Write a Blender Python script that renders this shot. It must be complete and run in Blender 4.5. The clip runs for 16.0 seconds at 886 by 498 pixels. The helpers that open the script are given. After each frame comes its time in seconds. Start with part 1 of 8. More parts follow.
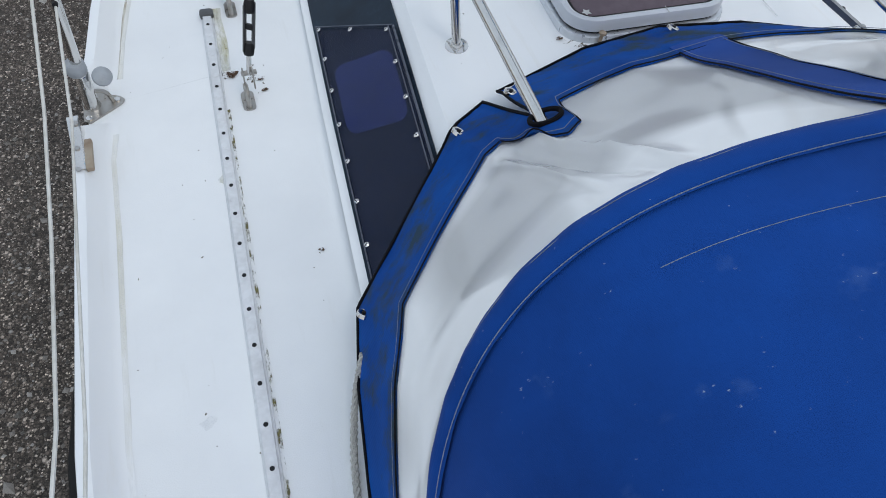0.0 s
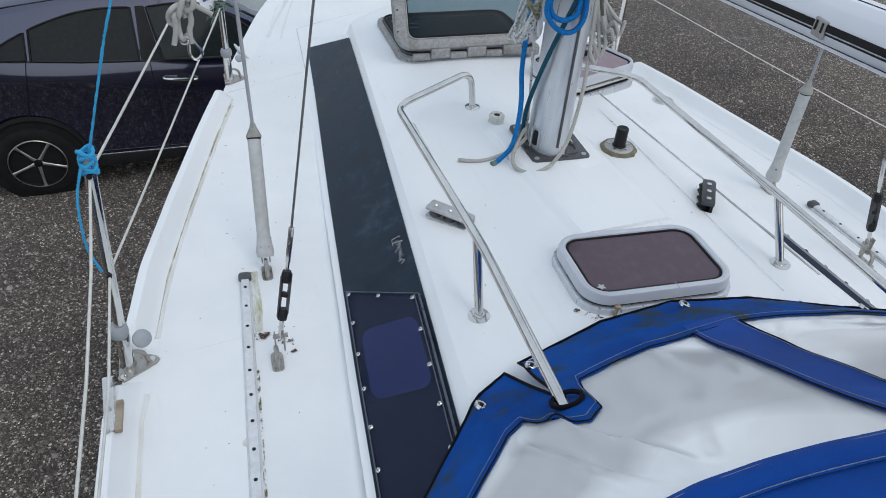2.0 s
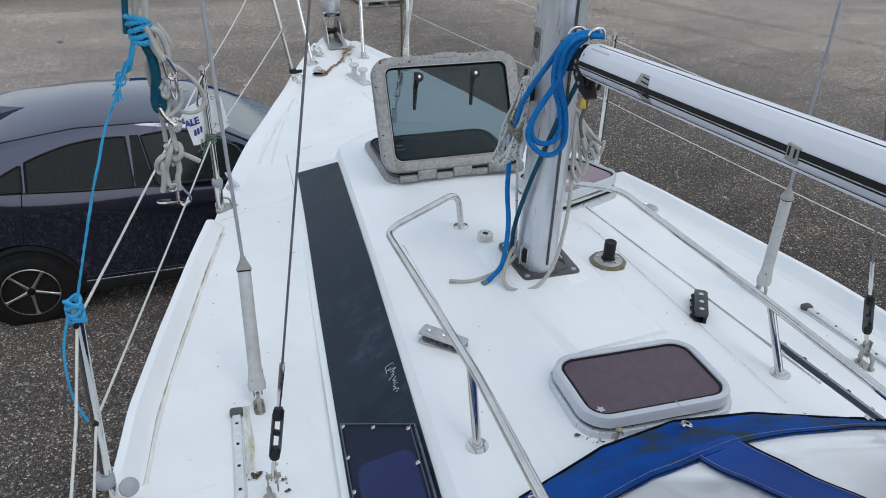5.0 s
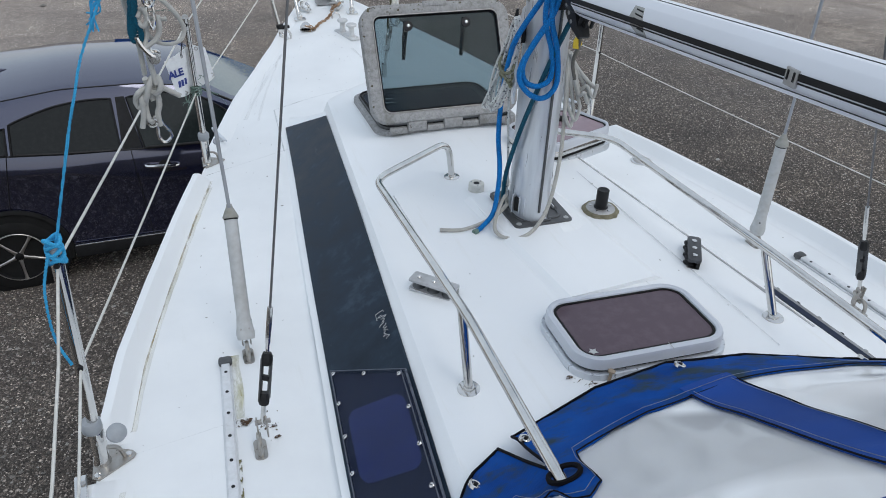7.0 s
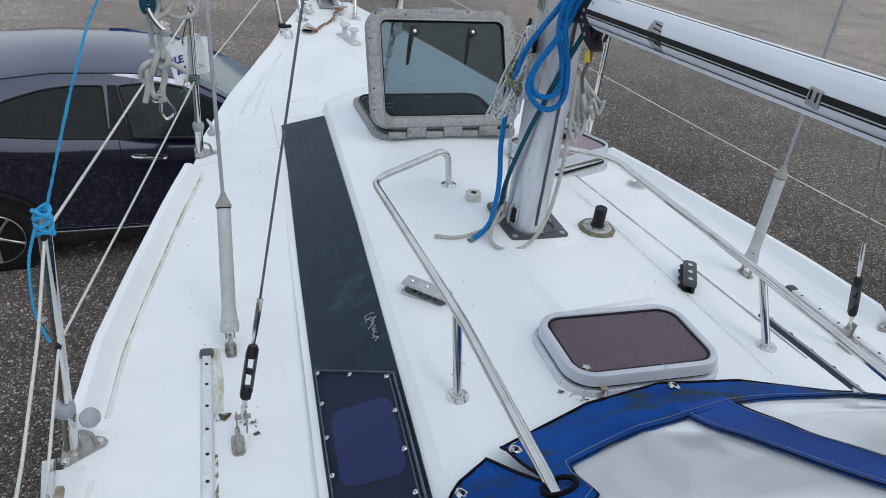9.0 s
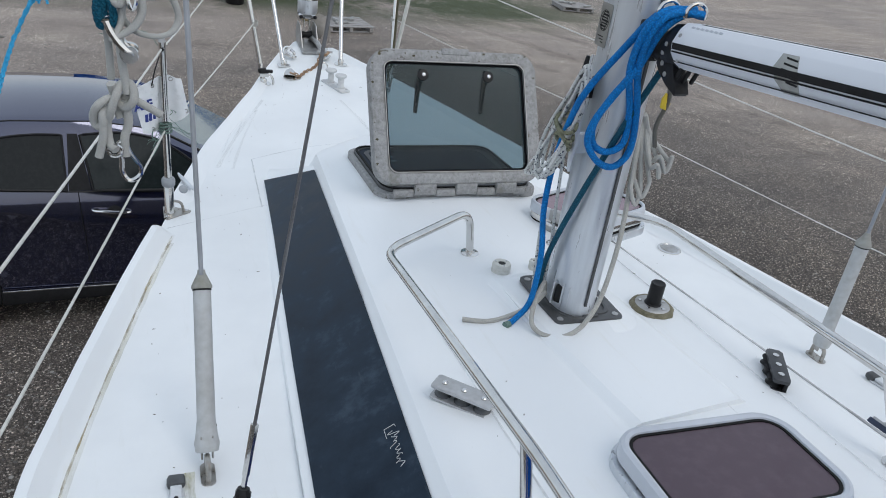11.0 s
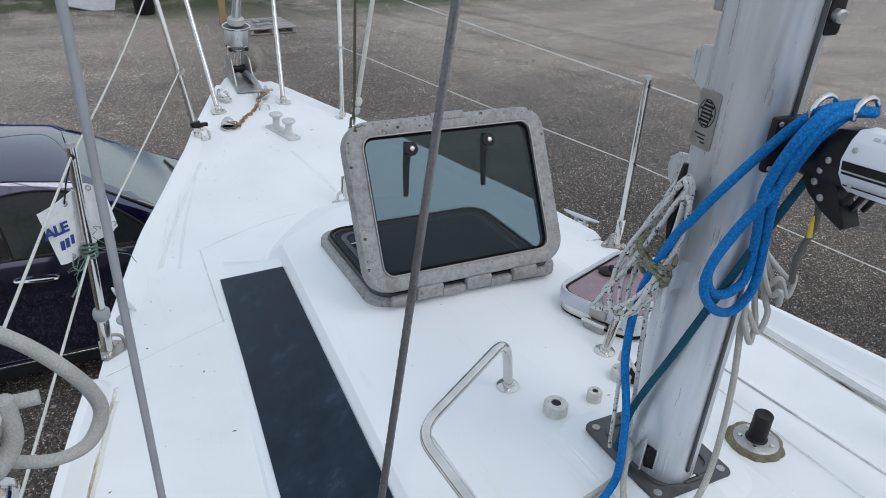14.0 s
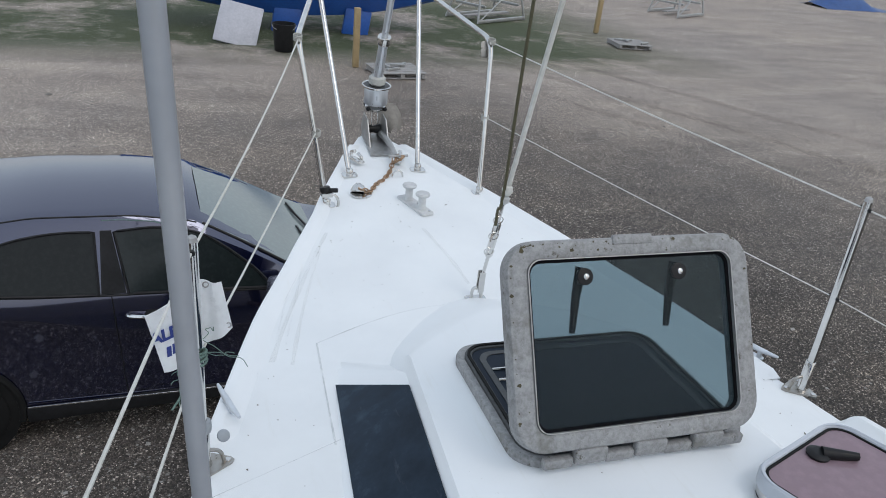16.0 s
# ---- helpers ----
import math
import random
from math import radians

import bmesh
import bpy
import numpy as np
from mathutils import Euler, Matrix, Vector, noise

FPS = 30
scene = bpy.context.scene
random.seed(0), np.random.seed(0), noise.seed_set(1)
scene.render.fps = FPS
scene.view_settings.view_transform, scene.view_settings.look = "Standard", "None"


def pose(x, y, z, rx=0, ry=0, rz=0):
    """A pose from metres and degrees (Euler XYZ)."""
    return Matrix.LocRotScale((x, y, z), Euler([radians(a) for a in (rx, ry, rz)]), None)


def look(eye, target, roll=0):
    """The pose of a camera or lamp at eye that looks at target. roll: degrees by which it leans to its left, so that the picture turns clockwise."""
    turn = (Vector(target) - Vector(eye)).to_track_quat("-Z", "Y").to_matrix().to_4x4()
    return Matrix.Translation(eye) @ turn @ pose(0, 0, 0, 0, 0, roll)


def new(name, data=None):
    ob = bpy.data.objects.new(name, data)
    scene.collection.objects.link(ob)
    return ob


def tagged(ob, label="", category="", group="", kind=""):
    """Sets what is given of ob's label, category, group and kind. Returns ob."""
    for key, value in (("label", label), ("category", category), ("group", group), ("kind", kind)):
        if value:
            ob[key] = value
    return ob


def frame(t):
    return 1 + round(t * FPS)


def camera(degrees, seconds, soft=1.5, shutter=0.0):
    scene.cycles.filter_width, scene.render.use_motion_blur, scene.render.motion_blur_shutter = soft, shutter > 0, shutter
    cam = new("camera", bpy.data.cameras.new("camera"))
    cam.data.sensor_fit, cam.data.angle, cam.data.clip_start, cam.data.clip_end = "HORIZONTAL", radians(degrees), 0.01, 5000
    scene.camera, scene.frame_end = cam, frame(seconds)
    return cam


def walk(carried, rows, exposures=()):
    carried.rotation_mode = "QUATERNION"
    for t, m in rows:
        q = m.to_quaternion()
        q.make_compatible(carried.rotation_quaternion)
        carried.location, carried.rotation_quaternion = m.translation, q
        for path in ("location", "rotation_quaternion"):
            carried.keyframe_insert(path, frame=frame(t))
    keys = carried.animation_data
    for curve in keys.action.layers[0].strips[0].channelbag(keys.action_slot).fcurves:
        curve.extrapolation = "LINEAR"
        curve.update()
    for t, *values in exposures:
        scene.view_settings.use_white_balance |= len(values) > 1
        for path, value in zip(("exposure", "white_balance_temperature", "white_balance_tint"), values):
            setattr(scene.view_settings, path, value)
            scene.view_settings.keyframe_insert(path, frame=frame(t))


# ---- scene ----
cam = camera(61.01, 16.0, 0.95)
# seconds, place in metres, turn in degrees
PATH = [
    (0, -0.937, -1.237, 4.208, 33.95, -3.96, -17.45),
    (0.5, -0.935, -1.233, 4.229, 39.34, -3.72, -14.84),
    (1, -0.933, -1.224, 4.256, 44.23, -3.69, -14.35),
    (1.5, -0.941, -1.215, 4.279, 48.26, -3.69, -14.83),
    (2, -0.947, -1.200, 4.299, 51.08, -3.77, -15.83),
    (2.5, -0.943, -1.185, 4.309, 53.15, -3.62, -16.90),
    (3, -0.934, -1.183, 4.311, 54.83, -3.38, -17.77),
    (3.5, -0.926, -1.181, 4.322, 56.25, -2.86, -18.13),
    (4, -0.931, -1.176, 4.336, 57.72, -2.60, -18.10),
    (4.2, -0.930, -1.174, 4.339, 58.28, -2.45, -17.93),
    (6.3, -0.927, -1.152, 4.342, 59.20, -1.26, -17.58),
    (6.5, -0.928, -1.154, 4.327, 58.68, -1.36, -17.85),
    (7, -0.922, -1.171, 4.271, 56.67, -1.78, -18.33),
    (7.5, -0.931, -1.197, 4.276, 55.70, -2.71, -18.18),
    (8, -0.934, -1.204, 4.263, 55.95, -4.09, -17.89),
    (8.5, -0.936, -1.217, 4.258, 56.89, -5.38, -17.65),
    (9, -0.956, -1.148, 4.221, 57.95, -6.07, -17.40),
    (9.2, -0.966, -1.087, 4.187, 58.14, -5.96, -17.29),
    (11.3, -0.965, -0.619, 4.056, 62.29, -7.29, -20.20),
    (11.5, -0.965, -0.542, 4.080, 62.33, -7.05, -20.85),
    (12, -0.990, -0.428, 4.102, 62.32, -6.48, -22.44),
    (12.5, -1.007, -0.325, 4.105, 62.07, -5.75, -24.29),
    (13, -1.002, -0.248, 4.125, 61.95, -4.68, -25.81),
    (13.5, -0.979, -0.190, 4.122, 61.46, -3.92, -26.82),
    (14, -0.918, -0.081, 4.125, 61.24, -3.62, -26.39),
    (14.5, -0.870, 0.026, 4.135, 61.28, -3.97, -24.21),
    (15, -0.896, 0.116, 4.136, 61.68, -4.66, -21.26),
    (15.5, -0.901, 0.252, 4.126, 62.78, -5.41, -18.47),
    (16, -0.895, 0.359, 4.132, 63.88, -5.55, -16.72),
]
walk(cam, [(t, pose(x, y, z, a, b, c)) for t, x, y, z, a, b, c in PATH])

# ---- world and light ----
world = bpy.data.worlds.new("overcast_sky")
scene.world = world
world.use_nodes = True
wn = world.node_tree.nodes
wl = world.node_tree.links
wn.clear()
w_sky = wn.new("ShaderNodeTexSky")
w_sky.sky_type = "NISHITA"
w_sky.sun_disc = False
w_sky.sun_elevation = radians(42)
w_sky.sun_rotation = radians(150)
w_sky.air_density = 1.6
w_sky.dust_density = 3.0
# thin cloud over the blue: most of the light is white
w_cloud = wn.new("ShaderNodeMixRGB")
w_cloud.inputs[0].default_value = 0.72
w_cloud.inputs[2].default_value = (7.55, 8.5, 9.8, 1)
w_bg = wn.new("ShaderNodeBackground")
w_bg.inputs[1].default_value = 0.110
w_out = wn.new("ShaderNodeOutputWorld")
wl.new(w_sky.outputs[0], w_cloud.inputs[1])
wl.new(w_cloud.outputs[0], w_bg.inputs[0])
wl.new(w_bg.outputs[0], w_out.inputs[0])

sun_data = bpy.data.lights.new("sun", "SUN")
sun_data.energy = 0.5
sun_data.angle = radians(22)
sun_data.color = (1.0, 0.97, 0.94)
sun = new("sun", sun_data)
sun.matrix_world = look((0, 0, 30), (-8, 14, 0))


# ---- materials ----
def material(name):
    m = bpy.data.materials.new(name)
    m.use_nodes = True
    t = m.node_tree
    return m, t.nodes, t.links, t.nodes["Principled BSDF"]


def coords(n, l, scale=(1, 1, 1)):
    tc = n.new("ShaderNodeTexCoord")
    mp = n.new("ShaderNodeMapping")
    mp.inputs["Scale"].default_value = scale
    l.new(tc.outputs["Object"], mp.inputs["Vector"])
    return mp.outputs["Vector"]


def noise_tex(n, l, vec, scale, detail=4, rough=0.55):
    t = n.new("ShaderNodeTexNoise")
    t.inputs["Scale"].default_value = scale
    t.inputs["Detail"].default_value = detail
    t.inputs["Roughness"].default_value = rough
    l.new(vec, t.inputs["Vector"])
    return t.outputs["Fac"]


def ramp(n, l, fac, stops):
    r = n.new("ShaderNodeValToRGB")
    e = r.color_ramp.elements
    while len(e) < len(stops):
        e.new(0.5)
    for el, (p, c) in zip(e, stops):
        el.position = p
        el.color = (*c, 1) if len(c) == 3 else c
    l.new(fac, r.inputs["Fac"])
    return r.outputs["Color"]


def mix(n, l, fac, a, b, mode="MIX"):
    m = n.new("ShaderNodeMixRGB")
    m.blend_type = mode
    for sock, v in zip(m.inputs, (fac, a, b)):
        if hasattr(v, "is_output"):
            l.new(v, sock)
        elif isinstance(v, tuple):
            sock.default_value = (*v, 1)
        else:
            sock.default_value = v
    return m.outputs["Color"]


def bump(n, l, height, strength, distance, bsdf, normal=None):
    b = n.new("ShaderNodeBump")
    b.inputs["Strength"].default_value = strength
    b.inputs["Distance"].default_value = distance
    l.new(height, b.inputs["Height"])
    if normal is not None:
        l.new(normal, b.inputs["Normal"])
    l.new(b.outputs["Normal"], bsdf.inputs["Normal"])
    return b.outputs["Normal"]


def surface(name, base, dark, rough=0.5, metal=0.0, grain=60.0, blot=4.0, amount=0.5, relief=0.15, depth=0.002, stretch=(1, 1, 1), coat=0.0, spec=0.5):
    """A plain worn surface: two scales of colour change, fine relief."""
    m, n, l, p = material(name)
    v = coords(n, l, stretch)
    fine = noise_tex(n, l, v, grain, 5)
    big = noise_tex(n, l, v, blot, 4)
    fac = mix(n, l, 0.5, fine, big)
    col = ramp(n, l, fac, [(0.5 - 0.5 * amount * 0.6, dark), (0.5 + 0.12, base)])
    l.new(col, p.inputs["Base Color"])
    rr = n.new("ShaderNodeMapRange")
    rr.inputs[1].default_value, rr.inputs[2].default_value = 0.3, 0.7
    rr.inputs[3].default_value, rr.inputs[4].default_value = max(0.03, rough - 0.12), min(1, rough + 0.12)
    l.new(fine, rr.inputs[0])
    l.new(rr.outputs[0], p.inputs["Roughness"])
    p.inputs["Metallic"].default_value = metal
    p.inputs["Coat Weight"].default_value = coat
    p.inputs["Specular IOR Level"].default_value = spec
    if relief:
        bump(n, l, fine, relief, depth, p)
    return m


def gelcoat(name, tint=(0.83, 0.85, 0.86)):
    m, n, l, p = material(name)
    v = coords(n, l)
    big = noise_tex(n, l, v, 2.2, 4)
    streak = noise_tex(n, l, coords(n, l, (14, 1.2, 6)), 2.5, 5, 0.65)
    speck = noise_tex(n, l, v, 95, 2)
    c = ramp(n, l, big, [(0.3, tuple(x * 0.965 for x in tint)), (0.62, tint)])
    c = mix(n, l, ramp(n, l, streak, [(0.6, (0, 0, 0)), (0.82, (0.28, 0.28, 0.28))]), c, (0.66, 0.64, 0.56))
    c = mix(n, l, ramp(n, l, speck, [(0.74, (0, 0, 0)), (0.82, (0.3, 0.3, 0.3))]), c, (0.5, 0.48, 0.42))
    l.new(c, p.inputs["Base Color"])
    p.inputs["Roughness"].default_value = 0.42
    p.inputs["Specular IOR Level"].default_value = 0.4
    wave = noise_tex(n, l, v, 9, 3)
    bump(n, l, mix(n, l, 0.25, wave, speck), 0.12, 0.004, p)
    return m


def grit_deck(name):
    m, n, l, p = material(name)
    v = coords(n, l)
    vor = n.new("ShaderNodeTexNoise")
    vor.inputs["Scale"].default_value = 420
    vor.inputs["Detail"].default_value = 2
    l.new(v, vor.inputs["Vector"])
    big = noise_tex(n, l, v, 3.0, 5, 0.6)
    scuff = noise_tex(n, l, coords(n, l, (9, 1.0, 4)), 3.0, 6, 0.7)
    c = ramp(n, l, big, [(0.3, (0.77, 0.79, 0.80)), (0.65, (0.83, 0.85, 0.855))])
    c = mix(n, l, ramp(n, l, scuff, [(0.6, (0, 0, 0)), (0.8, (0.22, 0.22, 0.22))]), c, (0.6, 0.6, 0.55))
    l.new(c, p.inputs["Base Color"])
    p.inputs["Roughness"].default_value = 0.6
    p.inputs["Specular IOR Level"].default_value = 0.35
    bump(n, l, vor.outputs["Fac"], 0.25, 0.0012, p)
    return m


def canvas(name):
    m, n, l, p = material(name)
    v = coords(n, l)
    w1 = n.new("ShaderNodeTexWave")
    w1.inputs["Scale"].default_value = 190
    w2 = n.new("ShaderNodeTexWave")
    w2.inputs["Scale"].default_value = 190
    w2.bands_direction = "Y"
    for w in (w1, w2):
        w.inputs["Distortion"].default_value = 0.6
        l.new(v, w.inputs["Vector"])
    weave = mix(n, l, 0.5, w1.outputs["Fac"], w2.outputs["Fac"])
    big = noise_tex(n, l, v, 3.5, 5, 0.6)
    patch = noise_tex(n, l, v, 13, 4, 0.6)
    c = ramp(n, l, big, [(0.3, (0.001, 0.034, 0.185)), (0.7, (0.002, 0.058, 0.305))])
    c = mix(n, l, ramp(n, l, patch, [(0.64, (0, 0, 0)), (0.8, (0.13, 0.13, 0.13))]), c, (0.2, 0.33, 0.55))
    fluff = mix(n, l, 0.3, noise_tex(n, l, coords(n, l, (1.3, 2.2, 1)), 60, 3, 0.7), patch)
    c = mix(n, l, ramp(n, l, fluff, [(0.65, (0, 0, 0)), (0.71, (0.6, 0.6, 0.6))]), c, (0.5, 0.58, 0.68))
    l.new(c, p.inputs["Base Color"])
    p.inputs["Roughness"].default_value = 0.85
    p.inputs["Specular IOR Level"].default_value = 0.2
    p.inputs["Sheen Weight"].default_value = 0.03
    bump(n, l, weave, 0.25, 0.0008, p)
    return m


def border_canvas(name):
    """The same blue cloth, gone green with algae in patches."""
    m, n, l, p = material(name)
    v = coords(n, l)
    big = noise_tex(n, l, v, 5, 5, 0.6)
    alg = noise_tex(n, l, v, 6.5, 6, 0.7)
    c = ramp(n, l, big, [(0.3, (0.002, 0.040, 0.205)), (0.7, (0.005, 0.082, 0.36))])
    c = mix(n, l, ramp(n, l, alg, [(0.48, (0, 0, 0)), (0.62, (0.8, 0.8, 0.8))]), c, (0.034, 0.050, 0.024))
    l.new(c, p.inputs["Base Color"])
    p.inputs["Roughness"].default_value = 0.85
    p.inputs["Specular IOR Level"].default_value = 0.1
    w = n.new("ShaderNodeTexWave")
    w.inputs["Scale"].default_value = 160
    l.new(v, w.inputs["Vector"])
    pucker = noise_tex(n, l, coords(n, l, (30, 4, 10)), 1.2, 3)
    bump(n, l, mix(n, l, 0.7, w.outputs["Fac"], pucker), 0.3, 0.002, p)
    return m


def clear_vinyl(name):
    m, n, l, p = material(name)
    v = coords(n, l)
    haze = noise_tex(n, l, v, 2.3, 1, 0.4)
    wob = noise_tex(n, l, v, 4, 1)
    p.inputs["Base Color"].default_value = (0.93, 0.94, 0.94, 1)
    p.inputs["Roughness"].default_value = 0.09
    bump(n, l, wob, 0.22, 0.03, p)
    tr = n.new("ShaderNodeBsdfTransparent")
    tr.inputs["Color"].default_value = (0.93, 0.94, 0.95, 1)
    mx = n.new("ShaderNodeMixShader")
    r = n.new("ShaderNodeMapRange")
    r.inputs[1].default_value, r.inputs[2].default_value = 0.43, 0.53
    r.inputs[3].default_value, r.inputs[4].default_value = 0.60, 0.97
    l.new(haze, r.inputs[0])
    l.new(r.outputs[0], mx.inputs[0])
    l.new(tr.outputs[0], mx.inputs[1])
    l.new(p.outputs[0], mx.inputs[2])
    l.new(mx.outputs[0], n["Material Output"].inputs["Surface"])
    return m


def tinted(name, tint, solid, base, rough=0.04):
    """Tinted acrylic: part of the light passes, the rest is dark body colour and gloss."""
    m, n, l, p = material(name)
    v = coords(n, l)
    dust = noise_tex(n, l, v, 30, 5, 0.65)
    c = ramp(n, l, dust, [(0.45, base), (0.8, tuple(min(1, x * 1.18 + 0.008) for x in base))])
    l.new(c, p.inputs["Base Color"])
    rr = n.new("ShaderNodeMapRange")
    rr.inputs[3].default_value, rr.inputs[4].default_value = rough, rough + 0.16
    l.new(dust, rr.inputs[0])
    l.new(rr.outputs[0], p.inputs["Roughness"])
    tr = n.new("ShaderNodeBsdfTransparent")
    tr.inputs["Color"].default_value = (*tint, 1)
    mx = n.new("ShaderNodeMixShader")
    mx.inputs[0].default_value = solid
    l.new(tr.outputs[0], mx.inputs[1])
    l.new(p.outputs[0], mx.inputs[2])
    l.new(mx.outputs[0], n["Material Output"].inputs["Surface"])
    return m


def rope(name, base, fleck=None, scale=330, gap=0.6, relief=0.7):
    m, n, l, p = material(name)
    v = coords(n, l)
    vo = n.new("ShaderNodeTexVoronoi")
    vo.inputs["Scale"].default_value = scale
    l.new(v, vo.inputs["Vector"])
    big = noise_tex(n, l, v, 18, 3)
    c = ramp(n, l, big, [(0.3, tuple(x * 0.8 for x in base)), (0.65, base)])
    if fleck:
        spots = noise_tex(n, l, v, 150, 1)
        c = mix(n, l, ramp(n, l, spots, [(0.60, (0, 0, 0)), (0.65, (1, 1, 1))]), c, fleck)
    c = mix(n, l, ramp(n, l, vo.outputs["Distance"], [(0.25, (0, 0, 0)), (0.65, (gap, gap, gap))]), c, tuple(x * 0.35 for x in base))
    l.new(c, p.inputs["Base Color"])
    p.inputs["Roughness"].default_value = 0.75
    p.inputs["Specular IOR Level"].default_value = 0.25
    inv = n.new("ShaderNodeMath")
    inv.operation = "SUBTRACT"
    inv.inputs[0].default_value = 1.0
    l.new(vo.outputs["Distance"], inv.inputs[1])
    bump(n, l, inv.outputs[0], relief, 0.0015, p)
    return m


def polished(name, colour, rough, grime=0.1):
    """Bare bright metal with faint smears."""
    m, n, l, p = material(name)
    v = coords(n, l)
    f = noise_tex(n, l, v, 14, 4, 0.6)
    l.new(ramp(n, l, f, [(0.35, tuple(c * (1 - grime) for c in colour)), (0.65, colour)]), p.inputs["Base Color"])
    r = n.new("ShaderNodeMapRange")
    r.inputs[3].default_value, r.inputs[4].default_value = max(0.02, rough - 0.06), rough + 0.1
    l.new(f, r.inputs[0])
    l.new(r.outputs[0], p.inputs["Roughness"])
    p.inputs["Metallic"].default_value = 1.0
    return m


def smooth_paint(name, colour, rough=0.3, dark=0.93, coat=0.0, ior=1.5, scale=2.5):
    m, n, l, p = material(name)
    f = noise_tex(n, l, coords(n, l), scale, 4, 0.6)
    l.new(ramp(n, l, f, [(0.3, tuple(c * dark for c in colour)), (0.7, colour)]), p.inputs["Base Color"])
    p.inputs["Roughness"].default_value = rough
    p.inputs["IOR"].default_value = ior
    p.inputs["Coat Weight"].default_value = coat
    p.inputs["Coat Roughness"].default_value = 0.03
    return m


def smudged_panel(name):
    """Matt charcoal acrylic with hand smears and water marks."""
    m, n, l, p = material(name)
    v = coords(n, l)
    a = noise_tex(n, l, v, 9, 6, 0.65)
    b = noise_tex(n, l, coords(n, l, (5, 1, 5)), 6, 5, 0.7)
    c = ramp(n, l, a, [(0.35, (0.007, 0.015, 0.027)), (0.58, (0.016, 0.029, 0.047)), (0.74, (0.045, 0.066, 0.092))])
    c = mix(n, l, ramp(n, l, b, [(0.62, (0, 0, 0)), (0.74, (0.5, 0.5, 0.5))]), c, (0.070, 0.085, 0.105))
    l.new(c, p.inputs["Base Color"])
    r = n.new("ShaderNodeMapRange")
    r.inputs[1].default_value, r.inputs[2].default_value = 0.3, 0.7
    r.inputs[3].default_value, r.inputs[4].default_value = 0.30, 0.55
    l.new(a, r.inputs[0])
    l.new(r.outputs[0], p.inputs["Roughness"])
    p.inputs["Specular IOR Level"].default_value = 0.14
    return m


def gravel(name):
    """Compacted pebbles: two sizes with dark gaps, scattered pale ones, dust, damp and painted boat shade."""
    m, n, l, p = material(name)
    v = coords(n, l)

    def cells(scale):
        vo = n.new("ShaderNodeTexVoronoi")
        vo.inputs["Scale"].default_value = scale
        l.new(v, vo.inputs["Vector"])
        s = n.new("ShaderNodeSeparateColor")
        l.new(vo.outputs["Color"], s.inputs[0])
        return vo.outputs["Distance"], s.outputs
    d1, r1 = cells(92)
    d2, r2 = cells(52)
    d3, r3 = cells(8)
    fine = noise_tex(n, l, v, 150, 4, 0.7)
    mid = noise_tex(n, l, v, 1.3, 6, 0.65)
    big = noise_tex(n, l, v, 0.16, 4, 0.6)
    small = ramp(n, l, r1[0], [(0.0, (0.017, 0.016, 0.015)), (0.45, (0.052, 0.048, 0.044)), (0.82, (0.125, 0.115, 0.105)), (0.95, (0.33, 0.315, 0.30)), (0.985, (0.60, 0.58, 0.55))])
    large = ramp(n, l, r2[0], [(0.0, (0.020, 0.019, 0.018)), (0.5, (0.062, 0.057, 0.052)), (0.86, (0.14, 0.128, 0.118)), (0.965, (0.42, 0.40, 0.38))])
    pick = ramp(n, l, r2[1], [(0.66, (0, 0, 0)), (0.70, (1, 1, 1))])
    c = mix(n, l, pick, small, large)
    gap = mix(n, l, pick, ramp(n, l, d1, [(0.30, (1.15, 1.15, 1.15)), (0.62, (0.55, 0.55, 0.55))]), ramp(n, l, d2, [(0.32, (1.15, 1.15, 1.15)), (0.62, (0.55, 0.55, 0.55))]))
    c = mix(n, l, 1.0, c, gap, "MULTIPLY")
    c = mix(n, l, 1.0, c, ramp(n, l, fine, [(0.3, (0.6, 0.6, 0.6)), (0.7, (1.4, 1.4, 1.4))]), "MULTIPLY")
    c = mix(n, l, 1.0, c, ramp(n, l, mid, [(0.3, (0.78, 0.78, 0.78)), (0.7, (1.16, 1.14, 1.10))]), "MULTIPLY")
    c = mix(n, l, 1.0, c, ramp(n, l, big, [(0.35, (0.9, 0.9, 0.91)), (0.65, (1.36, 1.29, 1.2))]), "MULTIPLY")
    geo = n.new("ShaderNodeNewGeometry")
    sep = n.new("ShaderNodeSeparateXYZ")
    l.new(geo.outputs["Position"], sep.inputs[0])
    # the open yard is dry and dusty; damp and painted shade darken it among the boats
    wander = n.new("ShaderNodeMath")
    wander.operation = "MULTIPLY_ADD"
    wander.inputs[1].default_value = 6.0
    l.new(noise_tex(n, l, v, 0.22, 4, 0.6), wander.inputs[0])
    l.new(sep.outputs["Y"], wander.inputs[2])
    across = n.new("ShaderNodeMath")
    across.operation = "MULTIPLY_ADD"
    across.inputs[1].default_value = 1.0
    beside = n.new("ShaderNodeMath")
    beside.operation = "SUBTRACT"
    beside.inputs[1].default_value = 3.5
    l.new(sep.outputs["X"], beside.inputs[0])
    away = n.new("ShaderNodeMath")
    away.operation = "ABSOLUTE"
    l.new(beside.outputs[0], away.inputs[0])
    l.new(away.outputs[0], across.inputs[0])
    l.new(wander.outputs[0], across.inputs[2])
    dry_unshaded = n.new("ShaderNodeMapRange")
    dry_unshaded.inputs[1].default_value, dry_unshaded.inputs[2].default_value = 5.0, 24.0
    l.new(across.outputs[0], dry_unshaded.inputs[0])
    dust = ramp(n, l, dry_unshaded.outputs[0], [(0.24, (0.08, 0.08, 0.08)), (1.0, (0.62, 0.62, 0.62))])
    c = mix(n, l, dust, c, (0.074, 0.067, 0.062))
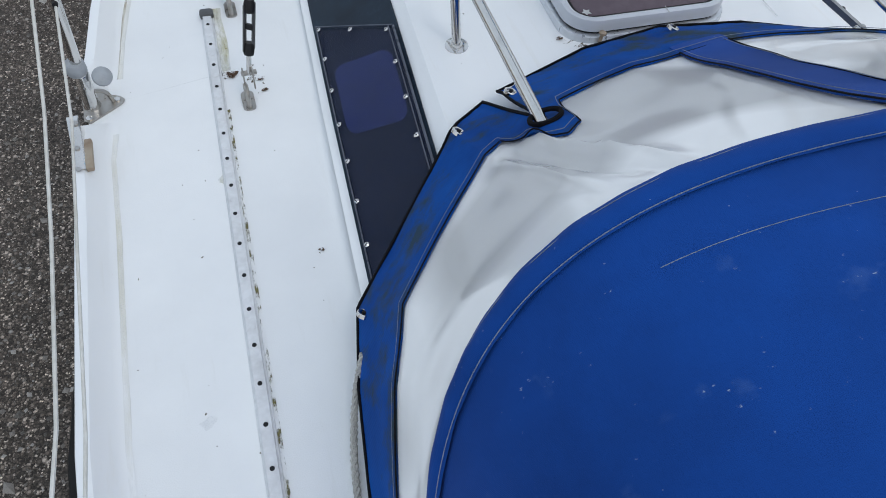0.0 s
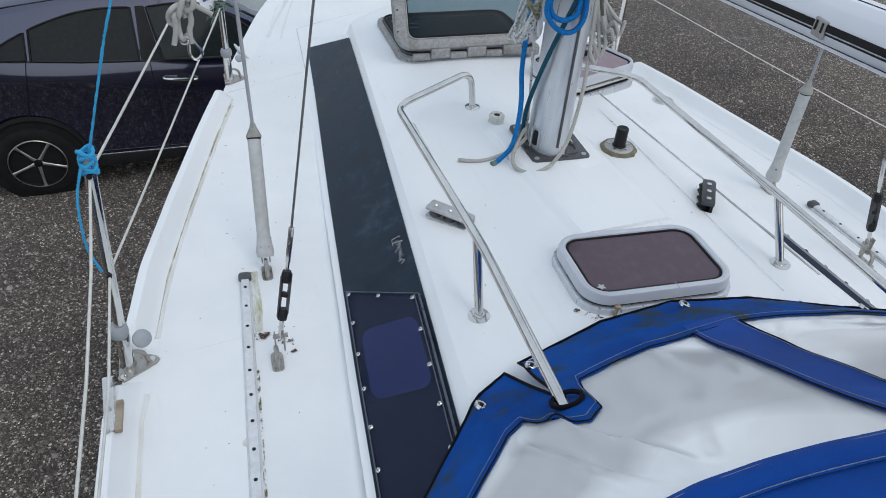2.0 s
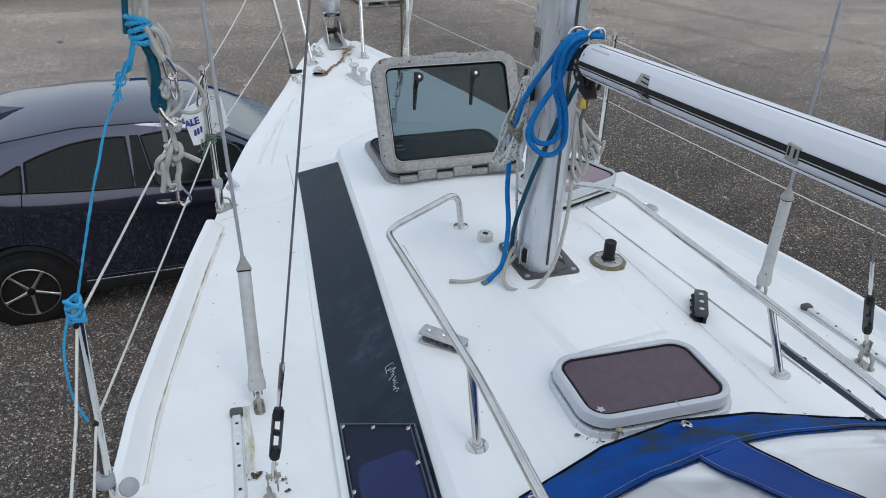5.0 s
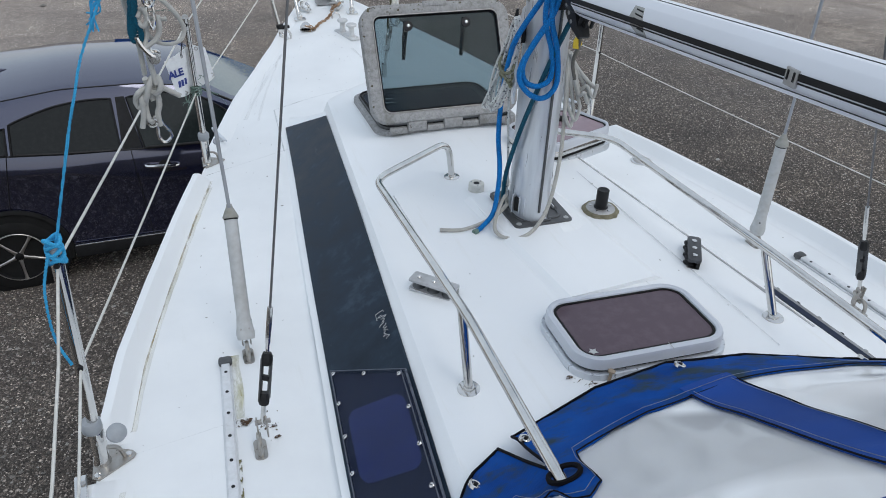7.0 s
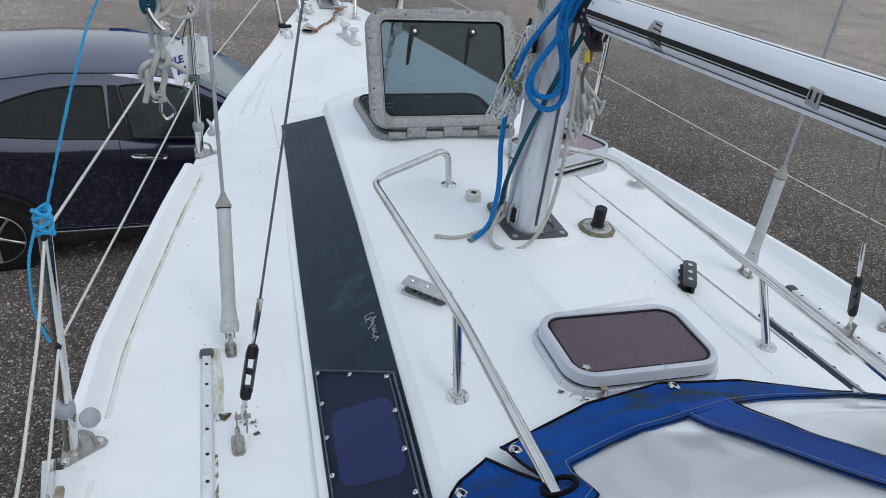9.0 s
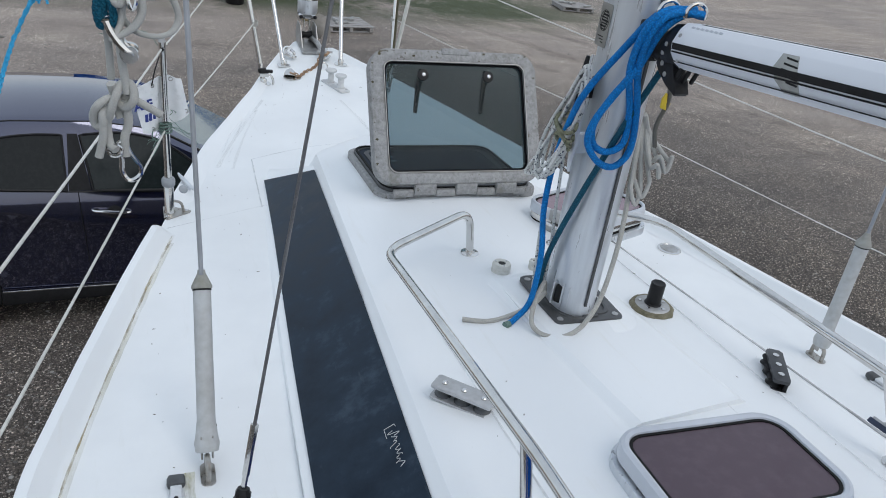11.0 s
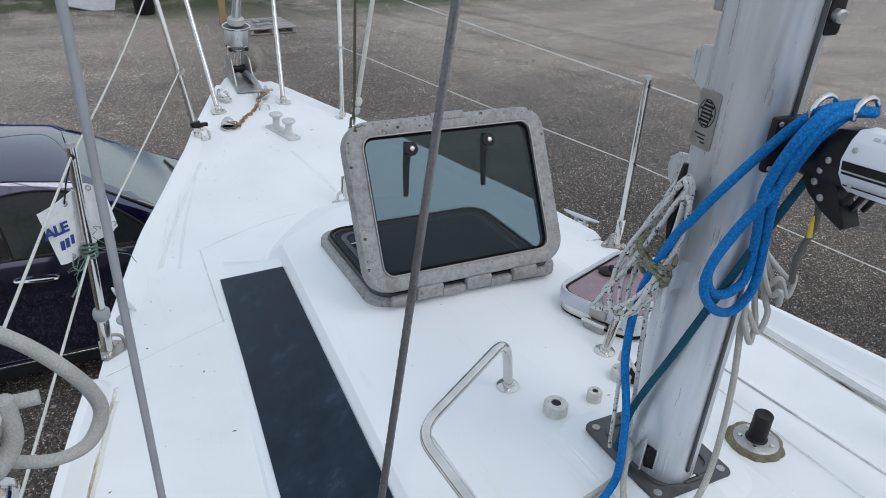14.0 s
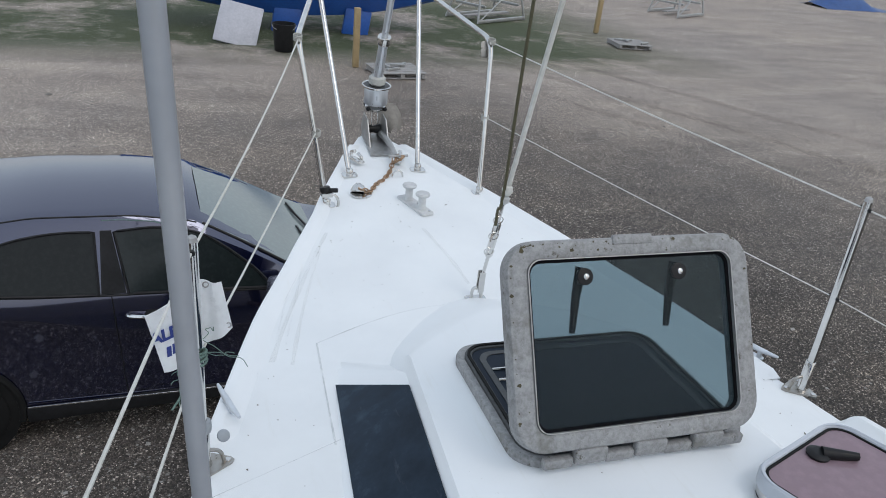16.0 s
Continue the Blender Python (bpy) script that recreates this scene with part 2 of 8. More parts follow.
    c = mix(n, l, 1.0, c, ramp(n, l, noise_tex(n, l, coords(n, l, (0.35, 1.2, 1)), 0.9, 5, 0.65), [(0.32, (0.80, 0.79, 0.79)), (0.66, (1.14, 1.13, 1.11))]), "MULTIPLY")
    # gain from damp, shaded ground by the boats up to the bright open yard
    c = mix(n, l, 1.0, c, ramp(n, l, dry_unshaded.outputs[0], [(0.0, (0.62, 0.58, 0.56)), (0.2, (0.92, 0.88, 0.86)), (0.4, (1.65, 1.57, 1.52)), (0.62, (2.1, 2.0, 1.93)), (1.0, (4.3, 4.10, 3.97))]), "MULTIPLY")
    # faint wheel tracks that cross the open yard
    lane = n.new("ShaderNodeVectorMath")
    lane.operation = "DOT_PRODUCT"
    lane.inputs[1].default_value = (0.87 / 8, 0.5 / 8, 0)
    l.new(geo.outputs["Position"], lane.inputs[0])
    sway = n.new("ShaderNodeMath")
    sway.operation = "MULTIPLY_ADD"
    sway.inputs[1].default_value = 0.07
    l.new(noise_tex(n, l, v, 0.5, 5, 0.6), sway.inputs[0])
    l.new(lane.outputs["Value"], sway.inputs[2])
    shift = n.new("ShaderNodeMath")
    shift.operation = "SUBTRACT"
    shift.inputs[1].default_value = 1.5
    l.new(sway.outputs[0], shift.inputs[0])
    w, d = (1, 1, 1), (0.80, 0.79, 0.79)
    bands = ramp(n, l, shift.outputs[0], [(0.222, w), (0.24, d), (0.252, d), (0.272, w), (0.41, w), (0.43, d), (0.445, d), (0.465, w), (0.65, w), (0.67, d), (0.69, d), (0.71, w)])
    c = mix(n, l, dry_unshaded.outputs[0], c, mix(n, l, 1.0, c, bands, "MULTIPLY"))
    # worn grass and moss beyond the bow
    far = n.new("ShaderNodeMapRange")
    far.inputs[1].default_value, far.inputs[2].default_value = 17.5, 20.0
    l.new(sep.outputs["Y"], far.inputs[0])
    end = n.new("ShaderNodeMapRange")
    end.inputs[1].default_value, end.inputs[2].default_value = 34.0, 27.0
    l.new(sep.outputs["Y"], end.inputs[0])
    gp = noise_tex(n, l, v, 0.30, 6, 0.72)
    mul = n.new("ShaderNodeMath")
    mul.operation = "MULTIPLY"
    l.new(far.outputs[0], mul.inputs[0])
    l.new(ramp(n, l, gp, [(0.36, (0, 0, 0)), (0.50, (0.92, 0.92, 0.92))]), mul.inputs[1])
    mul2 = n.new("ShaderNodeMath")
    mul2.operation = "MULTIPLY"
    l.new(mul.outputs[0], mul2.inputs[0])
    l.new(end.outputs[0], mul2.inputs[1])
    west = n.new("ShaderNodeMapRange")
    west.inputs[1].default_value, west.inputs[2].default_value = 15.0, 9.5
    l.new(sep.outputs["X"], west.inputs[0])
    mul3 = n.new("ShaderNodeMath")
    mul3.operation = "MULTIPLY"
    l.new(mul2.outputs[0], mul3.inputs[0])
    l.new(west.outputs[0], mul3.inputs[1])
    c = mix(n, l, mul3.outputs[0], c, mix(n, l, fine, (0.016, 0.028, 0.008), (0.060, 0.086, 0.026)))
    # scattered pale stones, a few to the square metre
    spot = ramp(n, l, d3, [(0.10, (1, 1, 1)), (0.16, (0, 0, 0))])
    few = ramp(n, l, r3[1], [(0.74, (0, 0, 0)), (0.78, (1, 1, 1))])
    c = mix(n, l, mix(n, l, 1.0, spot, few, "MULTIPLY"), c, (0.36, 0.34, 0.31))
    l.new(c, p.inputs["Base Color"])
    p.inputs["Roughness"].default_value = 0.8
    p.inputs["Specular IOR Level"].default_value = 0.35
    h = mix(n, l, pick, d1, d2)
    inv = n.new("ShaderNodeMath")
    inv.operation = "SUBTRACT"
    inv.inputs[0].default_value = 1.0
    l.new(h, inv.inputs[1])
    bump(n, l, mix(n, l, 0.3, inv.outputs[0], fine), 0.8, 0.016, p)
    return m


GEL = gelcoat("gelcoat_white")
GRIP = grit_deck("gelcoat_grip")
CANVAS = canvas("canvas_blue")
BORDER = border_canvas("canvas_border")
VINYL = clear_vinyl("clear_vinyl")
STEEL = polished("stainless_steel", (0.70, 0.69, 0.67), 0.09, 0.16)
GALV = surface("galvanised_steel", (0.50, 0.50, 0.50), (0.30, 0.29, 0.27), 0.5, 0.8, 60, 14, 0.7, 0.2)
ALLOY = surface("anodised_alloy", (0.68, 0.71, 0.745), (0.54, 0.565, 0.60), 0.36, 0.62, 14, 3, 0.7, 0.02, 0.0003, (6, 6, 0.6))
WIRE = surface("wire_rope", (0.26, 0.26, 0.265), (0.12, 0.12, 0.125), 0.4, 0.7, 500, 25, 0.6, 0.4, 0.0008)
PVC = surface("grey_plastic_tube", (0.50, 0.515, 0.52), (0.37, 0.37, 0.36), 0.55, 0, 50, 9, 0.6)
DARK_STRIP = smudged_panel("charcoal_acrylic")
BLACK = surface("black_plastic", (0.018, 0.018, 0.020), (0.008, 0.008, 0.008), 0.45, 0, 60, 12, 0.5, spec=0.25)
BIND = surface("black_binding", (0.008, 0.008, 0.010), (0.004, 0.004, 0.005), 0.8, 0, 90, 12, 0.5, spec=0.1)
RUBBER = surface("black_rubber", (0.014, 0.014, 0.014), (0.007, 0.007, 0.007), 0.7, 0, 80, 10, 0.5, spec=0.2)
WHITE_LINE = rope("white_line", (0.62, 0.62, 0.58), gap=0.25)
GREY_LINE = rope("weathered_white_rope", (0.52, 0.51, 0.47), gap=0.28)
BRAID_LINE = rope("grey_braided_rope", (0.50, 0.50, 0.475), scale=620, gap=0.22, relief=0.25)
BLUE_LINE = rope("blue_rope", (0.003, 0.22, 0.64), scale=260)
SKY_LINE = rope("pale_blue_rope", (0.05, 0.41, 0.74), gap=0.3)
TEAL_LINE = rope("dark_teal_rope", (0.01, 0.10, 0.16))
FLECK_LINE = rope("flecked_rope", (0.72, 0.73, 0.71), (0.05, 0.06, 0.09), gap=0.2)
GREEN_LINE = rope("green_netting_twine", (0.20, 0.30, 0.26))
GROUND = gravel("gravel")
HULL_NAVY = smooth_paint("navy_topsides", (0.012, 0.016, 0.045), 0.3)


# ---- shapes ----
def bm_tube(points, radius, seg=8, close=False, caps=True):
    """A round bar along points; radius is a number or one for each point."""
    bm = bmesh.new()
    pts = [Vector(p) for p in points]
    k = len(pts)
    rad = radius if isinstance(radius, (list, tuple)) else [radius] * k
    tans = []
    for i in range(k):
        a = pts[i - 1] if (i or close) else pts[0]
        b = pts[(i + 1) % k] if (i < k - 1 or close) else pts[-1]
        tans.append((b - a).normalized() if (b - a).length > 1e-9 else Vector((0, 0, 1)))
    up = tans[0].orthogonal().normalized()
    rings = []
    for i in range(k):
        up = (up - tans[i] * up.dot(tans[i]))
        up = up.normalized() if up.length > 1e-6 else tans[i].orthogonal().normalized()
        side = tans[i].cross(up)
        rings.append([bm.verts.new(pts[i] + rad[i] * (math.cos(2 * math.pi * s / seg) * up + math.sin(2 * math.pi * s / seg) * side)) for s in range(seg)])
    pairs = list(zip(rings, rings[1:])) + ([(rings[-1], rings[0])] if close else [])
    for a, b in pairs:
        for s in range(seg):
            bm.faces.new((a[s], a[(s + 1) % seg], b[(s + 1) % seg], b[s]))
    if caps and not close:
        bm.faces.new(list(reversed(rings[0])))
        bm.faces.new(rings[-1])
    bmesh.ops.recalc_face_normals(bm, faces=bm.faces)
    return bm


def spline(points, steps=6, close=False):
    """A smooth line through the points."""
    p = [Vector(q) for q in points]
    k = len(p)
    out = []
    for i in range(k if close else k - 1):
        a, b, c, d = (p[(i + j) % k] if close else p[min(max(i + j, 0), k - 1)] for j in (-1, 0, 1, 2))
        for s in range(steps):
            t = s / steps
            out.append(0.5 * (2 * b + (c - a) * t + (2 * a - 5 * b + 4 * c - d) * t * t + (3 * b - a - 3 * c + d) * t ** 3))
    if not close:
        out.append(p[-1])
    return out


def laid(points, around, r, strands, turns, both=False, seg=6):
    """Rope laid or braided from strands that wind about a line."""
    pts = spline(points, 10)
    cum = [0.0]
    for a, b in zip(pts, pts[1:]):
        cum.append(cum[-1] + (b - a).length)
    out = []
    for way in ((1, -1) if both else (1,)):
        for k in range(strands):
            line = []
            for i, p in enumerate(pts):
                t = (pts[min(i + 1, len(pts) - 1)] - pts[max(i - 1, 0)]).normalized()
                e = Vector((0, 1, 0)).cross(t).normalized()
                f = t.cross(e)
                a = way * (cum[i] * turns * 6.283) + 6.283 * k / strands + (0.3 if way < 0 else 0)
                q = around * (1 + (0.10 * math.sin(a * strands) if both else 0))
                line.append(p + e * (q * math.cos(a)) + f * (q * math.sin(a)))
            out.append(bm_tube(line, r, seg))
    return merge(*out)


def rounded(points, r, steps=5):
    """A bent bar: straight runs with arcs of about r at the inner corners."""
    p = [Vector(q) for q in points]
    out = [p[0]]
    for a, b, c in zip(p, p[1:], p[2:]):
        u, v = (a - b), (c - b)
        k = min(r, u.length * 0.48, v.length * 0.48)
        s, e = b + u.normalized() * k, b + v.normalized() * k
        for i in range(steps + 1):
            t = i / steps
            out.append(s * (1 - t) ** 2 + b * 2 * t * (1 - t) + e * t * t)
    out.append(p[-1])
    return out


def bm_box(c, s, bevel=0.0, m=None, seg=2):
    bm = bmesh.new()
    bmesh.ops.create_cube(bm, size=1)
    bmesh.ops.scale(bm, vec=s, verts=bm.verts)
    if bevel:
        bmesh.ops.bevel(bm, geom=bm.edges, offset=bevel, segments=seg, affect="EDGES", profile=0.5)
    if m is not None:
        bm.transform(m)
    bm.transform(Matrix.Translation(c))
    return bm


def bm_lathe(profile, c=(0, 0, 0), axis=(0, 0, 1), seg=20):
    """Turned shape: profile of (radius, height) along axis from c."""
    bm = bmesh.new()
    rings = []
    for r, z in profile:
        rings.append([bm.verts.new((max(r, 1e-4) * math.cos(2 * math.pi * i / seg), max(r, 1e-4) * math.sin(2 * math.pi * i / seg), z)) for i in range(seg)])
    for a, b in zip(rings, rings[1:]):
        for i in range(seg):
            bm.faces.new((a[i], a[(i + 1) % seg], b[(i + 1) % seg], b[i]))
    bm.faces.new(list(reversed(rings[0])))
    bm.faces.new(rings[-1])
    bmesh.ops.recalc_face_normals(bm, faces=bm.faces)
    bm.transform(Matrix.Translation(c) @ Vector(axis).to_track_quat("Z", "Y").to_matrix().to_4x4())
    return bm


def rrect(w, h, r, n=5):
    out = []
    for cx, cy, a0 in ((w / 2 - r, h / 2 - r, 0), (-w / 2 + r, h / 2 - r, 90), (-w / 2 + r, -h / 2 + r, 180), (w / 2 - r, -h / 2 + r, 270)):
        for i in range(n + 1):
            a = radians(a0 + 90 * i / n)
            out.append((cx + r * math.cos(a), cy + r * math.sin(a)))
    return out


def bm_plate(outline, z0, z1, m=None, bevel=0.0):
    """A flat plate of an outline in x and y, from z0 to z1."""
    bm = bmesh.new()
    lo = [bm.verts.new((x, y, z0)) for x, y in outline]
    hi = [bm.verts.new((x, y, z1)) for x, y in outline]
    bm.faces.new(list(reversed(lo)))
    top = bm.faces.new(hi)
    k = len(lo)
    for i in range(k):
        bm.faces.new((lo[i], lo[(i + 1) % k], hi[(i + 1) % k], hi[i]))
    if bevel:
        bmesh.ops.bevel(bm, geom=list(top.edges), offset=bevel, segments=2, affect="EDGES", profile=0.5)
    bmesh.ops.recalc_face_normals(bm, faces=bm.faces)
    if m is not None:
        bm.transform(m)
    return bm


def bm_ring(outer, inner, z0, z1, m=None, bevel=0.0):
    """A frame between two outlines with the same number of points."""
    bm = bmesh.new()
    k = len(outer)
    loops = [[bm.verts.new((x, y, z)) for x, y in o] for o, z in ((outer, z0), (outer, z1), (inner, z1), (inner, z0))]
    for a, b in zip(loops, loops[1:] + loops[:1]):
        for i in range(k):
            bm.faces.new((a[i], a[(i + 1) % k], b[(i + 1) % k], b[i]))
    if bevel:
        e = [ed for ed in bm.edges if (ed.verts[0] in loops[1] and ed.verts[1] in loops[1]) or (ed.verts[0] in loops[2] and ed.verts[1] in loops[2])]
        bmesh.ops.bevel(bm, geom=e, offset=bevel, segments=2, affect="EDGES", profile=0.5)
    bmesh.ops.recalc_face_normals(bm, faces=bm.faces)
    if m is not None:
        bm.transform(m)
    return bm


def bm_grid(rows, close_u=False, close_v=False):
    """A skin over rows of points."""
    bm = bmesh.new()
    vs = [[bm.verts.new(p) for p in r] for r in rows]
    nr, nc = len(vs), len(vs[0])
    for i in range(nr if close_u else nr - 1):
        for j in range(nc if close_v else nc - 1):
            f = (vs[i][j], vs[(i + 1) % nr][j], vs[(i + 1) % nr][(j + 1) % nc], vs[i][(j + 1) % nc])
            if len(set(f)) == 4:
                bm.faces.new(f)
    return bm


def thicken(bm, t):
    bmesh.ops.recalc_face_normals(bm, faces=bm.faces)
    bmesh.ops.solidify(bm, geom=bm.faces[:], thickness=t)
    bmesh.ops.recalc_face_normals(bm, faces=bm.faces)
    return bm


def merge(*bms):
    out = bmesh.new()
    for b in bms:
        me = bpy.data.meshes.new("tmp")
        b.to_mesh(me)
        b.free()
        out.from_mesh(me)
        bpy.data.meshes.remove(me)
    return out


def place_of(ob):
    p = Vector((0, 0, 0))
    while ob is not None:
        p = p + ob.location
        ob = ob.parent
    return p


def part(name, bm, mat, parent=None, label="", smooth=True, sharp=40):
    """Links a bmesh, given in world metres, as one mesh under its thing or part."""
    me = bpy.data.meshes.new(name)
    if parent is not None:
        bm.transform(Matrix.Translation(-place_of(parent)))
    for f in bm.faces:
        f.smooth = smooth
    if smooth:
        for e in bm.edges:
            if len(e.link_faces) == 2 and e.calc_face_angle(0) > radians(sharp):
                e.smooth = False
    bm.to_mesh(me)
    bm.free()
    me.materials.append(mat)
    ob = new(name, me)
    if parent is not None:
        ob.parent = parent
    if label:
        tagged(ob, label)
    return ob


def thing(name, at, label, category, group="", kind=""):
    ob = new(name)
    ob.location = at
    ob.empty_display_size = 0.05
    return tagged(ob, label, category, group, kind)


# ---- ground ----
def build_ground():
    bm = bmesh.new()
    bmesh.ops.create_grid(bm, x_segments=60, y_segments=60, size=1)
    for v in bm.verts:
        # finer near the boat, out to the horizon
        v.co.x = math.copysign(abs(v.co.x) ** 3, v.co.x) * 1500
        v.co.y = math.copysign(abs(v.co.y) ** 3, v.co.y) * 1500
        d = math.hypot(v.co.x, v.co.y)
        v.co.z = 0.03 * noise.noise((v.co.x * 0.3, v.co.y * 0.3, 0)) - 0.015 if d > 9 else 0
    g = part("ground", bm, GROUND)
    tagged(g, "compacted brown grey gravel yard with loose pale stones", "ground", kind="structure")


build_ground()

# ---- the boat: lines ----
HALF_Y = [-3.2, -1.6, -0.7, 0.0, 0.5, 1.0, 1.5, 2.0, 2.5, 3.0, 3.5, 4.0, 4.28]
HALF_W = [1.22, 1.36, 1.35, 1.30, 1.21, 1.10, 0.99, 0.87, 0.735, 0.575, 0.40, 0.20, 0.075]
SHEER_Y = [-3.2, 0.0, 1.0, 2.0, 2.7, 3.5, 4.28]
SHEER_Z = [3.03, 2.885, 2.828, 2.785, 2.785, 2.80, 2.82]


# the deck edge stands a little further out on one side than on the other
PORT_Y = [-3.2, -0.8, -0.2, 0.35, 0.55, 0.9, 1.3, 1.6, 2.0, 2.36, 2.6, 2.9, 3.28, 4.28]
PORT_D = [-0.05, -0.056, -0.030, 0.006, 0.022, 0.030, 0.030, 0.024, 0.026, 0.020, 0.012, -0.008, -0.022, 0.0]
STBD_Y = [-3.2, -0.5, 0.25, 0.6, 1.0, 1.4, 1.7, 2.2, 3.0]
STBD_D = [-0.10, -0.11, -0.112, -0.070, -0.050, -0.040, -0.050, -0.015, 0.0]


def half_beam(y, s=-1):
    return float(np.interp(y, HALF_Y, HALF_W)) + (float(np.interp(y, PORT_Y, PORT_D)) if s < 0 else float(np.interp(y, STBD_Y, STBD_D)))


def deck_z(x, y):
    w = max(half_beam(y), 0.05)
    crown = 0.02 * min(1, max(0, (y - 0.5) / 2)) * (1 - min(1, abs(x) / w) ** 2)
    return float(np.interp(y, SHEER_Y, SHEER_Z)) + crown


# coachroof lines, port side: joint with the deck, foot and head of the window strip, roof edge
def roof_lines(y):
    joint = (-0.725 + 0.070 * (y - 0.27), 2.872 - 0.058 * (y - 0.27))
    foot = (-0.69 + 0.0712 * (y - 0.268), 2.914 - 0.0675 * (y - 0.268))
    head = (-0.56 + 0.0859 * (y - 0.125), 3.007 - 0.0524 * (y - 0.125))
    edge = (-0.503 + 0.0708 * y, 3.062 - 0.0545 * y)
    # the strip fills a little more than the flat of the side, more so aft
    lo = float(np.interp(y, [-1.6, 0.0, 0.8, 1.6, 2.1], [-0.140, -0.135, -0.085, 0.0, 0.02]))
    hi = float(np.interp(y, [-1.6, 0.0, 0.6, 0.95, 1.4, 1.92], [1.22, 1.215, 1.185, 1.165, 1.115, 1.06]))
    dx, dz = head[0] - foot[0], head[1] - foot[1]
    foot, head = (foot[0] + dx * lo, foot[1] + dz * lo), (foot[0] + dx * hi, foot[1] + dz * hi)
    return joint, foot, head, edge


def roof_z(x, y):
    e = roof_lines(y)[3]
    return e[1] + 0.024 * (1 - min(1, abs(x / e[0])) ** 2)


HULL_Y = [-3.2, -2.4, -1.6, -0.8, 0.0, 0.5, 1.0, 1.5, 2.0, 2.5, 3.0, 3.4, 3.8, 4.1, 4.28]


def build_hull():
    yacht = thing("sailing_yacht", (0, 0, 0.5), "fibreglass sailing yacht with white deck and navy topsides, ashore", "yacht")
    rows = []
    for y in HULL_Y:
        w, ws, zt = half_beam(y), half_beam(y, 1), deck_z(half_beam(y), y) - 0.012
        bow = max(0.0, (y - 2.5) / 1.78)
        low = 1.25 + 0.9 * bow ** 1.8 + 0.12 * max(0, (-y - 0.8) / 2.4)
        prof = []
        for k in range(9):
            t = k / 8
            z = zt + (low - zt) * t
            prof.append(((1 - t ** 2.6) * (1 - 0.35 * bow * t), z))
        rake = lambda z: y - 0.30 * bow ** 2 * (zt - z)
        rows.append([Vector((-x * w - 0.002, rake(z), z)) for x, z in prof] + [Vector((x * ws + 0.002, rake(z), z)) for x, z in reversed(prof[:-1])])
    bm = bm_grid(rows)
    bm.faces.new([v for v in bm.verts if abs(v.co.y + 3.2) < 1e-4])
    bmesh.ops.recalc_face_normals(bm, faces=bm.faces)
    part("hull", bm, HULL_NAVY, yacht, "dark navy topsides")
    for s in (-1, 1):
        # the strake stands proud aft and runs out into the flare of the bow
        pts = [(s * (half_beam(y, s) - 0.020 + 0.046 * min(1, max(0, (-0.05 - y) / 0.6))), y, deck_z(half_beam(y), y) - 0.050) for y in np.linspace(-3.2, 3.6, 60)]
        part("rubbing_strake", bm_tube(pts, 0.026, 8), RUBBER, yacht, "black rubber rubbing strake")
        keel = bm_grid([[(s * (0.55 + 0.18 * k + o), y, 1.5 - 1.32 * k) for y, o in ((-1.1 + 0.15 * k, 0), (-0.4, 0.07), (0.6 - 0.1 * k, 0), (-0.4, -0.07))] for k in (0, 1)], close_v=True)
        keel.faces.new([v for v in keel.verts if v.co.z < 0.5])
        bmesh.ops.recalc_face_normals(keel, faces=keel.faces)
        part("bilge_keel", keel, surface("antifouling_%d" % s, (0.03, 0.035, 0.06), (0.02, 0.02, 0.03), 0.7), yacht)
        block = bm_box((s * 0.74, -0.25, 0.1), (0.35, 1.3, 0.2), 0.01)
        tagged(part("timber_block", block, surface("timber_%d" % s, (0.25, 0.18, 0.11), (0.14, 0.1, 0.07), 0.8)), "weathered timber block under a keel", "timber block")
    # deck skin, with an opening left under the coachroof
    rows = []
    for y in np.linspace(-3.2, 4.28, 90):
        w, ws = half_beam(y), half_beam(y, 1)
        rows.append([((w if t < 0 else ws) * t, y, deck_z(w * t, y)) for t in np.linspace(-1, 1, 25)])
    deck = part("deck", thicken(bm_grid(rows), 0.012), GRIP, yacht, "white gritty moulded deck")
    # moulded bulwark with its gutter, broken at each stanchion
    for s in (-1, 1):
        for y0, y1, h, wd in ((-3.2, 0.125, 0.050, 0.036), (0.235, 1.69, 0.052, 0.034), (1.93, 4.15, 0.020, 0.050)):
            rows = []
            for y in np.linspace(y0, y1, 70):
                w = half_beam(y, s)
                z = deck_z(w, y)
                f = min(1, (y1 - y) / 0.03 + 0.04, (y - y0) / 0.03 + 0.04)
                k = h * f
                rows.append([(s * (w + 0.010), y, z - 0.035), (s * (w + 0.012), y, z + k * 0.80), (s * (w + 0.009), y, z + k * 0.95), (s * (w + 0.003), y, z + k), (s * (w - wd * 0.40), y, z + k * 0.97), (s * (w - wd * 0.55), y, z + k * 0.86), (s * (w - wd * 1.15), y, z + k * 0.22), (s * (w - wd * 1.45), y, z + k * 0.06), (s * (w - wd * 1.9), y, z + 0.0006)])
            b = bm_grid(rows)
            bmesh.ops.recalc_face_normals(b, faces=b.faces)
            part("toe_rail", b, GEL, yacht, "raised white moulded deck edge")
    return yacht


YACHT = build_hull()


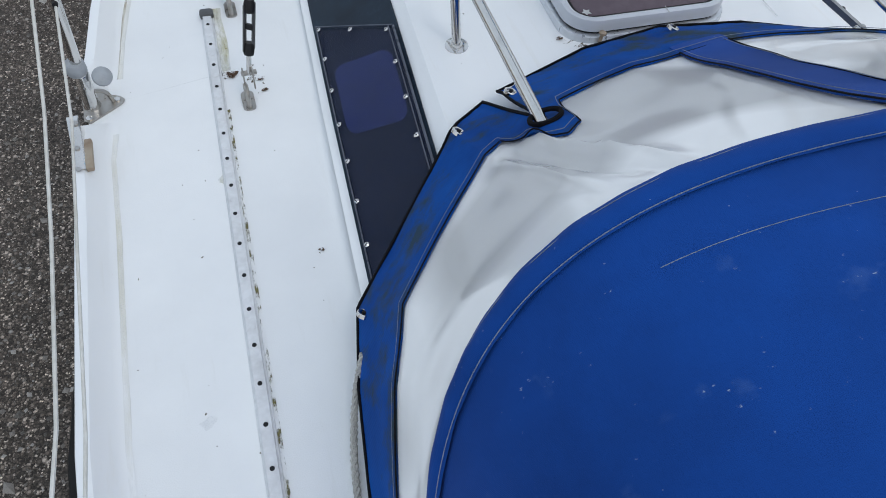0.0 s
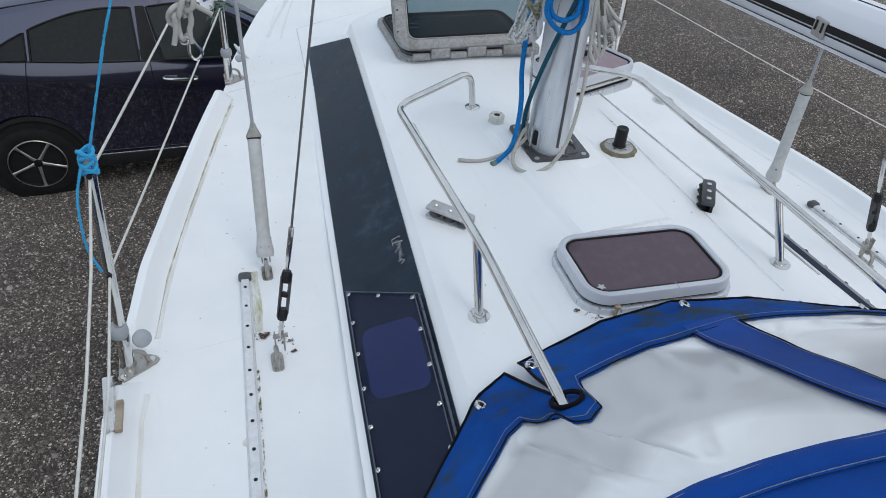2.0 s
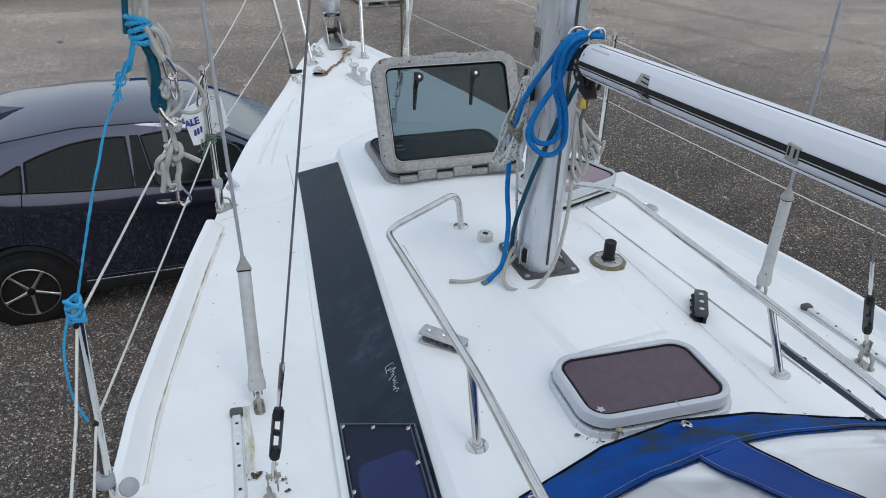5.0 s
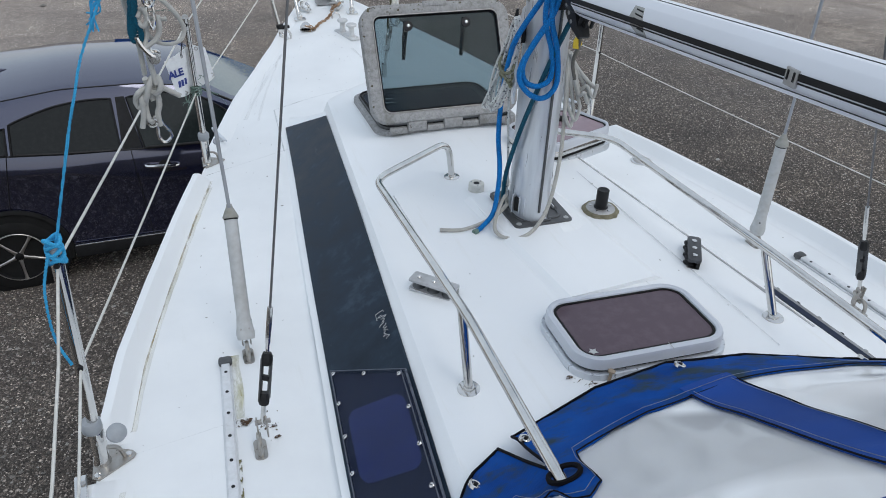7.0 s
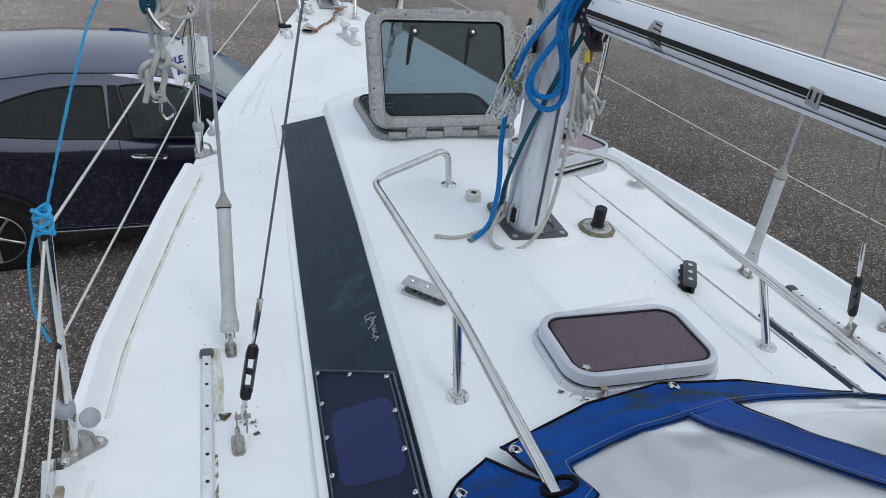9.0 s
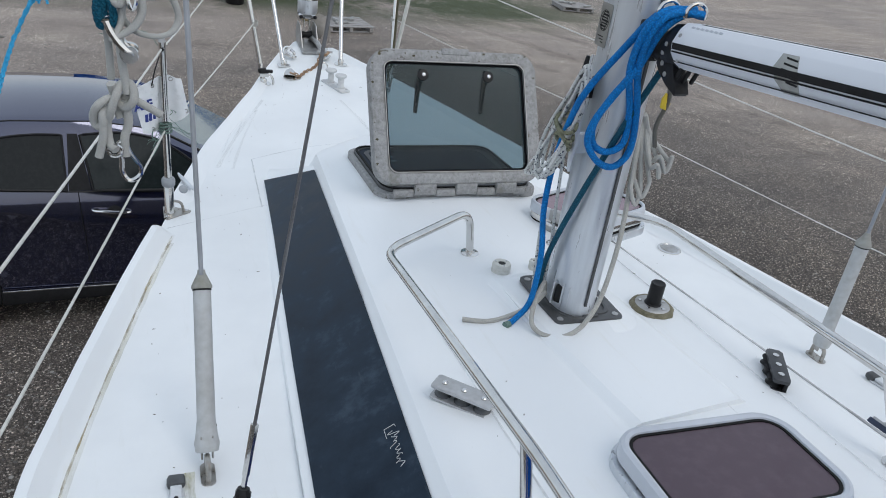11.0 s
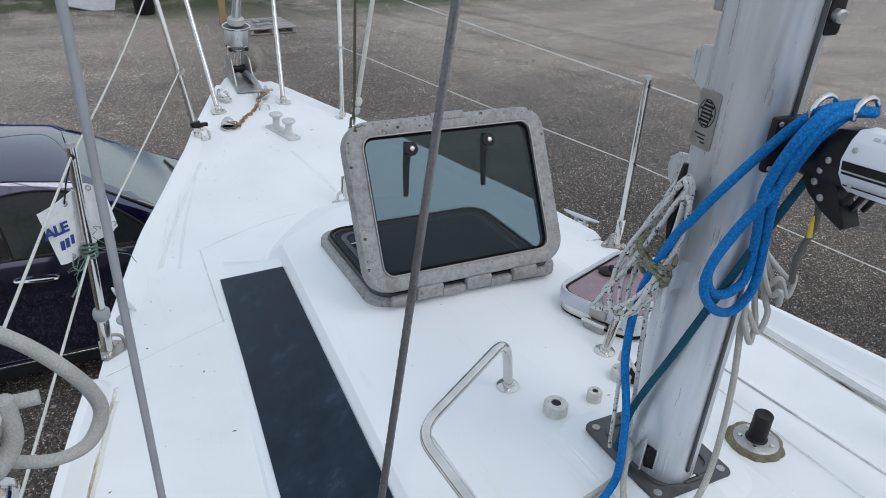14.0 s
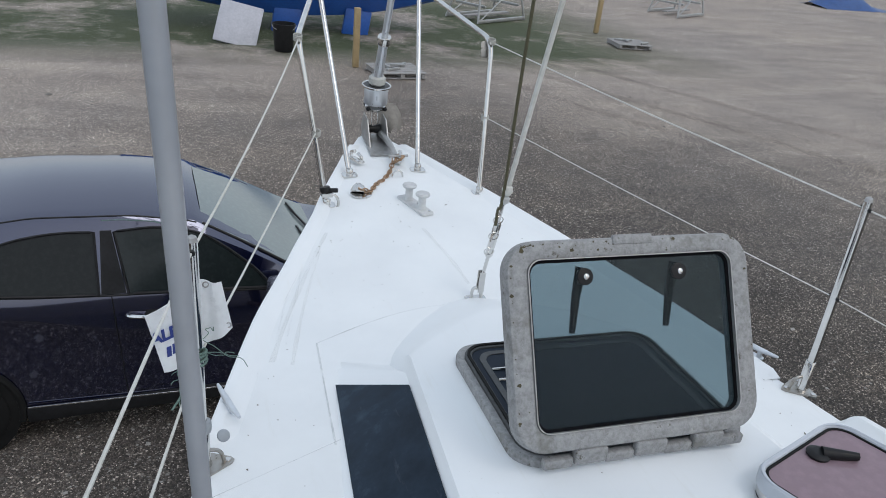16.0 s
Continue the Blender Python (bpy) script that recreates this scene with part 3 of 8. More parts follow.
def build_coachroof():
    rows = []
    for t in np.linspace(0, 1, 40):
        row = []
        # each line of the roof ends at its own station, so that the front corner is cut off slantwise
        for k in range(19):
            m, sg = (k, 1) if k < 10 else (18 - k, -1)
            end = (2.27, 2.25, 2.20, 1.97, 2.005, 2.03, 2.06, 2.12, 2.18, 2.20)[m]
            y = -1.7 + (end + 1.7) * t
            jn, f, h, e = roof_lines(y)
            half = [jn, (f[0] - 0.02, f[1] - 0.012), f, h, (e[0] - 0.012, e[1] - 0.004), (e[0] + 0.012, e[1] + 0.003)]
            x, z = half[m] if m < 6 else (lambda q: (e[0] * q, roof_z(e[0] * q, y)))((0.85, 0.6, 0.3, 0)[m - 6])
            row.append((sg * x, y, z))
        rows.append(row)
    # the front slopes down to the foredeck, furthest forward amidships
    last = rows[-1]
    for t in (0.12, 0.5, 1.0):
        row = []
        for x, y, z in last:
            edge = abs(x) / 0.6
            reach = 0.30 * (1 - min(1, edge) ** 2) + 0.05
            yy = y + reach * t
            xx = x * (1 - 0.03 * t)
            row.append((xx, yy, z + (deck_z(xx, yy) - 0.004 - z) * (t if t != 0.12 else 0.06)))
        rows.append(row)
    bm = bm_grid(rows)
    bmesh.ops.recalc_face_normals(bm, faces=bm.faces)
    roof = part("coachroof", bm, GEL, YACHT, "low white moulded cabin roof with sloping sides", sharp=25)
    # raised flat from the mast towards the skylight
    pad = [(-0.115, 0.86), (0.17, 0.86), (0.21, 0.25), (-0.065, 0.22)]
    b = bmesh.new()
    lo = [b.verts.new((x + (-0.03 if x < 0 else 0.03), y, roof_z(x, y) - 0.004)) for x, y in pad]
    hi = [b.verts.new((x, y, roof_z(x, y) + 0.012)) for x, y in pad]
    b.faces.new(hi)
    for i in range(4):
        b.faces.new((lo[i], lo[(i + 1) % 4], hi[(i + 1) % 4], hi[i]))
    bmesh.ops.recalc_face_normals(b, faces=b.faces)
    part("mast_pad", b, GEL, roof, smooth=False)
    return roof


ROOF = build_coachroof()


# ---- window strip on the port side ----
def strip_row(y, lift, a=0.0, b=1.0):
    _, f, h, _ = roof_lines(y)
    n = Vector((-(h[1] - f[1]), 0, h[0] - f[0])).normalized()
    if n.z < 0:
        n = -n
    lo, hi = Vector((f[0], y, f[1])), Vector((h[0], y, h[1]))
    return [lo + (hi - lo) * a + n * lift, lo + (hi - lo) * b + n * lift]


def skew(y0, y1, k, a=0.0, b=1.0, lift=0.004, n=24, k0=0.0):
    """Rows along the strip; its forward end is cut square to the strip."""
    rows = []
    for i in range(n + 1):
        t = i / n
        row = []
        for c in (a, b):
            y = (y0 - 0.2 * c * k0) * (1 - t) + (y1 - 0.2 * c * k) * t
            p = strip_row(y, lift, c, c)[0]
            row.append(p)
        rows.append(row)
    return rows


def build_strip(label):
    strip = thing("window_strip", (-0.6, 0.9, 2.9), label, "cabin window")
    part("dark_panel", thicken(bm_grid(skew(-1.6, 2.12, 1.0, 0.0, 1.0, lift=0.005, n=40)), 0.004), DARK_STRIP, strip, "scuffed matt charcoal panel", sharp=20)
    part("backing", bm_grid(skew(-1.6, 0.296, 0.9, 0.065, 0.955, 0.0078, k0=0.0)), BACKING, strip)
    pane = part("acrylic_pane", thicken(bm_grid(skew(-1.6, 0.306, 0.9, 0.052, 0.968, 0.0145)), 0.005), PANE, strip, "glossy navy tinted acrylic pane")
    for c in (0.060, 0.905, 0.960):
        edge = [strip_row(y, 0.0152, c)[0] for y in np.linspace(-1.6, 0.30 - 0.18 * c, 12)]
        part("pane_rim", bm_tube(edge, 0.0016 if c < 0.95 else 0.0032, 6), PANE_EDGE, pane, "pale cut edge of the pane" if c > 0.95 else "")
    part("pane_rim", bm_tube([strip_row(0.305 - 0.18 * c, 0.0150, c)[0] for c in (0.055, 0.5, 0.965)], 0.0016, 6), PANE_EDGE, pane)
    # round-cornered window seen through the pane
    win = [strip_row(-0.020 + 0.238 * py - 0.05 * px, 0.0092, 0.50 + 0.70 * px)[0] for px, py in rrect(1, 1, 0.17)]
    bm = bmesh.new()
    bm.faces.new([bm.verts.new(p) for p in win])
    part("inner_window", bm, INNER_WINDOW, strip, "violet tinted inner window")
    spots = [(0.278 - 0.116 * k, 0.085) for k in range(16)] + [(0.132 - 0.118 * k, 0.872) for k in range(15)] + [(0.208, 0.465)]
    for y, c in spots:
        p = strip_row(y, 0.0152, c)[0]
        sc = part("screw", bm_lathe([(0.0062, -0.003), (0.0062, 0.0), (0.0045, 0.0016)], p, (-0.55, 0, 0.83), 12), STEEL, pane)
        part("screw_slot", bm_box(p + Vector((-0.0010, 0, 0.0014)), (0.0015, 0.0082, 0.0012), 0, Matrix.Rotation(y * 40, 4, Vector((-0.55, 0, 0.83)).normalized())), BLACK, sc)
    # illegible maker's script: a pale squiggle with a hooked frame
    for k in range(7):
        q = []
        for i in range(9):
            a = i / 8
            u = 0.865 - (0.06 if k == 0 else 0.026) * math.sin(a * 6.28 + k * 1.3) - (0.05 if k in (2, 5) else 0) * a
            q.append(strip_row(0.385 - 0.0145 * k - 0.016 * a, 0.0104, u)[0])
        part("script_mark", bm_tube(q, 0.0008, 5), PVC, strip, "pale script lettering")
    part("script_mark", bm_tube([strip_row(y, 0.0104, u)[0] for y, u in ((0.372, 0.79), (0.400, 0.79), (0.400, 0.90), (0.392, 0.905))], 0.0009, 5), PVC, strip)
    return strip


PANE_EDGE = surface("cut_acrylic_edge", (0.10, 0.115, 0.15), (0.05, 0.06, 0.085), 0.35, 0, 40, 9, 0.6, 0.02)
PANE = tinted("navy_acrylic", (0.80, 0.83, 0.90), 0.16, (0.012, 0.014, 0.03))
INNER_WINDOW = surface("violet_window", (0.070, 0.098, 0.28), (0.05, 0.07, 0.20), 0.4, 0, 30, 6, 0.5, 0.02)
BACKING = surface("pane_backing", (0.030, 0.043, 0.082), (0.015, 0.022, 0.044), 0.5)
build_strip("long charcoal acrylic window strip along the cabin side")


def build_starboard_pane():
    """The far side's acrylic pane, of which the upper edge stands above the roof line."""
    w = thing("window_strip", (0.55, -0.2, 3.03), "dark acrylic window panel along the starboard cabin side", "cabin window")
    a, b = Vector((0.528, 0.165, 3.044)), Vector((0.580, -0.75, 3.098))
    d = (b - a).normalized()
    n = Vector((0.62, 0.0, 0.78))
    side = d.cross(n).normalized()
    side = side if side.x > 0 else -side
    def bar(o, w0, w1, h0, h1):
        rows = [[p + side * w0 + n * h0, p + side * w0 + n * h1, p + side * w1 + n * h1, p + side * w1 + n * h0] for p in (a + d * o, a.lerp(b, 0.5), b)]
        q = bm_grid(rows, close_v=True)
        q.faces.new(q.verts[:4])
        bmesh.ops.recalc_face_normals(q, faces=q.faces)
        return q
    part("acrylic_pane", bar(0, -0.004, 0.13, -0.008, 0.004), BACKING, w, "dark tinted acrylic panel")
    rail = part("edge_bar", bar(0.004, -0.002, 0.017, 0.004, 0.010), GALV, w, "grey alloy edge bar")
    for k in range(11):
        p = a + d * (0.03 + 0.075 * k) + side * 0.0075 + n * 0.010
        part("screw", bm_lathe([(0.0055, -0.002), (0.0055, 0.002), (0.003, 0.0035)], p, n, 10), BLACK if k % 2 else STEEL, rail)


build_starboard_pane()


# ---- sprayhood ----
HOOD_BASE = [(-0.90, -1.30, 2.965), (-0.868, -0.95, 2.965), (-0.835, -0.72, 2.975), (-0.800, -0.57, 2.99), (-0.55, -0.315, 3.125), (-0.43, -0.25, 3.136), (-0.2, -0.178, 3.146), (0.0, -0.155, 3.149)]


def hood_base(u):
    """Foot of the hood, u from -1 (port) to 1."""
    k = [Vector(p) for p in HOOD_BASE]
    t = (1 - abs(u)) * (len(k) - 1)
    i = min(int(t), len(k) - 2)
    p = k[i].lerp(k[i + 1], t - i)
    return Vector((p.x if u <= 0 else -p.x, p.y, p.z))


def hood_hoop(u):
    """Front hoop of the hood."""
    th = radians(90) * (1 - abs(u)) ** 0.85
    cs, sn = math.cos(th) ** 0.595, math.sin(max(th, 0.02)) ** 0.595
    x, z = -0.832 * cs, 2.95 + 0.725 * sn
    y = -1.414 + 0.745 * (z - 2.95) + 0.157 * cs * cs
    return Vector((x if u <= 0 else -x, y, z))


def hood_point(u, v, lift=0.0):
    a, b = hood_base(u), hood_hoop(u)
    p = a.lerp(b, v)
    out = Vector((0.5 * u, 0.6, 0.6)).normalized()
    sag = -0.015 * math.sin(math.pi * max(0, min(1, v)))
    # soft creases running up from the rail slit
    crease = 0.017 * math.exp(-((abs(u) - 0.40 + 0.10 * v) / 0.010) ** 2) - 0.013 * math.exp(-((abs(u) - 0.43 + 0.09 * v) / 0.012) ** 2) + 0.012 * math.exp(-((abs(u) - 0.455 + 0.06 * v) / 0.008) ** 2)
    wob = 0.012 * noise.noise((u * 7, v * 4, 3.0)) * math.sin(math.pi * max(0, min(1, v)))
    return p + out * (sag + lift + wob + crease * max(0.0, min(1.0, (v - 0.36) / 0.1, (0.97 - v) / 0.2)))


BORDER_U = [0.0, 0.065, 0.145, 0.205, 0.255, 0.268, 0.278, 0.312, 0.345, 0.365, 0.385, 0.44, 0.49, 0.545, 0.615, 0.715, 0.83, 1.0]
BORDER_V = [0.24, 0.24, 0.27, 0.28, 0.28, 0.36, 0.49, 0.52, 0.48, 0.42, 0.29, 0.32, 0.34, 0.37, 0.39, 0.42, 0.43, 0.45]


def build_hood():
    hood = thing("sprayhood", (0, -0.8, 3.0), "royal blue canvas sprayhood with clear windows, weathered", "sprayhood")
    us = np.linspace(-1, 1, 161)
    # clear front, one skin a side of the middle seam
    for s in (-1, 1):
        uu = [u for u in us if u * s >= 0.0]
        part("window_pane", bm_grid([[hood_point(u, v) for v in np.linspace(0.2, 0.995, 30)] for u in uu]), VINYL, hood, "cloudy creased clear vinyl window")

    def border(u):
        return float(np.interp(abs(u), BORDER_U, BORDER_V))

    def low(u):
        return -0.045 if abs(u) < 0.40 else -0.045 * max(0, 1 - (abs(u) - 0.40) / 0.04)

    def slit(u, v, way):
        # the cloth parts where the grab rail comes through
        return u + way * 0.020 * max(0.0, 1 - max(v, 0) / 0.36) * math.exp(-((abs(u) - 0.30) / 0.03) ** 2)
    pieces = (((-1.0, -0.30), -1), ((-0.30, 0.30), 0), ((0.30, 1.0), 1))
    for (u0, u1), w in pieces:
        rows = []
        for u in np.linspace(u0, u1, 110):
            lo, hi = low(u), border(u)
            way = w if w else (1 if u < 0 else -1)
            rows.append([hood_point(slit(u, lo + (hi - lo) * t, way), lo + (hi - lo) * t, 0.005 + 0.0045 * noise.noise((u * 28, t * 2, 1))) for t in np.linspace(0, 1, 12)])
        part("border", thicken(bm_grid(rows), 0.003), BORDER, hood, "blue canvas border stained green with algae", sharp=70)
        way_of = lambda u: w if w else (1 if u < 0 else -1)
        edge = [hood_point(slit(u, low(u), way_of(u)), low(u), 0.007) for u in np.linspace(u0, u1, 150)]
        if u1 == -0.30 or w == 0:
            edge += [hood_point(slit(u1, v, way_of(u1)), v, 0.008) for v in np.linspace(low(u1), 0.36, 10)]
        if u0 == 0.30 or w == 0:
            edge = [hood_point(slit(u0, v, way_of(u0 + 1e-6)), v, 0.008) for v in np.linspace(0.36, low(u0), 10)] + edge
        part("binding", bm_tube(edge, 0.0032, 6), BIND, hood, "black bound edge")
        part("inner_binding", bm_tube([hood_point(u, border(u), 0.006) for u in np.linspace(u0, u1, 200)], 0.0014, 5), BIND, hood)
        part("stitching", bm_tube([hood_point(u, border(u) - 0.022, 0.0092) for u in np.linspace(u0, u1, 200)], 0.0006, 4), STITCH, hood)
    # black bound mouth of the slit round each grab rail
    for sgn in (-1, 1):
        at = Vector((sgn * 0.467, -0.486, 3.319))
        mouth = [at + Vector((0.024 * math.cos(a) + sgn * -0.004, 0.022 * math.sin(a), 0.012 - 0.012 * math.sin(a) - 0.010 * sgn * math.cos(a))) for a in np.linspace(0, 6.283, 18, endpoint=False)]
        part("slit_binding", bm_tube(mouth, 0.0048, 6, close=True), BIND, hood, "black bound slit mouth")
    # middle band from the foot up to the hoop
    def band(v, w):
        left, right = -0.052 - 0.055 * v, 0.018 - 0.08 * v
        return (left + right) / 2 + w * (right - left) / 2
    rows = [[hood_point(band(v, w), v, 0.007 + 0.002 * noise.noise((v * 20, w, 0))) for w in np.linspace(-1, 1, 7)] for v in np.linspace(0.18, 0.99, 40)]
    part("centre_band", thicken(bm_grid(rows), 0.003), CANVAS, hood, "blue canvas centre band", sharp=70)
    for w in (-1, 1):
        part("inner_binding", bm_tube([hood_point(band(v, w), v, 0.008) for v in np.linspace(0.24, 0.98, 40)], 0.0014, 5), BIND, hood)
        part("stitching", bm_tube([hood_point(band(v, w * 0.84), v, 0.0115) for v in np.linspace(0.24, 0.98, 40)], 0.0006, 4), STITCH, hood)

    # the top, from the hoop aft, with a padded front seam
    def top_point(u, k):
        h = hood_hoop(u)
        up = max(0, (h.z - 3.0) / 0.7)
        return Vector((h.x * (1 + 0.03 * k), h.y - 1.15 * k - 0.35 * k * (h.y + 0.86), h.z + 0.085 * math.sin(k * 1.9) * up))
    rows = [[top_point(u, k) + Vector((0, 0, 0.009 * noise.noise((u * 4, k * 5, 0)) * min(1, k * 6))) for k in np.linspace(0, 1, 30)] for u in us]
    part("top_panel", thicken(bm_grid(rows), 0.004), CANVAS, hood, "faded royal blue canvas top with white specks", sharp=60)

    def hem(u, t, puff):
        h, nx = hood_hoop(u), top_point(u, 0.05)
        out = Vector((h.x * 0.8, 0.1, max(0.15, h.z - 3.1))).normalized()
        return h + (nx - h).normalized() * t + out * puff
    rows = [[hem(u, 0.036 * t - 0.006, 0.009 * math.sin(math.pi * t) + 0.004 + 0.002 * noise.noise((u * 22, t, 5))) for t in np.linspace(0, 1, 8)] for u in us]
    part("front_hem", bm_grid(rows), CANVAS, hood, "rolled front hem over the hoop", sharp=70)
    for t, p in ((0.002, 0.009), (0.030, 0.009)):
        part("stitching", bm_tube([hem(u, t, p) for u in us], 0.0006, 4), STITCH, hood)
    part("top_seam", bm_tube([top_point(-0.42 + 0.42 * t, 0.080 + 0.02 * t) + Vector((0, 0, 0.007)) for t in np.linspace(0, 1, 20)], 0.0005, 4), STITCH, hood)
    for u, v in ((-0.585, 0.06), (-0.42, 0.05), (-0.275, 0.04), (-0.005, 0.03), (0.275, 0.04), (0.42, 0.05), (0.585, 0.06)):
        p = hood_point(u, v, 0.009)
        n = (hood_point(u + 0.01, v) - p).cross(hood_point(u, v + 0.02) - p).normalized()
        if n.z < 0:
            n = -n
        f = part("fastener", bm_lathe([(0.0135, -0.003), (0.0135, 0.003), (0.0115, 0.0048), (0.0085, 0.0042), (0.0075, 0.0015)], p, n, 18), STEEL, hood, "grey metal turn-button fastener")
        part("turn_button", bm_lathe([(0.0040, 0.001), (0.0040, 0.006), (0.0025, 0.007)], p, n, 10), BLACK, f)
    return hood


STITCH = surface("pale_thread", (0.24, 0.28, 0.35), (0.03, 0.06, 0.14), 0.8, 0, 260, 8, 0.9)
build_hood()


# ---- grab rails ----
def build_rail(points, posts, label):
    rail = thing("grab_rail", points[0], label, "grab rail", "coachroof grab rails")
    part("tube", bm_tube(rounded(points, 0.062, 8), 0.0112, 16), STEEL, rail)
    feet = [points[0]] + [b for _, b in posts]
    for a, b in posts:
        part("post", bm_tube([a, b], 0.0105, 12), STEEL, rail)
    for f in feet:
        part("foot", bm_lathe([(0.027, -0.004), (0.027, 0.003), (0.022, 0.005), (0.014, 0.006), (0.0125, 0.012)], f, (0, 0, 1), 16), STEEL, rail)
    return rail


build_rail([(-0.115, 1.044, roof_z(0.115, 1.044)), (-0.13, 1.05, 3.164), (-0.435, 0.86, 3.156), (-0.44, 0.0, 3.262), (-0.475, -0.62, 3.335), (-0.475, -0.9, 3.35)],
           [((-0.437, 0.06, 3.25), (-0.437, -0.012, roof_z(0.437, 0)))], "polished stainless grab rail bent across the cabin roof")
build_rail([(0.185, 1.075, roof_z(0.185, 1.075)), (0.225, 1.085, 3.155), (0.405, 0.88, 3.19), (0.41, 0.107, 3.233), (0.41, -0.338, 3.252), (0.42, -0.9, 3.27)],
           [((0.41, 0.10, 3.232), (0.417, 0.01, roof_z(0.417, 0)))], "polished stainless grab rail on the starboard cabin edge")


# ---- mast and boom ----
def mast_ring(z, cx=0.022, cy=0.702, a=0.056, b=0.078, n=28):
    out = []
    for i in range(n):
        t = 2 * math.pi * i / n
        c, s = math.cos(t), math.sin(t)
        out.append((cx + a * math.copysign(abs(c) ** 0.8, c), cy + b * math.copysign(abs(s) ** 0.9, s), z))
    return out


def build_mast():
    mast = thing("mast", (0.022, 0.7, 3.05), "silver anodised aluminium mast standing on the cabin roof", "mast")
    bm = bm_grid([mast_ring(z) for z in (3.05, 3.2, 3.6, 4.2, 6, 11.5)], close_v=True)
    bmesh.ops.recalc_face_normals(bm, faces=bm.faces)
    part("tube", bm, ALLOY, mast)
    part("sail_groove", bm_box((0.022, 0.622, 7.3), (0.007, 0.005, 8.4), 0.001), CAST, mast, "dark sail groove")
    base = bm_plate(rrect(0.195, 0.232, 0.014), 0, 0.010, Matrix.Translation((0.040, 0.722, roof_z(0, 0.72) + 0.010)), 0.003)
    part("base_plate", base, CAST, mast, "dark cast alloy step plate")
    part("plinth", bm_plate(rrect(0.29, 0.34, 0.07, 8), -0.012, 0.009, Matrix.Translation((0.030, 0.715, roof_z(0, 0.72))) @ Matrix.Rotation(math.atan(-0.0545), 4, "X"), 0.006), GEL, mast, "raised white moulded mast plinth")
    ex = Matrix.Translation((-0.022, 0.668, 3.112)) @ Matrix.Rotation(radians(38), 4, "Z")
    slot = part("heel_slot", bm_box((0, 0, 0), (0.020, 0.036, 0.050), 0.004, ex), BLACK, mast, "dark halyard exit slot")
    for k in (-0.021, -0.004, 0.021):
        part("exit_cheek", bm_box(ex @ Vector((-0.004, k, 0.002)), (0.026, 0.004, 0.062), 0.0015, ex.to_3x3().to_4x4()), ALLOY, slot, "pale alloy sheave cheek")
    part("heel_casting", bm_grid([[(0.022 + (x - 0.022) * q, 0.702 + (y - 0.702) * q, z) for x, y, _ in mast_ring(0)] for z, q in ((3.045, 1.14), (3.066, 1.13), (3.070, 1.03))], close_v=True), CAST, mast)
    zp = roof_z(0, 0.72) + 0.020
    part("plate_rib", bm_ring(rrect(0.150, 0.186, 0.03), rrect(0.130, 0.166, 0.024), 0, 0.004, Matrix.Translation((0.040, 0.722, zp)), 0.0015), CAST, mast, "raised rib on the step plate")
    for x, y in ((-0.040, 0.625), (0.120, 0.625), (-0.040, 0.818), (0.120, 0.818)):
        part("bolt", merge(bm_lathe([(0.0085, 0), (0.0085, 0.0015), (0.005, 0.0025)], (x, y, zp), (0, 0, 1), 14), bm_box((x, y, zp + 0.0026), (0.010, 0.0018, 0.0012), 0, Matrix.Rotation(0.6, 4, "Z"))), GALV, mast)
    for x, y, turn in ((0.108, 0.700, 90), (-0.030, 0.745, 90), (0.045, 0.628, 0), (0.045, 0.816, 0)):
        r = Matrix.Translation((x, y, zp)) @ Matrix.Rotation(radians(turn), 4, "Z")
        tang = part("slotted_tang", bm_ring(rrect(0.044, 0.020, 0.005), rrect(0.030, 0.009, 0.003), -0.001, 0.006, r, 0.0015), CAST, mast, "cast tang with a slot")
        part("pin", bm_tube([r @ Vector((-0.014, 0, 0.004)), r @ Vector((0.010, 0, 0.004))], 0.0032, 8), STEEL, tang)
    m = Matrix.Translation((-0.0340, 0.730, 3.766)) @ Matrix.Rotation(radians(90), 4, "Y") @ Matrix.Rotation(radians(180), 4, "X")
    plaque = part("plaque", bm_plate(rrect(0.092, 0.044, 0.005), 0, 0.0015, m), PLAQUE, mast, "worn silver maker's plaque with a globe drawing")
    pm = m @ Matrix.Translation((-0.010, 0, 0.0))
    ink = [bm_tube([pm @ Vector((0.022 * math.sin(t), w * math.cos(t), 0.0018)) for t in np.linspace(0, 6.283, 28, endpoint=False)], 0.0007, 4, close=True) for w in (0.017, 0.010)]
    for k in range(7):
        q = -0.018 + 0.006 * k
        h = 0.016 * math.sqrt(max(0.05, 1 - (q / 0.022) ** 2))
        ink.append(bm_box(pm @ Vector((q, 0.003 * math.sin(k * 2.3), 0.0017)), (0.0006, 1.5 * h, 0.0026 + 0.0012 * (k % 2)), 0))
    for k in range(3):
        ink.append(bm_box(m @ Vector((0.024 + 0.006 * k, 0.004 * k - 0.004, 0.0017)), (0.0006, 0.022 - 0.006 * k, 0.0022), 0))
    part("plaque_print", merge(*ink), BLACK, plaque, "worn black globe print")
    # cleats on both faces
    for s, y, z in ((-1, 0.722, 3.63), (-1, 0.70, 3.505), (1, 0.72, 3.50)):
        x = 0.022 + s * 0.056
        c = [(x + s * 0.028, y, z + 0.07), (x + s * 0.030, y, z + 0.03), (x + s * 0.024, y, z), (x + s * 0.030, y, z - 0.03), (x + s * 0.028, y, z - 0.07)]
        part("cleat", merge(bm_tube(spline(c), [0.004 + 0.005 * math.sin(math.pi * i / 24) for i in range(25)], 8), bm_box((x + s * 0.01, y, z), (0.03, 0.014, 0.05), 0.004)), BLACK if z > 3.6 else ALLOY, mast, "halyard cleat")
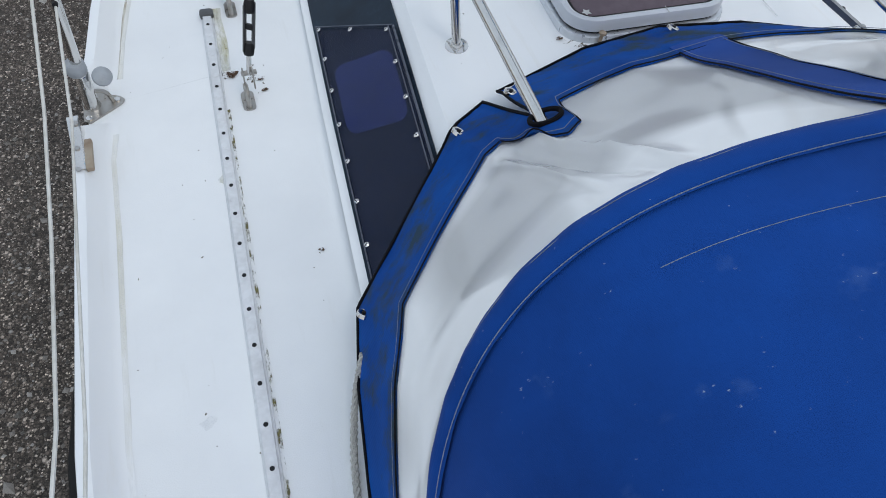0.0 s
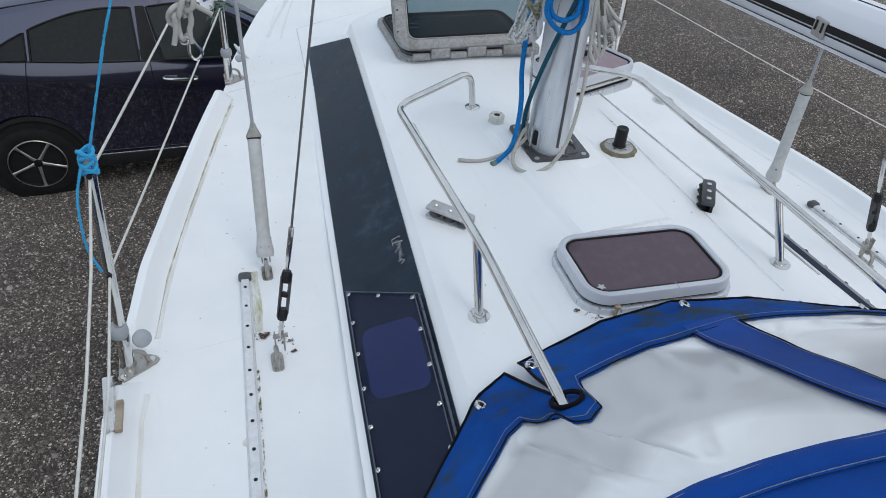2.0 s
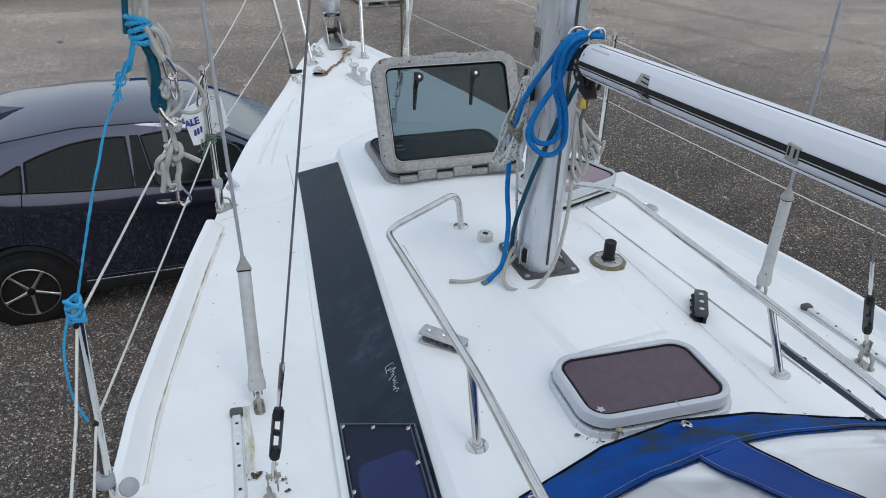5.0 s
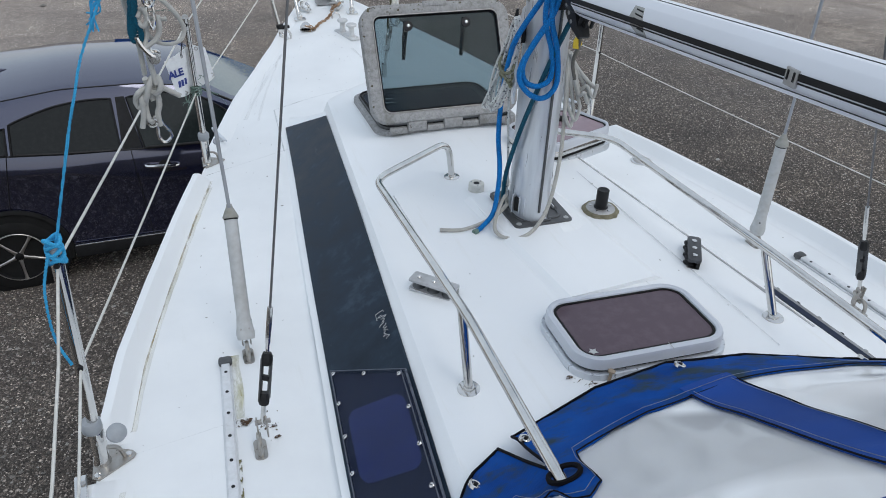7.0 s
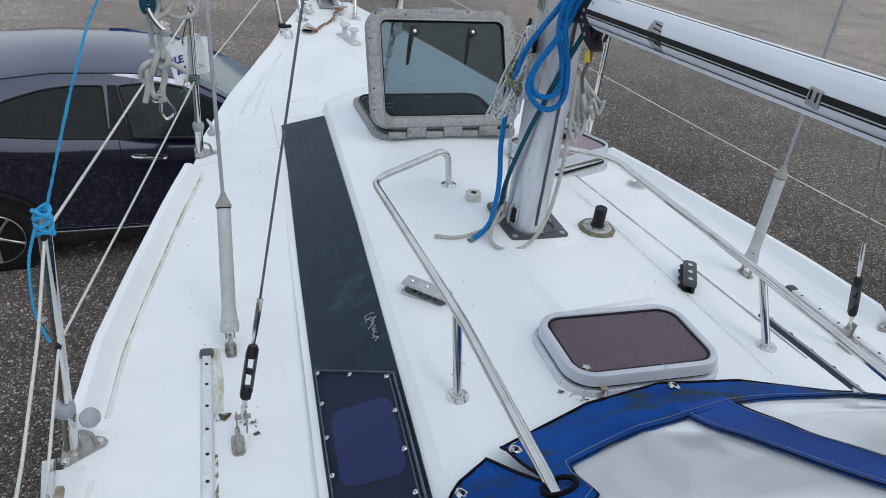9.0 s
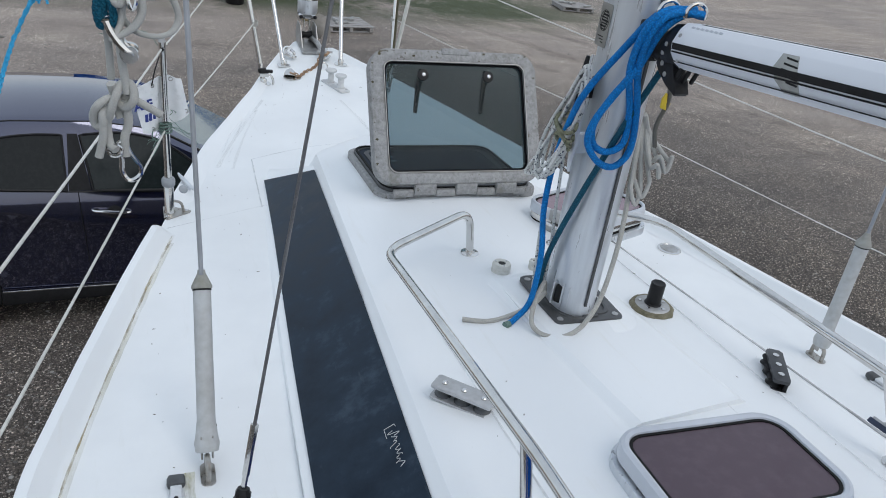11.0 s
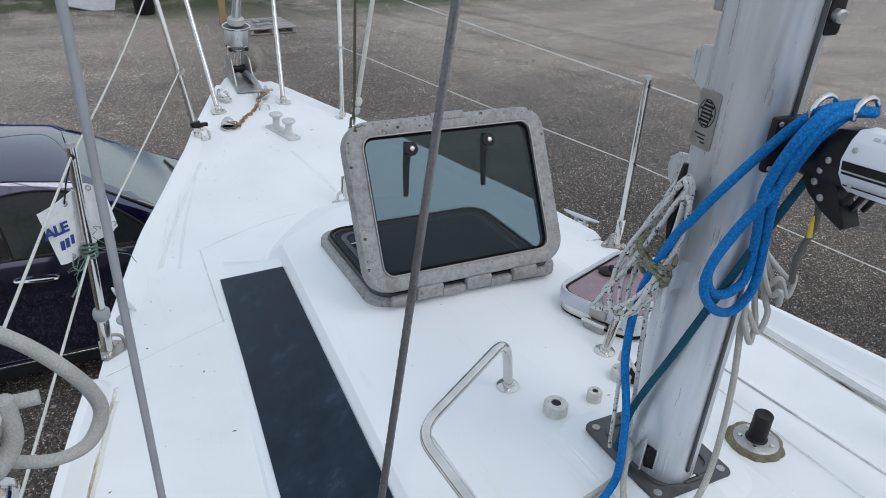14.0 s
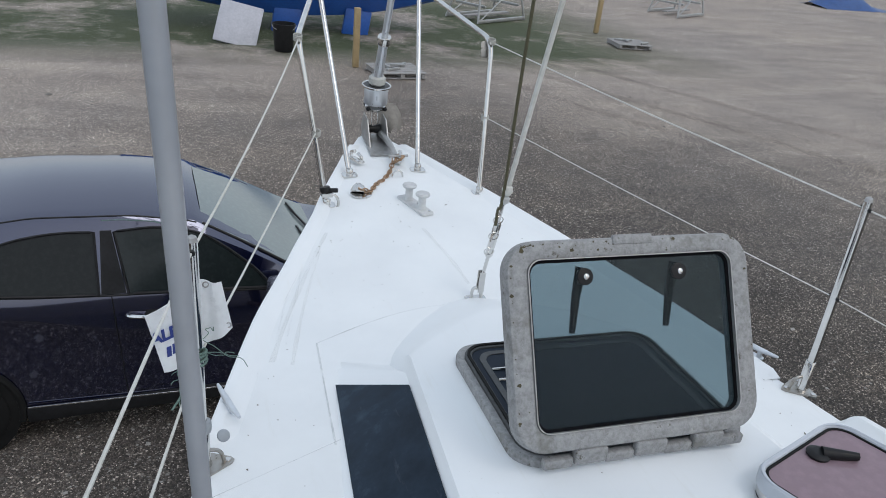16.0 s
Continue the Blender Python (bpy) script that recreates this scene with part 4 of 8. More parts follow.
    # gooseneck fitting
    part("gooseneck_plate", bm_box((0.012, 0.621, 3.762), (0.058, 0.014, 0.085), 0.005), BLACK, mast)
    for x, z in ((-0.010, 3.796), (-0.010, 3.728), (0.034, 3.796), (0.034, 3.728)):
        part("rivet", bm_lathe([(0.004, 0), (0.004, 0.002), (0.002, 0.003)], (x, 0.614, z), (0, -1, 0), 8), GALV, mast)
    part("halyard_slot", bm_box((0.075, 0.66, 4.05), (0.004, 0.02, 0.09), 0.002), BLACK, mast)
    part("winch_pad", bm_box((0.050, 0.632, 3.95), (0.034, 0.02, 0.07), 0.006), BLACK, mast)
    part("pad_knob", bm_lathe([(0.009, 0), (0.010, 0.012), (0.007, 0.015)], (0.046, 0.622, 3.945), (-0.2, -1, 0), 12), GALV, mast)
    # spreader-root rubber boot and conduit on the fore side
    for z in (3.655, 3.835):
        lm = Matrix.Translation((-0.004, 0.782, z)) @ Matrix.Rotation(radians(90), 4, "Y")
        part("lug", bm_plate([(-0.034, -0.012), (-0.030, 0.012), (-0.018, 0.026), (0.0, 0.031), (0.022, 0.024), (0.034, 0.004), (0.036, -0.012)], -0.004, 0.004, lm, 0.0025), ALLOY, mast, "rounded pale alloy lug on the fore side")
    part("track_cover", bm_tube([(0.0, 0.782, 3.92), (0.0, 0.782, 4.7)], 0.013, 10), GALV, mast, "grey luff track end")
    return mast


CAST = surface("cast_alloy_dark", (0.12, 0.125, 0.13), (0.06, 0.06, 0.06), 0.55, 0.5, 60, 12, 0.6)
PLAQUE = surface("plaque_metal", (0.42, 0.42, 0.40), (0.2, 0.2, 0.19), 0.4, 0.7, 50, 18, 0.9)
BOOM_WHITE = smooth_paint("boom_paint", (0.72, 0.745, 0.79), 0.3)
build_mast()


def build_boom():
    a, d = Vector((0.021, 0.50, 3.782)), Vector((0.0, -1.0, 0.108)).normalized()
    boom = thing("boom", a, "white and silver aluminium boom with black stripes, swung aft", "boom")
    side = Vector((1, 0, 0))
    up = side.cross(d)
    up = up if up.z > 0 else -up

    def at(t, x, z):
        return a + d * t + side * x + up * z
    half = [(-0.015, 0.043), (-0.018, 0.0425), (-0.031, 0.031), (-0.033, 0.028), (-0.044, 0.007), (-0.0445, 0.004), (-0.043, -0.013), (-0.030, -0.032), (-0.014, -0.0435)]
    sec = half + [(-x, z) for x, z in reversed(half)]
    bm = bm_grid([[at(t, x, z) for x, z in sec] for t in (0.0, 0.8, 1.6, 3.2)], close_v=True)
    bm.faces.new([v for v in bm.verts if (v.co - a).dot(d) < 1e-4])
    bm.faces.new([v for v in bm.verts if (v.co - a).dot(d) > 3.19])
    bmesh.ops.recalc_face_normals(bm, faces=bm.faces)
    part("spar", bm, BOOM_WHITE, boom, sharp=24)
    for (x0, z0), (x1, z1) in (((-0.0446, 0.0060), (-0.0440, -0.0060)), ((-0.0438, -0.0088), (-0.0434, -0.0118)), ((-0.0345, -0.0275), (-0.0330, -0.0295))):
        o = Vector((-0.0012, 0, 0))
        part("stripe", thicken(bm_grid([[at(t, x0, z0) + o, at(t, x1, z1) + o] for t in (0.004, 3.18)]), 0.0006), BLACK, boom, "black stripe along the side")
    part("sail_slot", bm_tube([at(t, -0.006, 0.0432) for t in (0.03, 3.18)], 0.0012, 5), BLACK, boom)
    # cast end fitting that tapers down to the gooseneck
    rows = [[at(t, x * q, z * w - o) for x, z in sec] for t, q, w, o in ((0.002, 0.96, 0.96, 0.0), (-0.03, 0.95, 0.95, 0.003), (-0.06, 0.62, 0.80, 0.012), (-0.105, 0.42, 0.5, 0.016))]
    bm = bm_grid(rows, close_v=True)
    bmesh.ops.recalc_face_normals(bm, faces=bm.faces)
    end = part("end_fitting", bm, BLACK, boom, "black cast gooseneck end fitting", sharp=30)
    for t, x, z in ((-0.018, -0.0425, 0.0), (-0.03, -0.039, -0.018)):
        part("rivet", bm_lathe([(0.0045, -0.002), (0.0045, 0.0015), (0.002, 0.0025)], at(t, x, z), (-1, 0, 0), 10), GALV, end)
    jm = Matrix.Translation(at(-0.034, -0.006, -0.034)) @ Matrix.Rotation(radians(-90), 4, "Z") @ Matrix.Rotation(radians(90), 4, "X")
    jam = part("lower_casting", bm_plate([(-0.030, 0.004), (0.022, 0.004), (0.026, -0.016), (0.040, -0.030), (0.052, -0.052), (0.046, -0.058), (0.030, -0.050), (0.012, -0.044), (-0.016, -0.030), (-0.034, -0.014)], -0.016, 0.016, jm, 0.003), BLACK, boom, "black reefing jammer block")
    for px, py in ((-0.012, -0.008), (0.004, -0.026)):
        part("bolt", bm_lathe([(0.0052, 0.014), (0.0052, 0.0175), (0.003, 0.0185)], jm @ Vector((px, py, 0)), jm.to_3x3() @ Vector((0, 0, 1)), 12), GALV, jam)
        part("bolt", bm_lathe([(0.0052, 0.014), (0.0052, 0.0175), (0.003, 0.0185)], jm @ Vector((px, py, 0)), jm.to_3x3() @ Vector((0, 0, -1)), 12), GALV, jam)
    for k in range(3):
        part("reefing_jammer", bm_box(at(0.000 + 0.010 * k, -0.014 + 0.012 * k, -0.056), (0.008, 0.008, 0.034), 0.0025, Matrix.Rotation(radians(24), 4, "X")), BLACK, boom)
    for k in range(7):
        part("name_mark", bm_box(at(0.030 + 0.013 * k, -0.0248, 0.0372), (0.0044, 0.0085, 0.0008), 0, Matrix.Rotation(radians(-40), 4, "Y")), NAME_GREY, boom, "faded grey name bar" if k == 0 else "")
    for t, x, z in ((0.012, -0.037, 0.020), (0.014, -0.034, -0.027)):
        part("rivet", bm_lathe([(0.0042, -0.002), (0.0042, 0.001), (0.002, 0.002)], at(t, x, z), (-1, 0, 0.5), 10), GALV, boom)
    # worn badge sticker that wraps the side
    rows = [[at(0.30 + 0.028 * q * math.cos(w) + 0.010 * w, *np.array(p) * 1.012) for q in (-1, -0.5, 0, 0.5, 1)] for p, w in zip(half[3:8], (-0.9, -0.4, 0.0, 0.4, 0.9))]
    badge = part("badge", thicken(bm_grid(rows), 0.0006), PLAQUE, boom, "worn oval badge")
    for k in range(5):
        z = 0.022 - 0.009 * k
        x = float(np.interp(z, [-0.032, -0.013, 0.005, 0.028], [-0.030, -0.043, -0.0445, -0.033])) * 1.03 - 0.0006
        part("badge_mark", bm_box(at(0.30 + 0.004 * k, x, z), (0.0012, 0.036 - 0.006 * abs(k - 2), 0.003), 0), BLACK, badge)
    e = at(0.765, -0.045, -0.004)
    clip = part("slide_clip", bm_box(e, (0.006, 0.028, 0.030), 0.002), GALV, boom, "grey track slide")
    for k in (-0.007, 0.007):
        part("slot", bm_box(e + Vector((-0.0035, k, 0.003)), (0.001, 0.004, 0.016), 0), BLACK, clip)
    return boom


NAME_GREY = smooth_paint("faded_lettering", (0.42, 0.45, 0.50), 0.5)
build_boom()


# ---- forehatch, open ----
def build_forehatch():
    hx = 0.012
    zb = roof_z(0, 1.46) + 0.008
    tilt = math.atan2(roof_z(0, 1.95) - roof_z(0, 1.46), 0.49)
    hatch = thing("forehatch", (hx, 1.46, zb), "open aluminium framed deck hatch with a smoked acrylic lid", "deck hatch")
    m = Matrix.Translation((hx + 0.024, 1.48, zb - 0.006)) @ Matrix.Rotation(tilt, 4, "X") @ Matrix.Translation((0, 0.258, 0))
    part("flange", bm_ring(rrect(0.612, 0.512, 0.075, 8), rrect(0.53, 0.43, 0.05, 8), -0.03, 0.006, m, 0.004), MOSSY, hatch, "low mossy grey alloy flange")
    part("coaming", bm_ring(rrect(0.572, 0.472, 0.065, 8), rrect(0.535, 0.435, 0.05, 8), 0.006, 0.016, m, 0.003), CAST, hatch, "dark grey alloy coaming lip")
    # a near-black sheet closes the hatch, its colour standing for the cabin's shade
    part("opening", bm_plate(rrect(0.545, 0.445, 0.05), 0.006, 0.010, m), CABIN_SHADE, hatch, "near-black sheet painted as the shaded cabin opening")
    part("seal", bm_ring(rrect(0.560, 0.460, 0.06, 8), rrect(0.546, 0.446, 0.055, 8), 0.016, 0.021, m), RUBBER, hatch)
    part("inner_frame", bm_ring(rrect(0.500, 0.400, 0.045, 8), rrect(0.468, 0.368, 0.035, 8), 0.0102, 0.0125, m), CAST, hatch, "grey inner frame")
    for y in (0.06, 0.11):
        part("vent_rod", bm_tube([m @ Vector((-0.235, y, 0.014)), m @ Vector((-0.15, y, 0.014))], 0.004, 8), STEEL, hatch)
    lm = Matrix.Translation((hx, 1.465, zb + 0.045)) @ Matrix.Rotation(radians(60), 4, "X") @ Matrix.Translation((0, 0.226, 0))
    lid = part("lid_frame", bm_ring(rrect(0.612, 0.455, 0.07, 8), rrect(0.512, 0.370, 0.030, 8), -0.024, 0.018, lm, 0.010), MOSSY, hatch, "corroded grey alloy frame crusted with lichen")
    part("lid_pane", bm_plate(rrect(0.522, 0.378, 0.032), -0.006, 0.004, lm), SMOKE, lid, "smoked acrylic pane")
    part("pane_seal", bm_ring(rrect(0.511, 0.369, 0.030), rrect(0.497, 0.355, 0.024), 0.004, 0.0085, lm), BIND, lid)
    part("inner_rim", bm_ring(rrect(0.516, 0.374, 0.032), rrect(0.511, 0.369, 0.030), 0.012, 0.019, lm), GALV, lid, "thin bright inner rim")
    for x in (-0.115, 0.125):
        part("latch_screw", bm_lathe([(0.007, 0), (0.007, 0.006), (0.004, 0.008)], lm @ Vector((x, 0.144, 0.004)), lm.to_3x3() @ Vector((0, 0, 1)), 12), STEEL, lid)
        part("latch_boss", bm_lathe([(0.019, -0.012), (0.019, 0.003), (0.012, 0.0045)], lm @ Vector((x, 0.144, 0.002)), lm.to_3x3() @ Vector((0, 0, 1)), 16), BLACK, lid)
        part("latch_handle", bm_tube([lm @ Vector((x, 0.165, -0.014)), lm @ Vector((x - 0.015, 0.10, -0.02)), lm @ Vector((x - 0.03, 0.02, -0.02))], [0.013, 0.010, 0.007], 8), BLACK, lid, "black latch lever")
    rnd = random.Random(3)
    crust = []
    for k in range(430):
        side = rnd.random()
        if side < 0.62:
            q = Vector((-0.27 + 0.54 * rnd.random() ** 1.7, 0.2185 - abs(rnd.gauss(0, 0.010)), 0.0172))
        elif side < 0.85:
            q = Vector((-0.297 + abs(rnd.gauss(0, 0.010)), rnd.uniform(-0.18, 0.18), 0.0172))
        else:
            q = Vector((0.297 - abs(rnd.gauss(0, 0.01)), rnd.uniform(-0.1, 0.19), 0.0172))
        r = 0.0016 * math.exp(rnd.gauss(0, 0.45))
        c = lm @ q
        b = bmesh.new()
        bmesh.ops.create_icosphere(b, subdivisions=1, radius=r)
        for w in b.verts:
            w.co = Vector((w.co.x * rnd.uniform(0.7, 1.8), w.co.y * rnd.uniform(0.7, 1.3), w.co.z * 0.3))
        b.transform(Matrix.Translation(c) @ Matrix.Rotation(radians(60), 4, "X"))
        crust.append(b)
    tagged(part("lichen", merge(*crust), LICHEN, lid), "dark olive lichen crust", kind="stuff")
    part("top_catch", bm_box(lm @ Vector((0.0, 0.222, 0.016)), (0.10, 0.022, 0.012), 0.004, lm.to_3x3().to_4x4()), MOSSY, lid)
    for k in range(3):
        x = -0.13 + 0.15 * k
        part("hinge", bm_box((hx + x, 1.460, zb + 0.030), (0.078, 0.024, 0.040), 0.006), MOSSY, hatch, "chalky alloy hinge knuckle")
    for x in (-0.205, -0.055, 0.095, 0.235):
        part("hinge_leaf", bm_box((hx + x, 1.462, zb + 0.016), (0.07, 0.02, 0.026), 0.005), MOSSY, hatch)
    st = [m @ Vector((-0.2, 0.05, 0.0)), m @ Vector((-0.18, 0.12, 0.03)), m @ Vector((-0.12, 0.2, 0.01))]
    part("stay", bm_tube(spline(st), 0.005, 8), BLACK, hatch)
    return hatch


def mossy_alloy():
    m, n, l, p = material("lichened_alloy")
    v = coords(n, l)
    fine = noise_tex(n, l, v, 70, 6, 0.75)
    big = noise_tex(n, l, v, 11, 6, 0.7)
    c = ramp(n, l, fine, [(0.32, (0.22, 0.22, 0.215)), (0.5, (0.32, 0.32, 0.32)), (0.72, (0.42, 0.42, 0.415))])
    c = mix(n, l, ramp(n, l, big, [(0.54, (0, 0, 0)), (0.66, (0.6, 0.6, 0.6))]), c, (0.17, 0.165, 0.14))
    rust = noise_tex(n, l, v, 34, 5, 0.7)
    c = mix(n, l, ramp(n, l, rust, [(0.62, (0, 0, 0)), (0.7, (0.8, 0.8, 0.8))]), c, (0.07, 0.055, 0.03))
    l.new(c, p.inputs["Base Color"])
    p.inputs["Metallic"].default_value = 0.15
    p.inputs["Roughness"].default_value = 0.72
    bump(n, l, fine, 0.5, 0.003, p)
    return m


FRAME_GREY = smooth_paint("painted_alloy", (0.56, 0.59, 0.64), 0.32, 0.9, 0.0, 1.5, 6)
MOSSY = mossy_alloy()
LICHEN = surface("lichen_crust", (0.10, 0.085, 0.045), (0.04, 0.035, 0.02), 0.95, 0, 300, 60, 0.8, 0.5)
SMOKE = tinted("smoked_acrylic", (0.545, 0.635, 0.665), 0.2, (0.034, 0.046, 0.054), 0.03)
CABIN_SHADE = smooth_paint("painted_cabin_shade", (0.008, 0.016, 0.030), 0.8)
build_forehatch()


# ---- skylights ----
def build_skylight(at, w, h, turn, pane, label, raised=0.0, rim=0.044, top=0.052):
    x, y = at
    z = roof_z(x, y)
    sl = -0.0545
    sky = thing("skylight", (x, y, z), label, "skylight", "coachroof skylights")
    m = Matrix.Translation((x, y, z)) @ Matrix.Rotation(turn, 4, "Z") @ Matrix.Rotation(math.atan(sl), 4, "X")
    part("base_frame", bm_ring(rrect(w + 0.016, h + 0.016, 0.075, 8), rrect(w - 0.06, h - 0.06, 0.05, 8), -0.012, 0.014, m, 0.003), ALLOY, sky, "alloy base flange")
    part("gasket", bm_ring(rrect(w - 0.012, h - 0.012, 0.064, 8), rrect(w - 0.05, h - 0.05, 0.05, 8), 0.014, 0.022, m), RUBBER, sky, "black rubber gasket")
    lid = part("lid_frame", bm_ring(rrect(w, h, 0.07, 8), rrect(w - rim, h - rim, 0.045, 8), 0.022 + raised, top + raised, m, 0.011), FRAME_GREY, sky, "rounded silver grey lid frame")
    part("pane", bm_plate(rrect(w - rim + 0.004, h - rim + 0.004, 0.045, 8), top - 0.016 + raised, top - 0.009 + raised, m), pane, lid, "smoky bronze acrylic pane")
    part("pane_seal", bm_ring(rrect(w - rim + 0.002, h - rim + 0.002, 0.045, 8), rrect(w - rim - 0.010, h - rim - 0.010, 0.04, 8), top - 0.009 + raised, top - 0.0065 + raised, m), RUBBER, lid)
    part("inside", bm_plate(rrect(w - 0.06, h - 0.06, 0.045, 8), -0.010, -0.006, m), VOID_PINK, sky)
    return sky, m


BRONZE = tinted("bronze_acrylic", (0.46, 0.36, 0.42), 0.6, (0.150, 0.108, 0.132), 0.03)
PINK = tinted("pink_acrylic", (0.66, 0.50, 0.55), 0.7, (0.36, 0.26, 0.295), 0.05)
VOID_PINK = surface("cabin_lining", (0.34, 0.29, 0.295), (0.16, 0.13, 0.135), 0.8, blot=7)
SKY_A, SKY_M = build_skylight((0.008, 0.038), 0.400, 0.262, radians(-2), BRONZE, "bronze tinted skylight in a rounded grey frame")
part("frame_joint", bm_box(SKY_M @ Vector((0.03, -0.121, 0.0524)), (0.0015, 0.022, 0.0008), 0), GALV, SKY_A)
part("maker_mark", bm_plate([(0.012 * math.cos(i * 0.628) * (1 if i % 2 else 0.55), 0.012 * math.sin(i * 0.628) * (1 if i % 2 else 0.55)) for i in range(10)], 0.0436, 0.0442, SKY_M @ Matrix.Translation((-0.15, -0.085, 0))), PVC, SKY_A)
SKY_B, SKY_MB = build_skylight((0.402, 1.255), 0.365, 0.272, radians(20), PINK, "small pink tinted skylight raised on clamp hinges", 0.026, 0.036, 0.056)
q = SKY_MB.to_3x3().to_4x4()
hinge = part("hinge", merge(bm_box(SKY_MB @ Vector((-0.181, -0.02, 0.070)), (0.026, 0.05, 0.04), 0.006, q), bm_box(SKY_MB @ Vector((-0.196, -0.02, 0.025)), (0.016, 0.06, 0.045), 0.005, q)), GALV, SKY_B, "grey clamp hinge")
part("hinge_pin", bm_tube([SKY_MB @ Vector((-0.201, -0.055, 0.042)), SKY_MB @ Vector((-0.201, 0.015, 0.042))], 0.007, 10), STEEL, hinge)
part("mid_frame", bm_ring(rrect(0.358, 0.265, 0.068, 8), rrect(0.31, 0.217, 0.05, 8), 0.026, 0.047, SKY_MB, 0.003), STEEL, SKY_B, "bright inner rim")
part("handle_knob", bm_lathe([(0.026, 0), (0.027, 0.006), (0.02, 0.011), (0.012, 0.012)], SKY_MB @ Vector((0.015, 0.080, 0.0735)), (0, 0, 1), 18), BLACK, SKY_B, "black round handle knob")
part("handle", bm_tube([SKY_MB @ Vector((0.02, 0.075, 0.080)), SKY_MB @ Vector((0.075, 0.02, 0.084))], [0.016, 0.009], 10), BLACK, SKY_B, "black inside handle")


# ---- stanchions and guard wires ----
STANCHION_TOPS = []
PLATE = surface("dull_stainless", (0.44, 0.43, 0.41), (0.30, 0.27, 0.23), 0.34, 0.9, 50, 12, 0.6, 0.05)
CLAMP_GREY = surface("blue_grey_plastic", (0.36, 0.39, 0.42), (0.28, 0.30, 0.32), 0.5, 0, 60, 9, 0.5)


def build_stanchion(x, y, label, top=0.59, lean=0.0):
    z = deck_z(x, y)
    s = 1 if x > 0 else -1
    st = thing("stanchion", (x, y, z), label, "stanchion", "guard rail stanchions")
    tip = Vector((x + s * lean, y + 0.01, z + top))
    tri = [(0.020, -0.047), (0.022, 0.045), (0.010, 0.052), (-0.064, 0.018), (-0.072, 0.008), (-0.066, -0.004), (0.006, -0.054)]
    part("base_plate", bm_plate([(x + s * a, y + b) for a, b in (tri if s > 0 else tri[::-1])], z + 0.001, z + 0.007), PLATE, st)
    for a, b in ((-0.056, 0.007), (0.010, 0.036), (0.008, -0.040)):
        part("bolt", bm_lathe([(0.008, 0), (0.008, 0.004), (0.004, 0.006)], (x + s * a, y + b, z + 0.006), (0, 0, 1), 8), STEEL, st)
    part("brace", bm_tube(rounded([(x - s * 0.048, y + 0.004, z + 0.006), (x - s * 0.040, y + 0.002, z + 0.045), (x - s * 0.008, y, z + 0.052)], 0.02), 0.005, 8), PLATE, st)
    if s < 0:
        part("fairlead_clamp", bm_lathe([(0.019, -0.016), (0.022, -0.012), (0.023, 0), (0.022, 0.012), (0.019, 0.016)], (x, y, z + 0.125), (0, 0, 1), 12), CLAMP_GREY, st, "blue-grey plastic fairlead clamp")
    if s < 0:
        g = 1.0 if x < -1.1 else 0.7
        part("fairlead_wheel", bm_lathe([(0.004 * g, -0.012 * g), (0.015 * g, -0.010 * g), (0.022 * g, -0.004 * g), (0.022 * g, 0.004 * g), (0.015 * g, 0.010 * g), (0.004 * g, 0.012 * g)], (x - s * 0.048, y - 0.012, z + 0.100), (0.35, -0.5, 0.8), 18), CLAMP_GREY, st, "grey plastic line guide")
    part("socket", bm_lathe([(0.020, 0), (0.020, 0.005), (0.0165, 0.012), (0.0165, 0.10), (0.014, 0.103)], (x, y, z + 0.004), tip - Vector((x, y, z)), 14), STEEL, st)
    part("tube", bm_tube([(x, y, z + 0.05), tip], 0.0125, 12), STEEL, st)
    part("cap", bm_lathe([(0.0125, 0), (0.010, 0.01), (0.004, 0.014)], tip, (0, 0, 1), 12), GALV, st)
    for t in (0.52, 0.965):
        p = Vector((x, y, z)).lerp(tip, t)
        part("wire_ferrule", bm_tube([p + Vector((0, -0.018, 0)), p + Vector((0, 0.018, 0))], 0.006, 8), BLACK, st)
    STANCHION_TOPS.append((Vector((x, y, z)).lerp(tip, 0.52), Vector((x, y, z)).lerp(tip, 0.965)))
    return st


ST_P1 = build_stanchion(-1.256, 0.185, "stainless stanchion with a blue rope knotted round its top", 0.575, -0.03)
ST_P2 = build_stanchion(-0.925, 1.850, "stainless stanchion carrying the sale notice", 0.61)
ST_S2 = build_stanchion(0.893, 1.866, "stainless stanchion on the starboard deck edge", 0.645)
ST_S1 = build_stanchion(1.165, 0.205, "stainless stanchion on the starboard side deck", 0.56)


